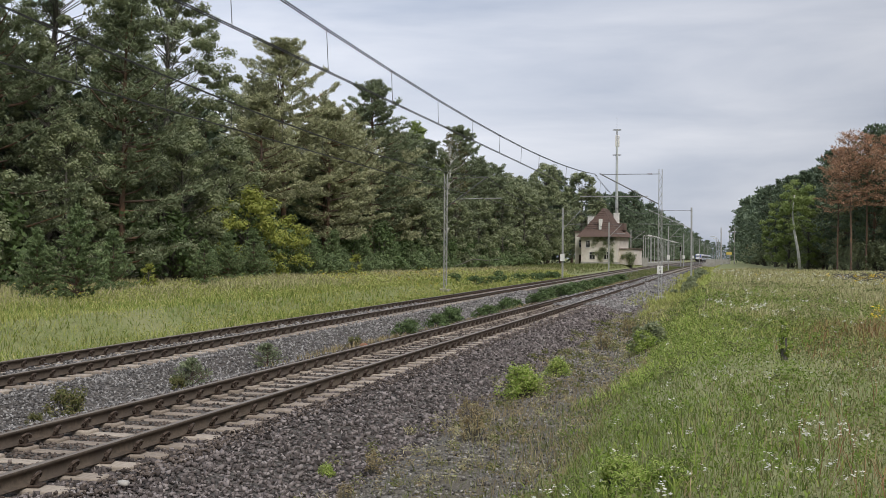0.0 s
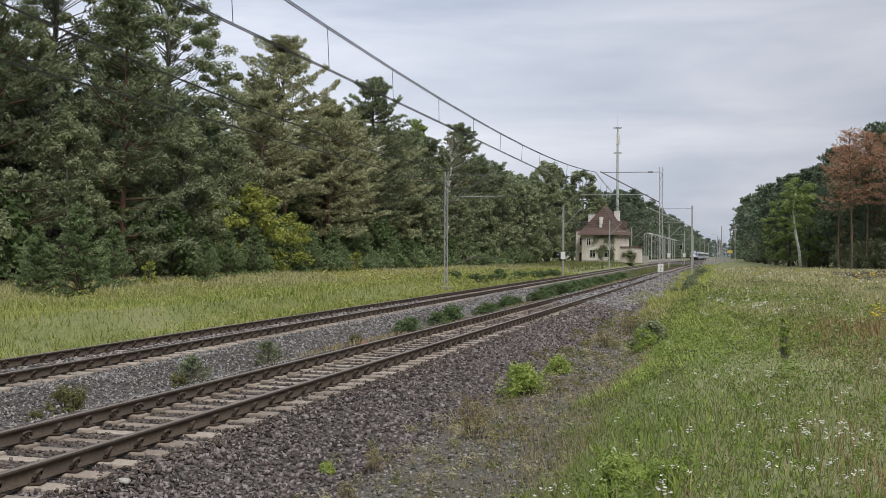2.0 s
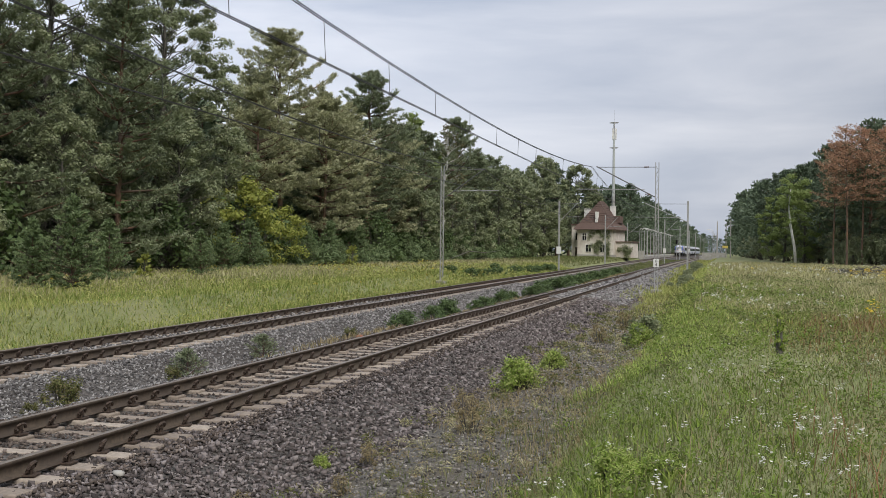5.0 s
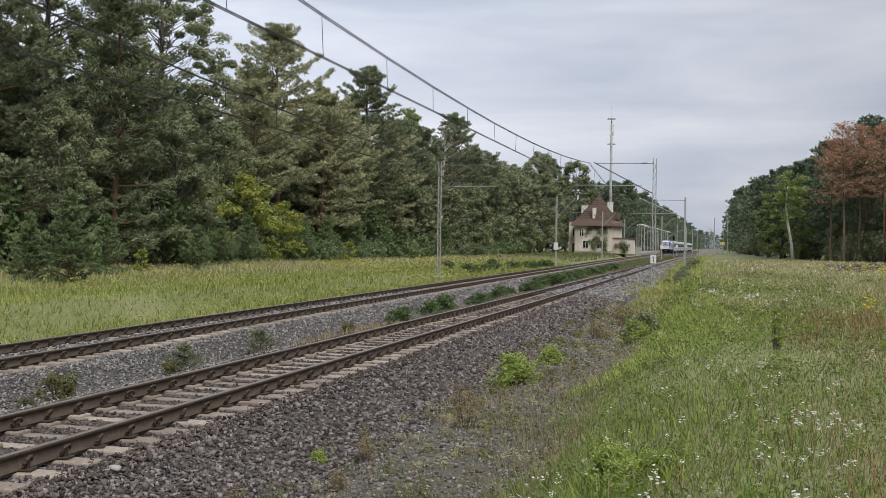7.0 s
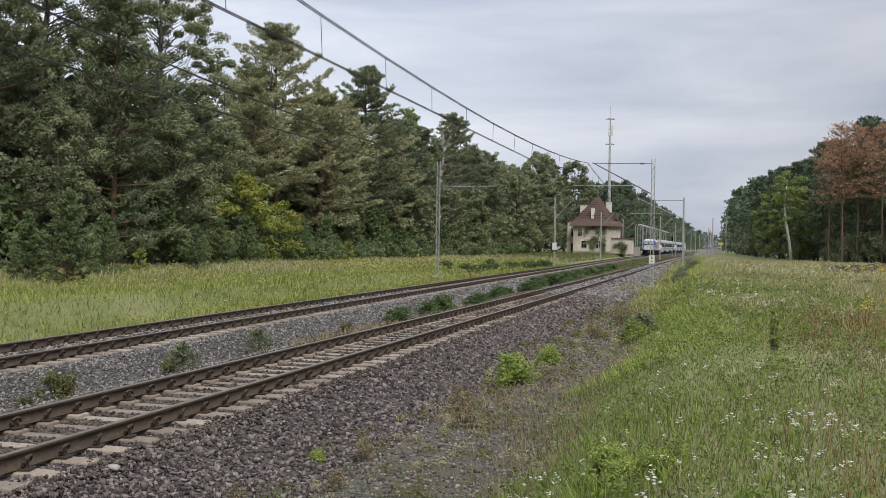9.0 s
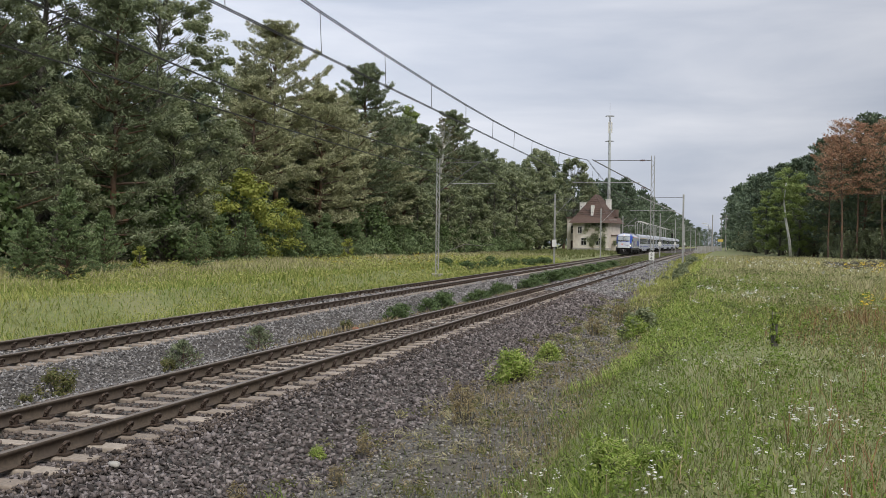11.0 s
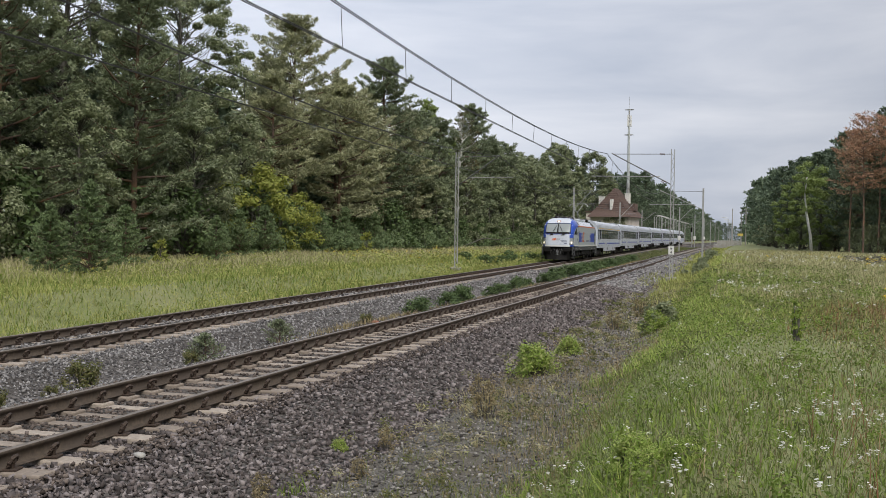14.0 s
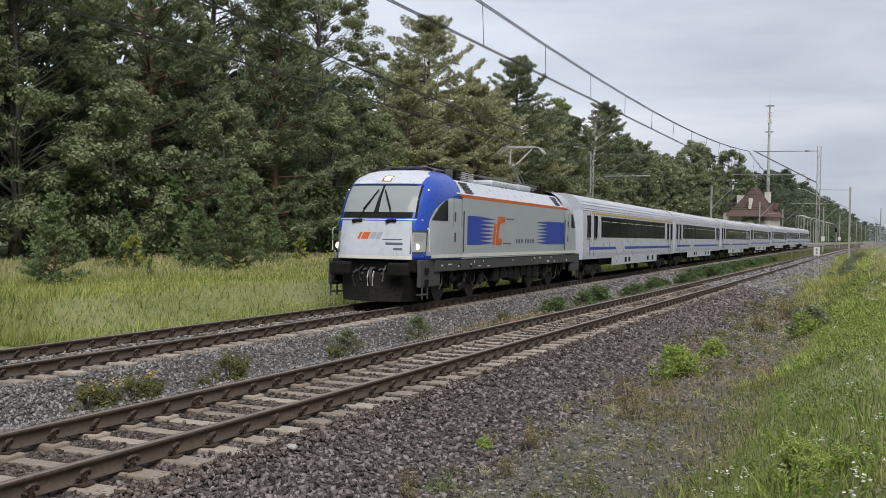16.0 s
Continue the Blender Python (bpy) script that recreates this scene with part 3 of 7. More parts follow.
def young_pine(seed, h, reach, n, label="young bushy dark green pine in the meadow", leaf="needle_blue", needle=(0.2, 0.05)):
    """A low cone of upswept shoots, each a brush of needles, with a bare leader at the top."""
    s = np.random.default_rng(seed)
    segs, tips, aims = [((0, 0, -0.2), (0, 0, h), 0.015 * h + 0.012, 0.01)], [], []
    z = 0.02 * h
    while z < h * 0.93:
        u = z / h
        for k in range(8):
            a = s.uniform(0, 6.283)
            ln = (reach * (1 - u) ** 0.8 * (0.75 + 0.25 * min(1, u * 6)) + 0.05 * h * (1 - u)) * s.uniform(0.6, 1.15)
            out = np.array([math.cos(a), math.sin(a), 0.0])
            q = out * ln + np.array([0, 0, z + ln * s.uniform(0.2, 0.6)])
            segs.append(((0, 0, z), q, 0.006 * h, 0.004))
            side = np.array([-out[1], out[0], 0.0])
            for w in (0.35, 0.55, 0.75, 0.9, 1.0):
                c = np.array([0, 0, z]) + (q - np.array([0, 0, z])) * w
                tips.append(c + side * s.uniform(-0.25, 0.25) * ln + np.array([0, 0, s.uniform(-0.03, 0.05) * h * 0.5]))
                aims.append(out * 0.6 + np.array([0, 0, 0.75]))
        z += h * 0.075
    for k in range(10):
        tips.append(np.array([0, 0, h * s.uniform(0.9, 1.0)]))
        aims.append(np.array([0, 0, 1.2]))
    per = max(2, round(n / len(tips)))
    return tree_thing("young_pine", label, limb_arrays(segs, 5), sprays(np.array(tips), np.array(aims), per, needle, s, 0.8), M["bark"], M[leaf])


def plant_at(src, places):
    """First place takes the thing itself, the rest take copies: x, y, turn, size."""
    for i, (x, y, rz, sc) in enumerate(places):
        m = pose(x, y, float(ground_z(x, y)), 0, 0, rz)
        ob = src if i == 0 else copy_thing(src, m)
        ob.matrix_world = m
        ob.scale = (sc, sc, sc)


def forest():
    s = np.random.default_rng(21)
    grey = "tall grey-green pine with a bare reddish stem"
    # the largest pines at the forest edge, one by one: x, y, height, share of bare stem, reach
    big = pine(1, 21.5, 0.05, 5.2, 60000, needle=(0.34, 0.075), label="huge dark green pine with drooping layered boughs")
    plant_at(big, [(-36.5, 44.0, 0, 0.86)])
    plant_at(pine(2, 17.0, 0.06, 3.6, 30000, needle=(0.34, 0.078)), [(-34.5, 53.5, 40, 1.0), (-37.5, 30.5, 100, 1.2)])
    plant_at(pine(3, 21.2, 0.32, 4.6, 34000, "needle_olive", grey, (0.38, 0.09)), [(-38.0, 84.6, 0, 1.0)])
    plant_at(pine(4, 18.4, 0.4, 3.6, 20000, "needle_olive", grey, (0.4, 0.1)), [(-41.5, 87.0, 0, 1.0), (-37.0, 78.0, 130, 0.83), (-39.0, 97.0, 220, 0.95)])
    plant_at(pine(9, 17.6, 0.22, 4.0, 25000, "needle_olive", grey, (0.4, 0.1)), [(-36.6, 92.5, 0, 0.95), (-37.0, 100.0, 90, 0.93), (-37.2, 114.0, 200, 0.92)])
    plant_at(pine(10, 21.4, 0.25, 4.4, 28000, "needle", needle=(0.42, 0.11)), [(-37.0, 106.5, 0, 1.0), (-38.0, 150.0, 80, 1.02), (-36.8, 128.0, 150, 0.8)])
    plant_at(pine(16, 19.0, 0.12, 4.2, 16000, "needle", needle=(0.5, 0.15)), [(-37.0, 121.0, 0, 0.88), (-37.0, 141.0, 60, 0.84), (-37.0, 158.0, 100, 0.92), (-37.5, 174.0, 170, 0.93), (-37.0, 190.0, 10, 0.88), (-38.0, 202.0, 90, 0.9)])
    # inner and farther pines carry their shade and haze in the needle colour
    inner = [pine(5, 20.5, 0.12, 4.4, 1900, "needle_shade_tone", "dark green pine inside the forest", (1.15, 0.55), limbs=False), pine(6, 21.5, 0.1, 4.6, 1900, "needle_shade_tone", "dark green pine inside the forest", (1.15, 0.55), limbs=False)]
    across = [pine(17, 20.5, 0.16, 3.6, 7000, "needle_shade_tone", "tall dark green pine along the line", (0.66, 0.24)), pine(18, 19.0, 0.08, 4.0, 7000, "needle_shade_tone", "dense dark green pine along the line", (0.66, 0.24))]
    away = [pine(7, 20.5, 0.04, 4.6, 1700, "needle_shade_tone", "distant dark green pine beside the line", (1.05, 0.5), limbs=False), pine(8, 19.0, 0.04, 4.8, 1700, "needle_shade_tone", "distant dark green pine beside the line", (1.05, 0.5), limbs=False)]
    oak = broadleaf(11, 22.5, 5.6, 56000, clumps=270, base=0.04, leafsize=(0.2, 0.145), tuft=0.155)
    far_oak = broadleaf(15, 22.5, 6.6, 12000, clumps=170, base=0.06, leafsize=(0.5, 0.36), tuft=0.2)
    round_tree = broadleaf(12, 17.5, 5.6, 9000, label="round green deciduous tree at the forest edge", clumps=120, base=0.05, leafsize=(0.46, 0.32), tuft=0.22)
    light_tree = broadleaf(13, 18.0, 4.2, 9000, "leaf_light", label="light green deciduous tree behind the pines", clumps=110, base=0.1, leafsize=(0.4, 0.27), name="birch_tree", tuft=0.24)
    spots = {k: [] for k in ("inner", "across", "away")}
    # rows behind the forest edge, lower than its first trees
    for x0, step in ((-42.5, 6.0), (-48.0, 6.5), (-54.0, 7.0)):
        y = 24.0
        while y < 225:
            spots["inner"].append((x0 + s.uniform(-1.5, 1.5), y, s.uniform(0, 360), s.uniform(0.92, 1.05) * (0.8 if y > 150 else 0.84 if y < 46 else 0.68)))
            y += step * s.uniform(0.8, 1.25)
    # behind the station and on along the line
    for y in np.concatenate([np.arange(236, 430, 8.0), np.arange(430, 800, 18.0)]):
        for d in (11.0, 17.5):
            x = float(far_x(y)) - d - s.uniform(0, 2.5) - (9 if y < 268 else 0)
            spots["across" if y < 330 and d < 12 else "away"].append((x, y + s.uniform(-3, 3), s.uniform(0, 360), s.uniform(0.84, 1.06)))
    # the forest on the camera's side of the line
    for y, x in ((141, 19.5), (134, 24), (147, 23), (152, 17.0), (160, 21), (163, 15.4), (172, 18.5), (175, 14.0), (184, 16.5), (188, 12.4), (200, 11.6), (203, 15), (214, 10.4), (228, 9.6), (232, 13), (244, 9.2), (262, 8.6), (282, 8.2), (305, 8.2), (330, 8.6), (360, 9), (400, 10), (450, 11.5), (520, 14), (600, 17), (130, 28), (150, 28), (165, 26), (182, 24), (205, 20)):
        spots["across" if y < 216 else "away"].append((x + s.uniform(-0.4, 0.4), y, s.uniform(0, 360), s.uniform(0.74, 0.96)))
    # where the line leaves the view between two far woods
    for x in np.arange(-70, 30, 6.0):
        spots["away"].append((x, 1150 + s.uniform(-50, 50), s.uniform(0, 360), s.uniform(0.8, 1.1)))
    for y in np.arange(640, 1100, 28.0):
        spots["away"].append((18 + s.uniform(-2, 2), y, s.uniform(0, 360), s.uniform(0.8, 1.0)))
        spots["away"].append((float(far_x(y)) - 12 + s.uniform(-2, 2), y, s.uniform(0, 360), s.uniform(0.8, 1.0)))
    for kinds, key in ((inner, "inner"), (across, "across"), (away, "away")):
        for i, src in enumerate(kinds):
            plant_at(src, spots[key][i::len(kinds)])
    plant_at(oak, [(-39.0, 52.5, 20, 1.02), (-38.0, 64.5, 140, 1.0), (-36.0, 34.5, 250, 0.95)])
    plant_at(far_oak, [(-35.5, 217, 70, 0.97), (-34, 200, 10, 0.84), (-29.6, 228, 150, 0.92)])
    young_oak = broadleaf(19, 9.5, 3.0, 15000, label="young oak with dull green leaves under the tall pines", clumps=110, base=0.06, leafsize=(0.17, 0.12), tuft=0.24)
    plant_at(young_oak, [(-36.5, 71.0, 40, 1.15), (-33.8, 47.0, 90, 0.95), (-34.5, 60.5, 10, 1.05), (-33.5, 38.0, 200, 1.0)])
    plant_at(round_tree, [(-34.0, 117, 40, 0.5), (-33.5, 130, 90, 0.55), (-34, 146, 180, 0.6), (-33.5, 160, 260, 0.75), (-33, 176, 30, 0.85), (-37, 188, 30, 1.0), (17.6, 150, 60, 0.55), (14.2, 170, 10, 0.6), (21.5, 137, 100, 0.5), (15.8, 160, 200, 0.58), (24, 131, 80, 0.5)])
    plant_at(light_tree, [(-42.0, 137, 0, 1.16), (9.8, 187, 100, 0.66), (11.0, 172, 20, 0.72), (12.8, 158, 70, 0.62)])
    plant_at(pine(31, 18.5, 0.5, 2.7, 3400, "needle_dead", "dead pine with rust-red needles", (0.42, 0.085), girth=0.6), [(14.9, 138.0, 0, 0.86), (16.2, 135.5, 140, 0.94), (18.2, 137.0, 70, 0.95), (20.6, 133.5, 200, 0.92)])
    thin = broadleaf(14, 17.0, 3.0, 1300, "leaf_brown", "bark_white", 0.3, "thin half-bare pale birch among the pines", "birch_tree", (0.3, 0.12), 60)
    plant_at(thin, [(-36.6, 138, 0, 1.14)])


forest()


def forest_depth():
    """Closed dark woodland behind the rows of single trees, on both sides of the line."""
    s = np.random.default_rng(5)
    for name, xa, xb, ya, yb, n in (("woodland", -75, -56, 10, 260, 15000), ("woodland", 28, 60, 110, 330, 9000)):
        k = 420
        c = np.stack([s.uniform(xa, xb, k), s.uniform(ya, yb, k), s.uniform(1, 13, k)], 1)
        r = np.tile((3.0, 3.0, 2.2), (k, 1)) * s.uniform(0.7, 1.4, (k, 1))
        tagged(raw(name, *blades(n, c, r, (1.5, 0.8), s), M["needle"]), "dense dark green woodland behind the forest edge", "woodland", kind="stuff")


forest_depth()


def undergrowth():
    """Shrubs and young pines along the foot of the forest, and in the meadow."""
    s = np.random.default_rng(9)
    hazel = bush(41, 3.8, 2.4, 1800, "leaf_dark", "leafy shrub at the forest foot, forest shade put into its dark green", leafsize=(0.24, 0.15), clumps=40)
    pts = [(-34.8 + s.uniform(-1.2, 1.0), y, s.uniform(0, 360), s.uniform(0.7, 1.5)) for y in np.arange(36, 200, 4.6)]
    plant_at(hazel, pts)
    alder = bush(45, 3.8, 2.4, 1800, "leaf", "green leafy shrub under the trees across the field", leafsize=(0.26, 0.16), clumps=40)
    pts = [(x, y, s.uniform(0, 360), s.uniform(0.7, 1.15)) for x, y in ((16.2, 143), (17.6, 138.5), (19.4, 137.5), (21.2, 134.5), (25.0, 128.5), (27.5, 127.0), (13.4, 160), (30.0, 126.0))]
    pts += [(14.6, 166, 0, 0.9), (18.4, 147, 90, 0.8), (20.5, 140, 30, 0.8), (12.4, 181, 200, 1.1), (10.6, 196, 100, 1.2), (9.4, 214, 10, 1.2), (8.6, 232, 50, 1.2), (23, 133, 60, 0.9), (8.4, 256, 50, 1.3), (26, 128, 60, 0.9)]
    plant_at(alder, pts)
    low = bush(42, 1.5, 1.5, 1300, "needle_blue", "low dense conifer shrub", leafsize=(0.24, 0.07))
    plant_at(low, [(-33.0 + s.uniform(-0.8, 0.8), y, s.uniform(0, 360), s.uniform(0.9, 1.9)) for y in np.arange(62, 180, 4.2)])
    yp = young_pine(51, 3.7, 1.25, 16000, needle=(0.15, 0.032))
    plant_at(yp, [(-24.0, 31.8, 0, 0.74), (-23.1, 32.9, 100, 0.98)])
    yp2 = young_pine(52, 2.6, 0.9, 6500, needle=(0.15, 0.034))
    plant_at(yp2, [(-27.6, 51.0, 0, 1.0), (-26.4, 30.5, 0, 0.9), (-20.9, 21.3, 90, 1.0), (-27.2, 35.6, 50, 0.75), (-31.0, 60.5, 60, 1.25), (-30.3, 62.8, 10, 1.35), (-26.2, 40.0, 30, 1.1), (-31.8, 69.0, 100, 0.75), (-33.0, 79, 30, 1.4), (-33.5, 86, 60, 1.6), (-33.2, 93, 100, 1.5), (-33.8, 101, 0, 1.6), (-33.2, 109, 20, 1.3), (-33, 121, 70, 1.3), (-33, 134, 20, 1.2)])
    maple = broadleaf(43, 6.6, 3.4, 5200, "leaf_yellow", "bark_grey", 0.08, "yellow-green shrubby maple at the forest foot", "maple", (0.26, 0.17), 46)
    plant_at(maple, [(-33.0, 67.5, 0, 1.0), (-33.4, 74.5, 70, 0.75)])
    fresh = bush(44, 1.4, 0.5, 500, "leaf_yellow", "fresh light green sapling in the meadow", leafsize=(0.14, 0.07), name="sapling")
    plant_at(fresh, [(-30.8, 84.0, 0, 1.5), (-27.8, 45.5, 0, 1.0), (-25.6, 30.0, 0, 1.1)])
    # birch with a pale bent stem at the other forest
    path = [(11.3, 150.0, 0.2), (11.05, 150, 3.2), (10.5, 150, 6.2), (10.25, 150, 8.8), (10.5, 150, 11.3)]
    t = empty("birch_tree", 0, 0, 0)
    tagged(t, "birch with a bent white stem at the forest edge", "tree")
    bm = bmesh.new()
    sweep(bm, path, [0.22, 0.19, 0.16, 0.12, 0.06], 8)
    part("trunk", bm, M["bark_white"], t, "", True)
    k = 26
    c = np.array([10.9, 150.6, 10.6]) + s.normal(size=(k, 3)) * (1.2, 1.0, 1.3)
    raw("crown", *blades(2600, c, np.tile((0.8, 0.8, 0.6), (k, 1)), (0.34, 0.2), s), M["leaf_light"], t)
    # fallen dead branch in front of the trees
    bm = bmesh.new()
    zz = float(ground_z(-30.5, 126))
    sweep(bm, [(-31.5, 122, zz + 0.6), (-31.0, 124.5, zz + 1.0), (-30.4, 127, zz + 1.5), (-29.6, 131, zz + 1.35), (-29.0, 135, zz + 1.45), (-28.5, 138, zz + 1.7)], [0.05, 0.06, 0.07, 0.05, 0.04, 0.02], 6)
    for p, q in (((-30.4, 127, zz + 1.5), (-30.5, 127.2, zz - 0.1)), ((-30.2, 128, zz + 1.5), (-29.9, 128.4, zz + 2.3)), ((-29.4, 132, zz + 1.4), (-29.2, 132.5, zz + 0.1)), ((-30.9, 125, zz + 1.1), (-30.6, 125.6, zz + 1.9))):
        rod(bm, p, q, 0.04, 0.015, 5)
    ob = part("fallen_branch", bm, M["bark_grey"])
    tagged(ob, "pale bare fallen branch lying in the grass", "branch")


undergrowth()


# ---- overhead line ----
def lattice_mast(x, y, face, label, h=7.62):
    """A steel lattice mast: two channels laced together, a footing and the cantilever it carries."""
    zb = float(ground_z(x, y) - rise(y))
    t = empty("catenary_mast", x, y, rise(y))
    tagged(t, label, "catenary mast", "masts along the line")
    bm = bmesh.new()
    for s in (-1, 1):
        box(bm, (s * 0.095, 0, (h + zb) / 2), (0.04, 0.13, h - zb - 0.1), 0.006)
        part("mast_channel", bm, M["steel"], t)
        bm = bmesh.new()
    z, k = zb + 0.25, 0
    while z < h - 0.35:
        for fy in (-0.06, 0.06):
            rod(bm, (-0.085 if k % 2 else 0.085, fy, z), (0.085 if k % 2 else -0.085, fy, z + 0.26), 0.013, seg=4)
        part("lacing_bar", bm, M["steel"], t)
        bm = bmesh.new()
        z += 0.26
        k += 1
    box(bm, (0, 0, zb + 0.05), (0.62, 0.62, 0.5), 0.04)
    part("footing", bm, M["concrete"], t, "chipped concrete footing")
    reach = face
    sg = 1 if face > 0 else -1
    bm = bmesh.new()
    rod(bm, (sg * 0.115, 0, h - 0.35), (reach, 0, h - 0.32), 0.02, seg=6)
    part("top_tie", bm, M["steel_dark"], t)
    bm = bmesh.new()
    rod(bm, (sg * 0.115, 0, 5.45), (reach * 1.02, 0, h - 0.27), 0.035, seg=8)
    part("bracket_tube", bm, M["steel_dark"], t)
    bm = bmesh.new()
    rod(bm, (sg * 0.75, 0, 5.92), (reach * 1.35, 0, 5.95), 0.025, seg=6)
    rod(bm, (reach * 1.0, 0, 5.95), (reach * 0.98, 0, 5.76), 0.012, seg=5)
    part("registration_arm", bm, M["steel"], t)
    for px, pz in ((sg * 0.5, h - 0.345), (sg * 0.42, 5.62)):
        bm = bmesh.new()
        for k in range(5):
            rod(bm, (px + sg * 0.06 * k, 0, pz), (px + sg * (0.06 * k + 0.03), 0, pz), 0.055, seg=10)
        part("insulator", bm, M["insulator"], t, "brown ribbed insulator")
    return t


def plain_mast(x, y, face, h=7.75):
    zb = float(ground_z(x, y) - rise(y))
    t = empty("catenary_mast", x, y, rise(y))
    tagged(t, "distant grey steel catenary mast with a cantilever", "catenary mast", "masts along the line")
    bm = bmesh.new()
    box(bm, (0, 0, (h + zb) / 2), (0.19, 0.16, h - zb), 0.012)
    part("mast", bm, M["steel"], t)
    sg = 1 if face > 0 else -1
    bm = bmesh.new()
    rod(bm, (sg * 0.1, 0, h - 0.35), (face, 0, h - 0.32), 0.025, seg=5)
    part("top_tie", bm, M["steel_dark"], t)
    bm = bmesh.new()
    rod(bm, (sg * 0.1, 0, 5.45), (face * 1.02, 0, h - 0.27), 0.04, seg=6)
    part("bracket_tube", bm, M["steel"], t)
    bm = bmesh.new()
    rod(bm, (sg * 0.75, 0, 5.92), (face * 1.3, 0, 5.95), 0.03, seg=5)
    part("registration_arm", bm, M["steel"], t)


for yy in (-2.0, 62.5):
    lattice_mast(-3.31, yy, -3.6, "galvanised lattice catenary mast with a cantilever over the nearer track")
for yy in (3.0, 63.4):
    lattice_mast(float(far_x(yy)) - 2.75, yy, 2.75, "galvanised lattice catenary mast in the meadow beside the farther track")
plain_mast(-2.7, 114.3, -4.5)
for yy in (113.6, 164.7, 215, 268, 320, 375, 430):
    plain_mast(float(far_x(yy)) - (1.75 if yy < 200 else 2.8), yy, 2.0 if yy < 200 else 2.8)
for yy in (189, 245, 300, 355, 410, 470):
    plain_mast(float(near_x(yy)) - 2.1, yy, 2.1)


def catenary(label, centre, posts):
    t = empty("overhead_line")
    low = [5.5, 5.52, 5.92, 5.85]
    tagged(t, label, "overhead line")
    for name, z0, sag, zig, r in (("messenger_wire", 7.33, 1.0, 0.0, 0.012), ("contact_wire", 0.0, 0.0, 0.12, 0.011)):
        path = []
        for i, (a, b) in enumerate(zip(posts, posts[1:])):
            n = 16 if a < 110 else 6
            for k in range(n):
                u = k / n
                y = a + (b - a) * u
                path.append((float(centre(y)) + zig * (1 - 2 * u) * (1 if i % 2 else -1), y, rise(y) + (z0 - 4 * sag * u * (1 - u) if z0 else low[min(i, 3)] * (1 - u) + low[min(i + 1, 3)] * u)))
        for twin in (-0.03, 0.03):
            bm = bmesh.new()
            sweep(bm, [(x + twin, y, z) for x, y, z in path], r, 5)
            part(name, bm, M["wire"], t)
    for i, (a, b) in enumerate(zip(posts[:3], posts[1:4])):
        n = 16
        for k in range(1, n):
            u = k / n
            y = a + (b - a) * u
            bm = bmesh.new()
            x, e = float(centre(y)), float(rise(y))
            rod(bm, (x + 0.12 * (1 - 2 * u) * (1 if i % 2 else -1), y, e + low[i] * (1 - u) + low[i + 1] * u), (x, y, e + 7.33 - 4.0 * u * (1 - u)), 0.007, seg=4)
            part("dropper", bm, M["wire"], t)


catenary("catenary and contact wire with droppers above the nearer track", near_x, [-66, -2.0, 62.5, 114.3, 189, 245, 300, 355, 410, 470])
catenary("catenary and contact wire with droppers above the farther track", far_x, [-57, 3.0, 63.4, 113.6, 164.7, 215, 268, 320, 375, 430])


# ---- train ----
M["loco_grey"] = surface("light_grey_paint", (0.40, 0.445, 0.49), (0.45, 0.495, 0.54), 0.35, 6, 0.6, 0.02, c=(0.46, 0.50, 0.54))
M["loco_white"] = surface("silver_white_paint", (0.54, 0.58, 0.66), (0.61, 0.65, 0.73), 0.3, 5, 0.6, 0.02, c=(0.59, 0.62, 0.68))
M["loco_blue"] = surface("blue_paint", (0.03, 0.085, 0.46), (0.038, 0.10, 0.52), 0.3, 5, 0.6, 0.02)
M["stripe_blue"] = surface("dark_blue_paint", (0.03, 0.065, 0.42), (0.036, 0.075, 0.47), 0.35, 5, 0.6, 0.02)
M["orange"] = surface("orange_paint", (0.60, 0.13, 0.03), (0.68, 0.16, 0.04), 0.4, 5, 0.6, 0.02)
M["stripe_white"] = surface("white_stripe_paint", (0.72, 0.72, 0.68), (0.8, 0.8, 0.76), 0.4, 5, 0.6, 0.02)
M["car_white"] = surface("pale_grey_car_paint", (0.56, 0.60, 0.70), (0.63, 0.67, 0.77), 0.3, 4, 0.35, 0.02, c=(0.59, 0.625, 0.70))
M["car_roof"] = surface("grey_car_roof", (0.48, 0.51, 0.58), (0.58, 0.61, 0.68), 0.4, 4, 0.5, 0.05, c=(0.45, 0.47, 0.5))
M["yellow"] = surface("yellow_paint", (0.62, 0.42, 0.08), (0.7, 0.48, 0.1), 0.4, 5, 0.6, 0.02)
M["frame_grey"] = surface("dusty_underframe", (0.045, 0.048, 0.048), (0.08, 0.083, 0.083), 0.75, 8, 0.8, 0.1)
M["black"] = surface("sooty_black", (0.008, 0.008, 0.008), (0.02, 0.019, 0.018), 0.7, 14, 1.5, 0.2)
for _k in ("black",):
    for _n in M[_k].node_tree.nodes:
        if _n.type == "BSDF_PRINCIPLED":
            _n.inputs["Specular IOR Level"].default_value = 0.15
M["bogie"] = surface("brown_dust_on_black", (0.008, 0.007, 0.0065), (0.027, 0.024, 0.021), 0.8, 14, 1.5, 0.3)
M["rubber"] = surface("black_rubber", (0.02, 0.02, 0.022), (0.035, 0.035, 0.037), 0.8, 10, 2, 0.1)
M["wheel"] = surface("worn_wheel_steel", (0.05, 0.043, 0.038), (0.11, 0.10, 0.09), 0.5, 12, 2, 0.1, 0.5)
M["mark"] = surface("pale_lettering_paint", (0.55, 0.55, 0.52), (0.65, 0.65, 0.62), 0.6, 20, 3, 0)
M["mark_dark"] = surface("slate_lettering_paint", (0.08, 0.10, 0.16), (0.11, 0.13, 0.2), 0.6, 20, 3, 0)
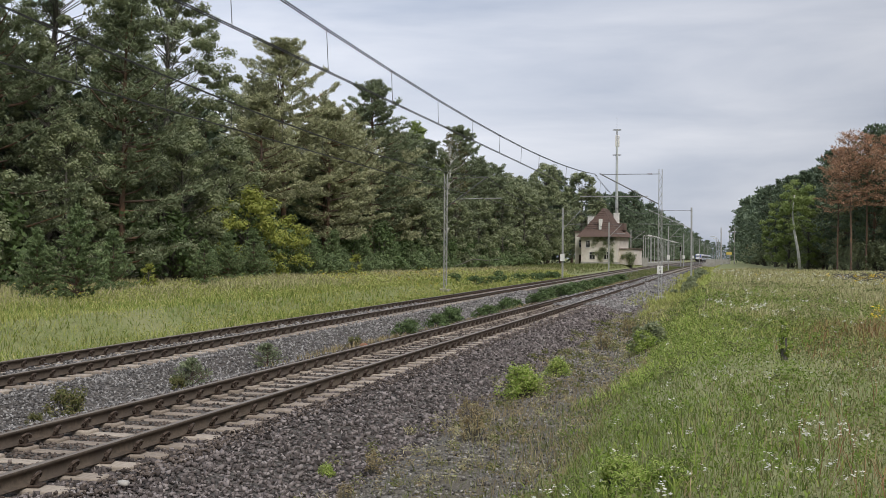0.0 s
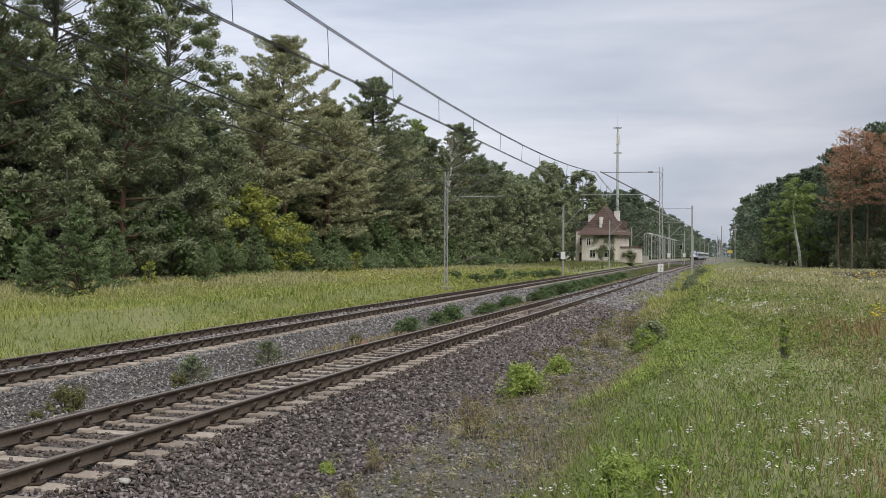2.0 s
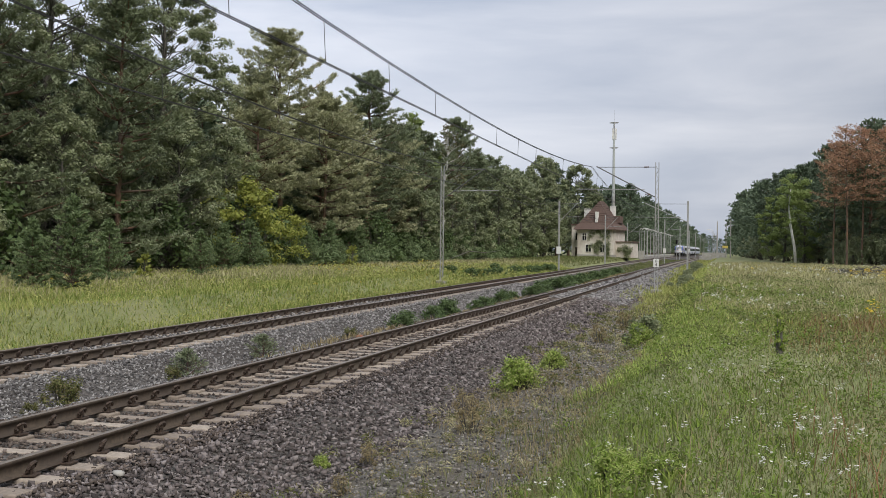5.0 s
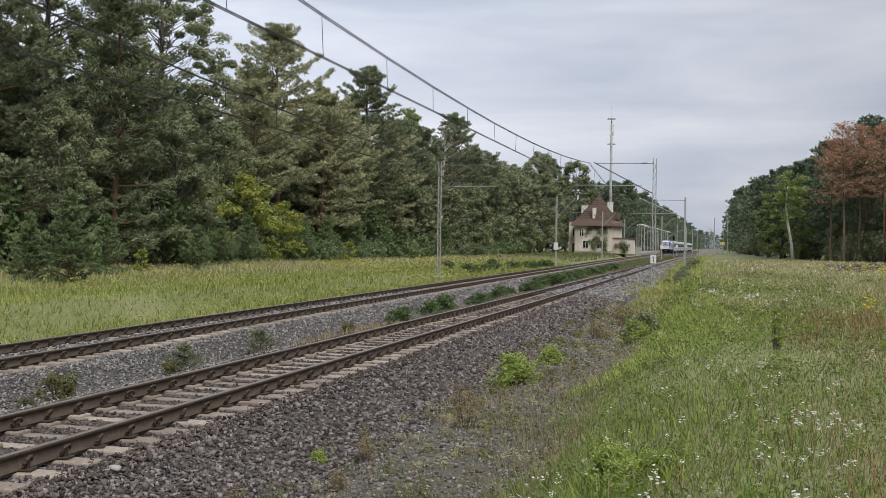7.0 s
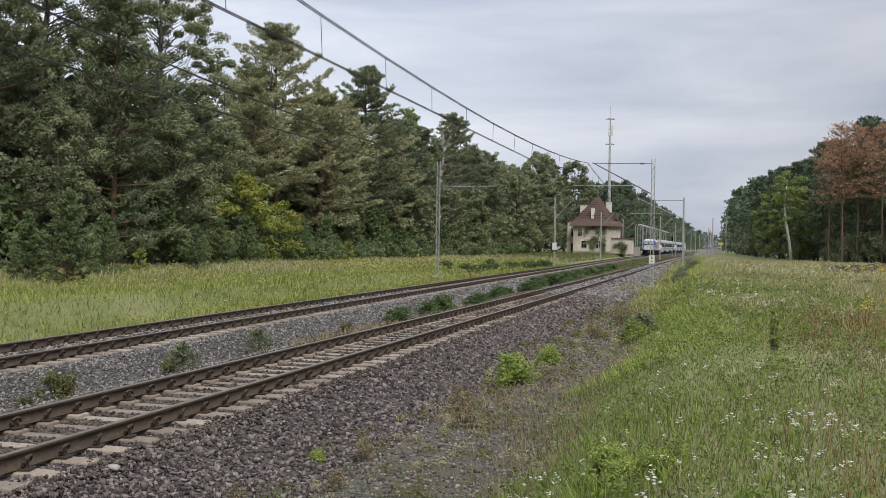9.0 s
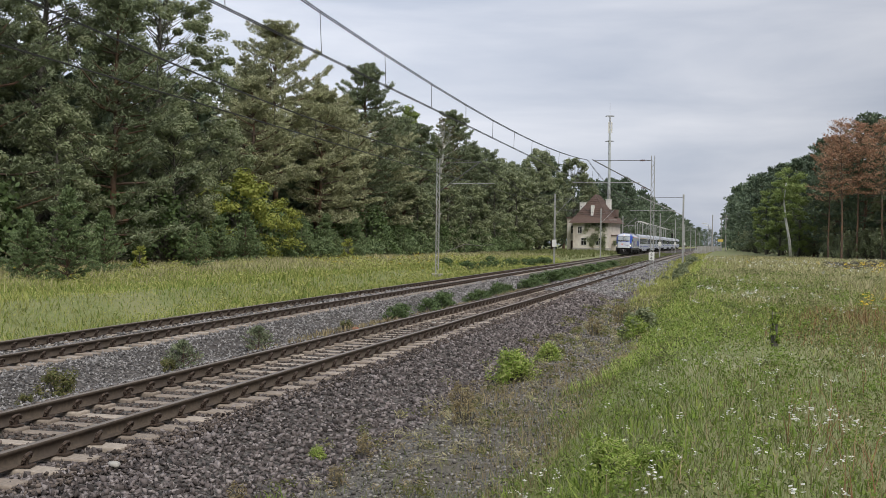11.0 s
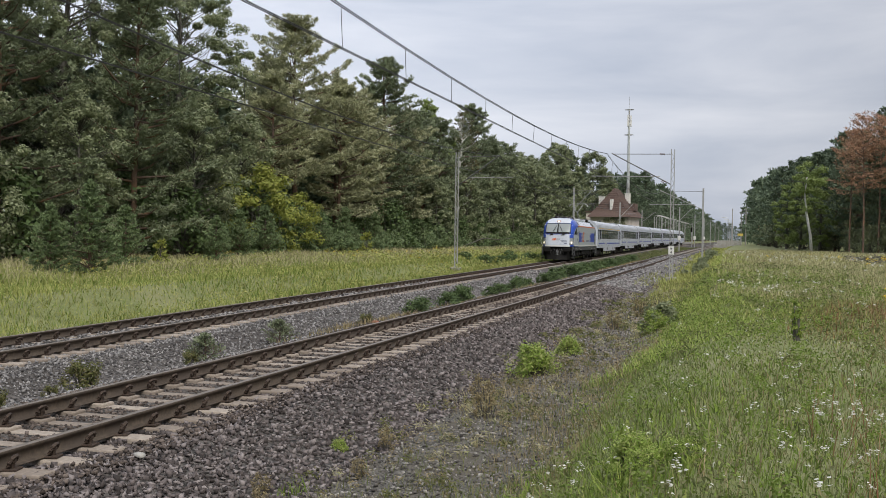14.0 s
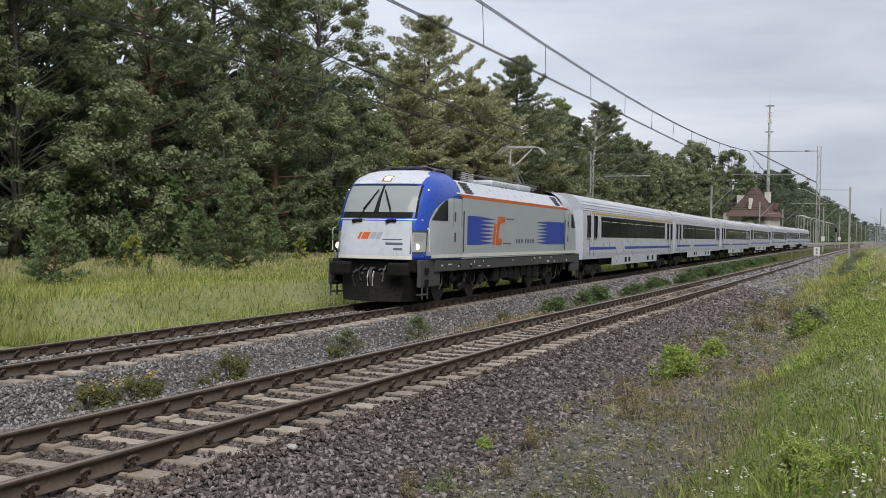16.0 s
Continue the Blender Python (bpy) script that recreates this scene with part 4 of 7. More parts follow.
M["mark_pale"] = surface("faint_grey_lettering_paint", (0.36, 0.39, 0.45), (0.42, 0.45, 0.5), 0.5, 20, 3, 0)
M["lamp_on"] = glow("lit_headlamp", (1.0, 0.84, 0.6), 1.6)
M["lamp_dim"] = glow("dim_headlamp", (1.0, 0.85, 0.65), 0.5)
M["lamp_glass"] = surface("headlamp_glass", (0.35, 0.36, 0.38), (0.5, 0.5, 0.52), 0.1, 20, 3, 0)


def dark_glass(name, tint, spec=0.6):
    m = bpy.data.materials.new(name)
    m.use_nodes = True
    b = m.node_tree.nodes["Principled BSDF"]
    b.inputs["Base Color"].default_value = (*tint, 1)
    b.inputs["Roughness"].default_value = 0.08
    b.inputs["Specular IOR Level"].default_value = spec
    b.inputs["Coat Weight"].default_value = 0.0
    return m


M["glass"] = dark_glass("tinted_window_glass", (0.018, 0.021, 0.024), 0.5)
# pale base colour stands in for the sky mirrored in the glass
M["screen"] = dark_glass("pale_reflection_glass", (0.30, 0.33, 0.34), 0.25)

NOSE_S = ([1.30, 1.42, 2.42, 3.0, 3.42, 3.62, 3.78, 3.87, 3.92, 3.94], [0.0, 0.0, 0.16, 0.48, 0.80, 1.05, 1.42, 1.85, 2.3, 2.9])
WIDE_S = ([1.30, 2.2, 3.0, 3.25, 3.45, 3.62, 3.78, 3.87, 3.92, 3.94], [1.49, 1.49, 1.48, 1.44, 1.36, 1.24, 1.06, 0.88, 0.68, 0.4])
CAB_BACK, POW = 6.2, 5.0


def cab_front(z):
    return 9.42 - float(np.interp(z, *NOSE_S))


def cab_wide(z):
    return float(np.interp(z, *WIDE_S))


def cab_x(y, z):
    w = cab_wide(z)
    return CAB_BACK + (cab_front(z) - CAB_BACK) * max(0.0, 1 - min(1.0, abs(y) / w) ** POW) ** (1 / POW)


def cab_y(x, z):
    t = min(1.0, max(0.0, (x - CAB_BACK) / (cab_front(z) - CAB_BACK)))
    return cab_wide(z) * max(0.0, 1 - t ** POW) ** (1 / POW)


def skin(bm, fn, nu, nv):
    """A sheet of nu x nv cells from fn(u, v)."""
    g = [[bm.verts.new(fn(i / nu, j / nv)) for j in range(nv + 1)] for i in range(nu + 1)]
    for i in range(nu):
        for j in range(nv):
            bm.faces.new((g[i][j], g[i + 1][j], g[i + 1][j + 1], g[i][j + 1]))


def front_patch(z0, z1, y0, y1, off, nu=14, nv=10):
    """A panel that lies on the nose: y limits may be given as functions of z."""
    bm = bmesh.new()
    fa = y0 if callable(y0) else (lambda z: y0)
    fb = y1 if callable(y1) else (lambda z: y1)

    def at(u, v):
        z = z0 + (z1 - z0) * v
        y = fa(z) + (fb(z) - fa(z)) * u
        return (cab_x(y, z) + off, y * (1 + off * 0.25), z + off * 0.4)
    skin(bm, at, nu, nv)
    return bm


def side_patch(sgn, z0, z1, xa, xb, off, nu=12, nv=8):
    bm = bmesh.new()
    fa = xa if callable(xa) else (lambda z: xa)
    fb = xb if callable(xb) else (lambda z: xb)

    def at(u, v):
        z = z0 + (z1 - z0) * v
        x = fa(z) + (fb(z) - fa(z)) * u
        return (x, sgn * (cab_y(x, z) + off), z)
    skin(bm, at, nu, nv)
    return bm


def rows_of(bm, items, y, sgn, thick=0.004):
    """Small upright plates on a side wall: x, z, width, height."""
    for x, z, w, h in items:
        box(bm, (x, sgn * (y + thick / 2), z), (w, thick, h))


def wheelset(t, x, r):
    for s in (-1, 1):
        bm = bmesh.new()
        rod(bm, (x, s * 0.70, r), (x, s * 0.80, r), r, seg=28)
        rod(bm, (x, s * 0.66, r), (x, s * 0.705, r), r + 0.028, seg=28)
        rod(bm, (x, s * 0.80, r), (x, s * 0.86, r), r * 0.3, seg=14)
        part("wheel", bm, M["wheel"], t)


def bogie(t, xc, half, r, heavy):
    bm = bmesh.new()
    for s in (-1, 1):
        box(bm, (xc, s * 1.02, r + 0.12), (half * 2 + 0.9, 0.16, 0.26), 0.04)
        box(bm, (xc, s * 1.0, r - 0.1), (0.9, 0.2, 0.3), 0.04)
    box(bm, (xc, 0, r + 0.1), (0.7, 1.9, 0.3), 0.04)
    part("bogie_frame", bm, M["bogie"], t, "dusty black bogie frame")
    for s in (-1, 1):
        for dx in (-half, half):
            bm = bmesh.new()
            box(bm, (xc + dx, s * 1.06, r), (0.34, 0.2, 0.34), 0.05)
            rod(bm, (xc + dx, s * 1.1, r), (xc + dx, s * 1.2, r), 0.11, seg=12)
            part("axle_box", bm, M["bogie"], t)
        for dx in ((-half - 0.42, -half + 0.42, half - 0.42, half + 0.42) if heavy else (-0.3, 0.3)):
            bm = bmesh.new()
            for k in range(5):
                rod(bm, (xc + dx, s * 1.05, r - 0.05 + 0.075 * k), (xc + dx, s * 1.05, r - 0.01 + 0.075 * k), 0.1, seg=10)
            part("spring", bm, M["bogie"], t)
        if heavy:
            bm = bmesh.new()
            rod(bm, (xc - 0.5, s * 1.14, r + 0.35), (xc + 0.55, s * 1.14, r - 0.15), 0.05, seg=8)
            part("damper", bm, M["frame_grey"], t)
            bm = bmesh.new()
            sweep(bm, [(xc - half + 0.2, s * 1.2, r + 0.3), (xc - half + 0.5, s * 1.22, r - 0.2), (xc - half + 0.9, s * 1.2, r - 0.3), (xc - half + 1.2, s * 1.2, r + 0.2)], 0.025, 5)
            part("hose", bm, M["frame_grey"], t)
    for dx in (-half, half):
        wheelset(t, xc + dx, r)


def locomotive():
    t = empty("locomotive")
    tagged(t, "electric locomotive in blue, silver-white and grey with lit headlamps", "locomotive")
    # cabs
    for turn in (1, -1):
        bm = bmesh.new()
        zs = [1.30, 1.42, 1.7, 2.0, 2.42, 2.7, 3.0, 3.2, 3.42, 3.54, 3.62, 3.70, 3.78, 3.83, 3.87, 3.90, 3.92, 3.94]
        rings = []
        for z in zs:
            w, xf = cab_wide(z), cab_front(z)
            ring = []
            for k in range(41):
                a = -math.pi / 2 + math.pi * k / 40
                y = w * math.copysign(abs(math.sin(a)) ** (2 / POW), a)
                x = CAB_BACK + (xf - CAB_BACK) * abs(math.cos(a)) ** (2 / POW)
                ring.append(bm.verts.new((turn * x, turn * y, z)))
            rings.append(ring)
        for a, b in zip(rings, rings[1:]):
            for k in range(40):
                bm.faces.new((a[k], a[k + 1], b[k + 1], b[k]))
        bm.faces.new(rings[-1])
        bm.faces.new(rings[0][::-1])
        part("cab_shell", bm, M["loco_blue"] if turn > 0 else M["loco_grey"], t, "glossy blue cab shell" if turn > 0 else "light grey rear cab shell", True)
    # nose panels
    part("nose_panel", front_patch(1.305, 2.37, lambda z: -1.13 + 0.07 * (z - 1.42), lambda z: 1.13 - 0.07 * (z - 1.42), 0.008), M["loco_white"], t, "silver-white nose panel", True)
    part("nose_trim", front_patch(2.40, 2.425, -1.3, 1.3, 0.010, 16, 1), M["stripe_white"], t)
    part("windscreen_frame", front_patch(2.46, 3.42, lambda z: -1.17 + 0.05 * (z - 2.46), lambda z: 1.17 - 0.05 * (z - 2.46), 0.006), M["black"], t, "", True)
    for s in (-1, 1):
        part("windscreen", front_patch(2.62, 3.38, lambda z: min(s * 0.035, s * (1.12 - 0.05 * (z - 2.46))), lambda z: max(s * 0.035, s * (1.12 - 0.05 * (z - 2.46))), 0.012), M["screen"], t, "windscreen pane with a pale reflection put into its colour", True)
    part("roof_front", front_patch(3.44, 3.90, lambda z: -1.06 + 0.35 * max(0, z - 3.7) * 4, lambda z: 1.06 - 0.35 * max(0, z - 3.7) * 4, 0.024, 24, 18), M["loco_white"], t, "silver-white roof front", True)
    bm = front_patch(3.50, 3.68, -0.15, 0.15, 0.032, 2, 2)
    part("top_lamp_bezel", bm, M["brick"], t, "brownish lamp bezel")
    part("top_lamp", front_patch(3.525, 3.655, -0.09, 0.11, 0.038, 2, 2), M["lamp_dim"], t, "lit top headlamp")
    for s in (-1, 1):
        bm = front_patch(1.52, 2.06, min(s * 1.10, s * 1.36), max(s * 1.10, s * 1.36), 0.010, 4, 6)
        lamp = part("headlamp_unit", bm, M["lamp_glass"], t, "upright glazed headlamp unit", True)
        part("lamp_surround", front_patch(1.47, 2.12, min(s * 1.07, s * 1.38), max(s * 1.07, s * 1.38), 0.006, 4, 6), M["frame_grey"], lamp, "", True)
        part("upper_lens", front_patch(1.80, 2.02, min(s * 1.14, s * 1.32), max(s * 1.14, s * 1.32), 0.016, 2, 2), M["screen"], lamp, "unlit upper lens", True)
        bm = bmesh.new()
        ball(bm, (cab_x(1.22, 1.66) + 0.01, s * 1.22, 1.66), 0.085, (0.28, 1, 1.1))
        part("lit_bulb", bm, M["lamp_on"], lamp, "glowing lower headlamp", True)
        bm = bmesh.new()
        ball(bm, (cab_x(1.25, 3.28) + 0.01, s * 1.25, 3.28), 0.022)
        part("marker_lamp", bm, M["lamp_on"], t, "small upper marker lamp")
        # wipers
        bm = bmesh.new()
        x0 = cab_x(0.3, 2.5) + 0.05
        rod(bm, (x0, s * 0.52, 2.44), (cab_x(0.2, 3.05) + 0.05, s * 0.2, 3.06), 0.016, seg=5)
        rod(bm, (cab_x(0.4, 2.68) + 0.04, s * 0.42, 2.70), (cab_x(0.1, 3.2) + 0.035, s * 0.10, 3.26), 0.02, seg=5)
        box(bm, (x0 - 0.01, s * 0.52, 2.38), (0.12, 0.26, 0.09), 0.02)
        rod(bm, (x0, s * 0.52 - 0.12, 2.36), (x0 + 0.06, s * 0.52 - 0.12, 2.36), 0.06, seg=8)
        part("wiper", bm, M["black"], t, "black windscreen wiper")
        # handrails at the nose corners
        bm = bmesh.new()
        sweep(bm, [(8.85, s * 1.42, 1.5), (8.9, s * 1.5, 1.52), (8.9, s * 1.5, 2.15), (8.85, s * 1.42, 2.18)], 0.018, 6)
        part("handrail", bm, M["stripe_white"], t)
    # abstract emblem and number bars on the nose
    for a, b, col in ((-0.50, -0.42, "orange"), (-0.39, -0.17, "orange"), (-0.13, 0.02, "mark_pale"), (0.05, 0.20, "mark_pale")):
        part("emblem_patch", front_patch(1.86, 2.05, lambda z: a + 0.45 * (z - 1.86), lambda z: b + 0.45 * (z - 1.86), 0.012, 2, 2), M[col], t)
    # dark pillar between the two panes
    part("screen_pillar", front_patch(2.60, 3.40, lambda z: -0.02 - 0.09 * (3.40 - z), lambda z: 0.02 + 0.05 * (3.40 - z), 0.016, 2, 8), M["black"], t, "", True)
    part("nose_step", front_patch(1.305, 1.40, -1.12, 1.12, 0.02, 14, 1), M["stripe_white"], t, "white step edge at the foot of the nose", True)
    for z, a, b, h in ((1.84, 0.28, 0.86, 0.03), (1.70, 0.38, 0.88, 0.07), (1.56, 0.62, 0.88, 0.06)):
        part("lettering_bar", front_patch(z, z + h, a, b, 0.012, 3, 1), M["mark_dark"], t)
    # side panels of the cabs
    for turn in (1, -1):
        for s in (-1, 1):
            bm = side_patch(s, 1.42, 3.1, 6.2, lambda z: float(np.interp(z, [1.42, 2.4, 2.7, 2.95, 3.1], [8.82, 8.66, 8.35, 7.9, 7.2])), 0.012, 22, 18)
            if turn < 0:
                bmesh.ops.rotate(bm, cent=(0, 0, 0), matrix=Matrix.Rotation(math.pi, 3, "Z"), verts=bm.verts)
            part("cab_side_panel", bm, M["loco_grey"], t, "light grey cab side", True)
            bm = side_patch(s, 2.42, 3.02, 7.45, lambda z: float(np.interp(z, [2.42, 2.6, 2.85, 3.02], [8.55, 8.35, 8.0, 7.6])), 0.02, 16, 12)
            if turn < 0:
                bmesh.ops.rotate(bm, cent=(0, 0, 0), matrix=Matrix.Rotation(math.pi, 3, "Z"), verts=bm.verts)
            part("cab_window", bm, M["glass"], t, "dark triangular cab window", True)
            bm = bmesh.new()
            rows_of(bm, [(6.98, 2.3, 0.03, 1.75), (6.28, 2.3, 0.03, 1.75), (6.63, 3.17, 0.7, 0.03)], 1.497, s)
            for z in (1.95, 2.55):
                box(bm, (6.85, s * 1.5, z), (0.12, 0.02, 0.28), 0.008)
            rod(bm, (6.2, s * 1.54, 1.5), (6.2, s * 1.54, 2.75), 0.018, seg=6)
            if turn < 0:
                bmesh.ops.rotate(bm, cent=(0, 0, 0), matrix=Matrix.Rotation(math.pi, 3, "Z"), verts=bm.verts)
            part("cab_door", bm, M["frame_grey"], t, "grey cab door outline with grips")
    # body
    sec = [(1.49, 1.30), (1.49, 3.16), (1.44, 3.24), (1.08, 3.68), (1.0, 3.70)]
    ring = sec + [(-y, z) for y, z in sec[::-1]]
    bm = bmesh.new()
    a = [bm.verts.new((-6.25, y, z)) for y, z in ring]
    b = [bm.verts.new((6.25, y, z)) for y, z in ring]
    for k in range(len(ring)):
        j = (k + 1) % len(ring)
        bm.faces.new((a[k], a[j], b[j], b[k]))
    bm.faces.new(a)
    bm.faces.new(b[::-1])
    part("body", bm, M["loco_grey"], t, "light grey machine-room body")
    for s in (-1, 1):
        bm = bmesh.new()
        skin(bm, lambda u, v: (-6.6 + 13.2 * u, s * (1.448 - 0.37 * v + 0.004), 3.245 + 0.45 * v + 0.005), 8, 2)
        part("roof_slope", bm, M["loco_white"], t, "silver-white sloping roof panel")
        bm = bmesh.new()
        box(bm, (-0.1, s * 1.483, 3.20), (13.0, 0.02, 0.10))
        part("orange_line", bm, M["orange"], t, "orange line below the roof")
        bm = bmesh.new()
        box(bm, (0, s * 1.494, 1.40), (18.0 - 0.6, 0.016, 0.10))
        part("white_line", bm, M["stripe_white"], t, "white line along the sill")
        for x in (5.4, -5.4):
            bm = bmesh.new()
            for k in range(5):
                box(bm, (x, s * (1.40 - 0.037 * k * 1.6), 3.33 + 0.045 * k * 1.6), (0.7, 0.05, 0.05))
            part("roof_vent", bm, M["steel_dark"], t, "louvred roof vent")
        # blue panels with their comb edges
        for x0, x1, way in ((5.75, 4.55, -1), (-3.6, -6.55, 1)):
            bm = bmesh.new()
            n = 7
            za, zb = 1.72, 2.62
            pts = [(x0 if way < 0 else x1, za), (x1 if way < 0 else x0, za)]
            tip = (x1 - 1.55) if way < 0 else (x0 + 1.6)
            rootx = x1 if way < 0 else x0
            for k in range(n):
                z = za + (zb - za) * k / n
                h = (zb - za) / n
                pts += [(rootx, z + h * 0.02), (tip, z + h * 0.5), (rootx, z + h * 0.98)]
            pts += [(x0 if way < 0 else x1, zb)]
            clean = [pts[0]] + [p for i, p in enumerate(pts[1:], 1) if (abs(p[0] - pts[i - 1][0]) + abs(p[1] - pts[i - 1][1])) > 1e-6]
            prism(bm, clean, 0.005, Matrix(((1, 0, 0, 0), (0, 0, s, s * 1.4905), (0, 1, 0, 0), (0, 0, 0, 1))))
            part("blue_panel", bm, M["stripe_blue"], t, "dark blue panel with a toothed edge")
        # abstract emblem
        for name, col, pts in (("emblem_patch", "orange", [(3.3, 1.72), (3.05, 1.72), (2.85, 2.4), (3.1, 2.4)]), ("emblem_patch", "orange", [(2.95, 1.72), (2.3, 1.72), (2.25, 1.9), (2.65, 1.95), (2.5, 2.42), (1.95, 2.5), (1.92, 2.66), (2.75, 2.66)]), ("emblem_patch", "mark_dark", [(2.1, 1.74), (1.2, 1.74), (1.2, 1.78), (2.1, 1.78)]), ("emblem_patch", "mark_dark", [(1.8, 2.58), (0.9, 2.58), (0.9, 2.62), (1.8, 2.62)])):
            bm = bmesh.new()
            prism(bm, pts if s > 0 else [(4.5 - x, z) for x, z in pts], 0.006, Matrix(((1, 0, 0, 0), (0, 0, s, s * 1.4905), (0, 1, 0, 0), (0, 0, 0, 1))))
            part(name, bm, M[col], t)
        for k in range(7):
            bm = bmesh.new()
            rows_of(bm, [(0.55 - k * 0.33 - (0.15 if k > 2 else 0), 1.84, 0.2, 0.14)], 1.4905, s)
            part("lettering_bar", bm, M["mark_dark"], t)
    # underframe
    bm = bmesh.new()
    for s in (-1, 1):
        box(bm, (0, s * 1.42, 1.13), (16.6, 0.1, 0.36), 0.02)
        box(bm, (8.55, s * 1.36, 0.92), (1.5, 0.12, 0.76), 0.03)
        box(bm, (-8.55, s * 1.36, 0.92), (1.5, 0.12, 0.76), 0.03)
    box(bm, (0, 0, 1.2), (18.2, 2.7, 0.2), 0.02)
    part("underframe", bm, M["frame_grey"], t, "dusty dark grey underframe skirt")
    rr = random.Random(5)
    for k in range(26):
        bm = bmesh.new()
        rows_of(bm, [(rr.uniform(-7, 8), rr.uniform(1.02, 1.22), rr.uniform(0.05, 0.3), rr.uniform(0.03, 0.09))], 1.471, 1 if k % 3 else -1)
        part("stencil_mark", bm, M["mark"], t)
    for x, z in ((8.9, 1.0), (8.9, 0.68), (6.3, 1.08), (5.3, 1.08)):
        for s in (-1, 1):
            bm = bmesh.new()
            box(bm, (x, s * 1.43, z), (0.22, 0.08, 0.16), 0.01)
            part("step_recess", bm, M["black"], t)
    # machinery between the bogies
    for k in range(7):
        for s in (-1, 1):
            bm = bmesh.new()
            x = -2.4 + 0.8 * k
            box(bm, (x, s * 1.12, 0.72 + 0.06 * (k % 3)), (0.62, 0.5, 0.5 + 0.08 * (k % 2)), 0.04)
            part("equipment_box", bm, M["black"], t)
    bm = bmesh.new()
    box(bm, (0, 0, 0.85), (13, 1.7, 0.6), 0.05)
    part("belly_pan", bm, M["black"], t)
    for xc in (4.95, -4.95):
        bogie(t, xc, 1.45, 0.575, True)
    # buffer beam, plough, buffers, coupling
    for turn in (1, -1):
        bm = bmesh.new()
        box(bm, (turn * 9.0, 0, 1.12), (0.5, 2.75, 0.36), 0.05)
        part("buffer_beam", bm, M["black"], t, "black buffer beam")
        bm = bmesh.new()
        pts = [(8.7, -1.38), (9.3, -1.0), (9.55, 0.0), (9.3, 1.0), (8.7, 1.38)]
        top = [bm.verts.new((turn * (x - 0.12), turn * y, 0.95)) for x, y in pts]
        bot = [bm.verts.new((turn * (x + 0.08), turn * y * 0.86, 0.14)) for x, y in pts]
        back = [bm.verts.new((turn * 8.6, turn * y, z)) for y, z in ((-1.3, 0.95), (1.3, 0.95), (-1.2, 0.14), (1.2, 0.14))]
        for k in range(4):
            bm.faces.new((top[k], top[k + 1], bot[k + 1], bot[k]))
        bm.faces.new((back[0], back[1], *top[::-1]))
        bm.faces.new((back[2], back[3], *bot[::-1]))
        part("plough", bm, M["black"], t, "black plough blade")
        for s in (-1, 1):
            bm = bmesh.new()
            rod(bm, (turn * 9.1, s * 0.88, 1.05), (turn * 9.5, s * 0.88, 1.05), 0.13, seg=14)
            box(bm, (turn * 9.58, s * 0.88, 1.03), (0.2, 0.66, 0.38), 0.07)
            part("buffer", bm, M["black"], t, "black oblong buffer")
            bm = bmesh.new()
            sweep(bm, [(turn * 9.2, s * 0.35, 1.15), (turn * 9.45, s * 0.38, 1.0), (turn * 9.45, s * 0.34, 0.7), (turn * 9.3, s * 0.28, 0.75)], 0.028, 6)
            part("brake_hose", bm, M["steel_dark"] if s > 0 else M["rubber"], t)
        bm = bmesh.new()
        sweep(bm, [(turn * 9.2, 0, 1.05), (turn * 9.5, 0, 1.03), (turn * 9.55, 0, 0.85), (turn * 9.52, 0.05, 0.6)], 0.045, 6)
        part("coupling_hook", bm, M["frame_grey"], t)
        for s in (-1, 1):
            bm = bmesh.new()
            sweep(bm, [(turn * 9.50, s * 0.08 + 0.02, 0.98), (turn * 9.58, s * 0.08 + 0.02, 0.8), (turn * 9.56, s * 0.07 + 0.02, 0.56)], 0.022, 6)
            part("coupling_link", bm, M["steel"], t, "worn bright coupling link")
            bm = bmesh.new()
            for k, (dy, dz) in enumerate(((0.5, 0.98), (0.58, 0.93), (0.3, 0.9), (0.24, 1.02))):
                rod(bm, (turn * 9.26, s * dy, dz), (turn * (9.36 + 0.02 * k), s * dy, dz), 0.035, seg=8)
            part("brake_cock", bm, M["steel_dark"], t)
            bm = bmesh.new()
            sweep(bm, [(turn * 9.28, s * 0.58, 0.93), (turn * 9.42, s * 0.6, 0.8), (turn * 9.40, s * 0.52, 0.52), (turn * 9.3, s * 0.44, 0.55)], 0.022, 6)
            part("brake_hose", bm, M["rubber"], t)
            bm = bmesh.new()
            for z in (0.34, 0.62):
                box(bm, (turn * 8.95, s * 1.33, z), (0.42, 0.2, 0.04), 0.01)
            box(bm, (turn * 9.15, s * 1.41, 0.55), (0.04, 0.03, 0.66))
            box(bm, (turn * 8.75, s * 1.41, 0.55), (0.04, 0.03, 0.66))
            part("footstep", bm, M["frame_grey"], t, "dark steel footsteps below the cab")
    # roof gear
    bm = bmesh.new()
    box(bm, (0, 0, 3.72), (12.2, 1.7, 0.06), 0.02)
    part("roof_deck", bm, M["frame_grey"], t)
    for x, ln, h in ((0.3, 3.0, 0.2), (-2.2, 1.6, 0.22)):
        bm = bmesh.new()
        box(bm, (x, 0, 3.74 + h / 2), (ln, 1.9, h), 0.06)
        part("roof_cover", bm, M["loco_white"], t, "silver-white roof cover")
    for x in (7.0, 6.2, 5.4, 4.6, 3.9, 0.6, -2.2, -4.0, -5.8):
        for s in (-0.55, 0.5):
            bm = bmesh.new()
            for k in range(4):
                rod(bm, (x, s, 3.78 + 0.07 * k), (x, s, 3.81 + 0.07 * k), 0.075, seg=10)
            part("roof_insulator", bm, M["insulator"], t)
    bm = bmesh.new()
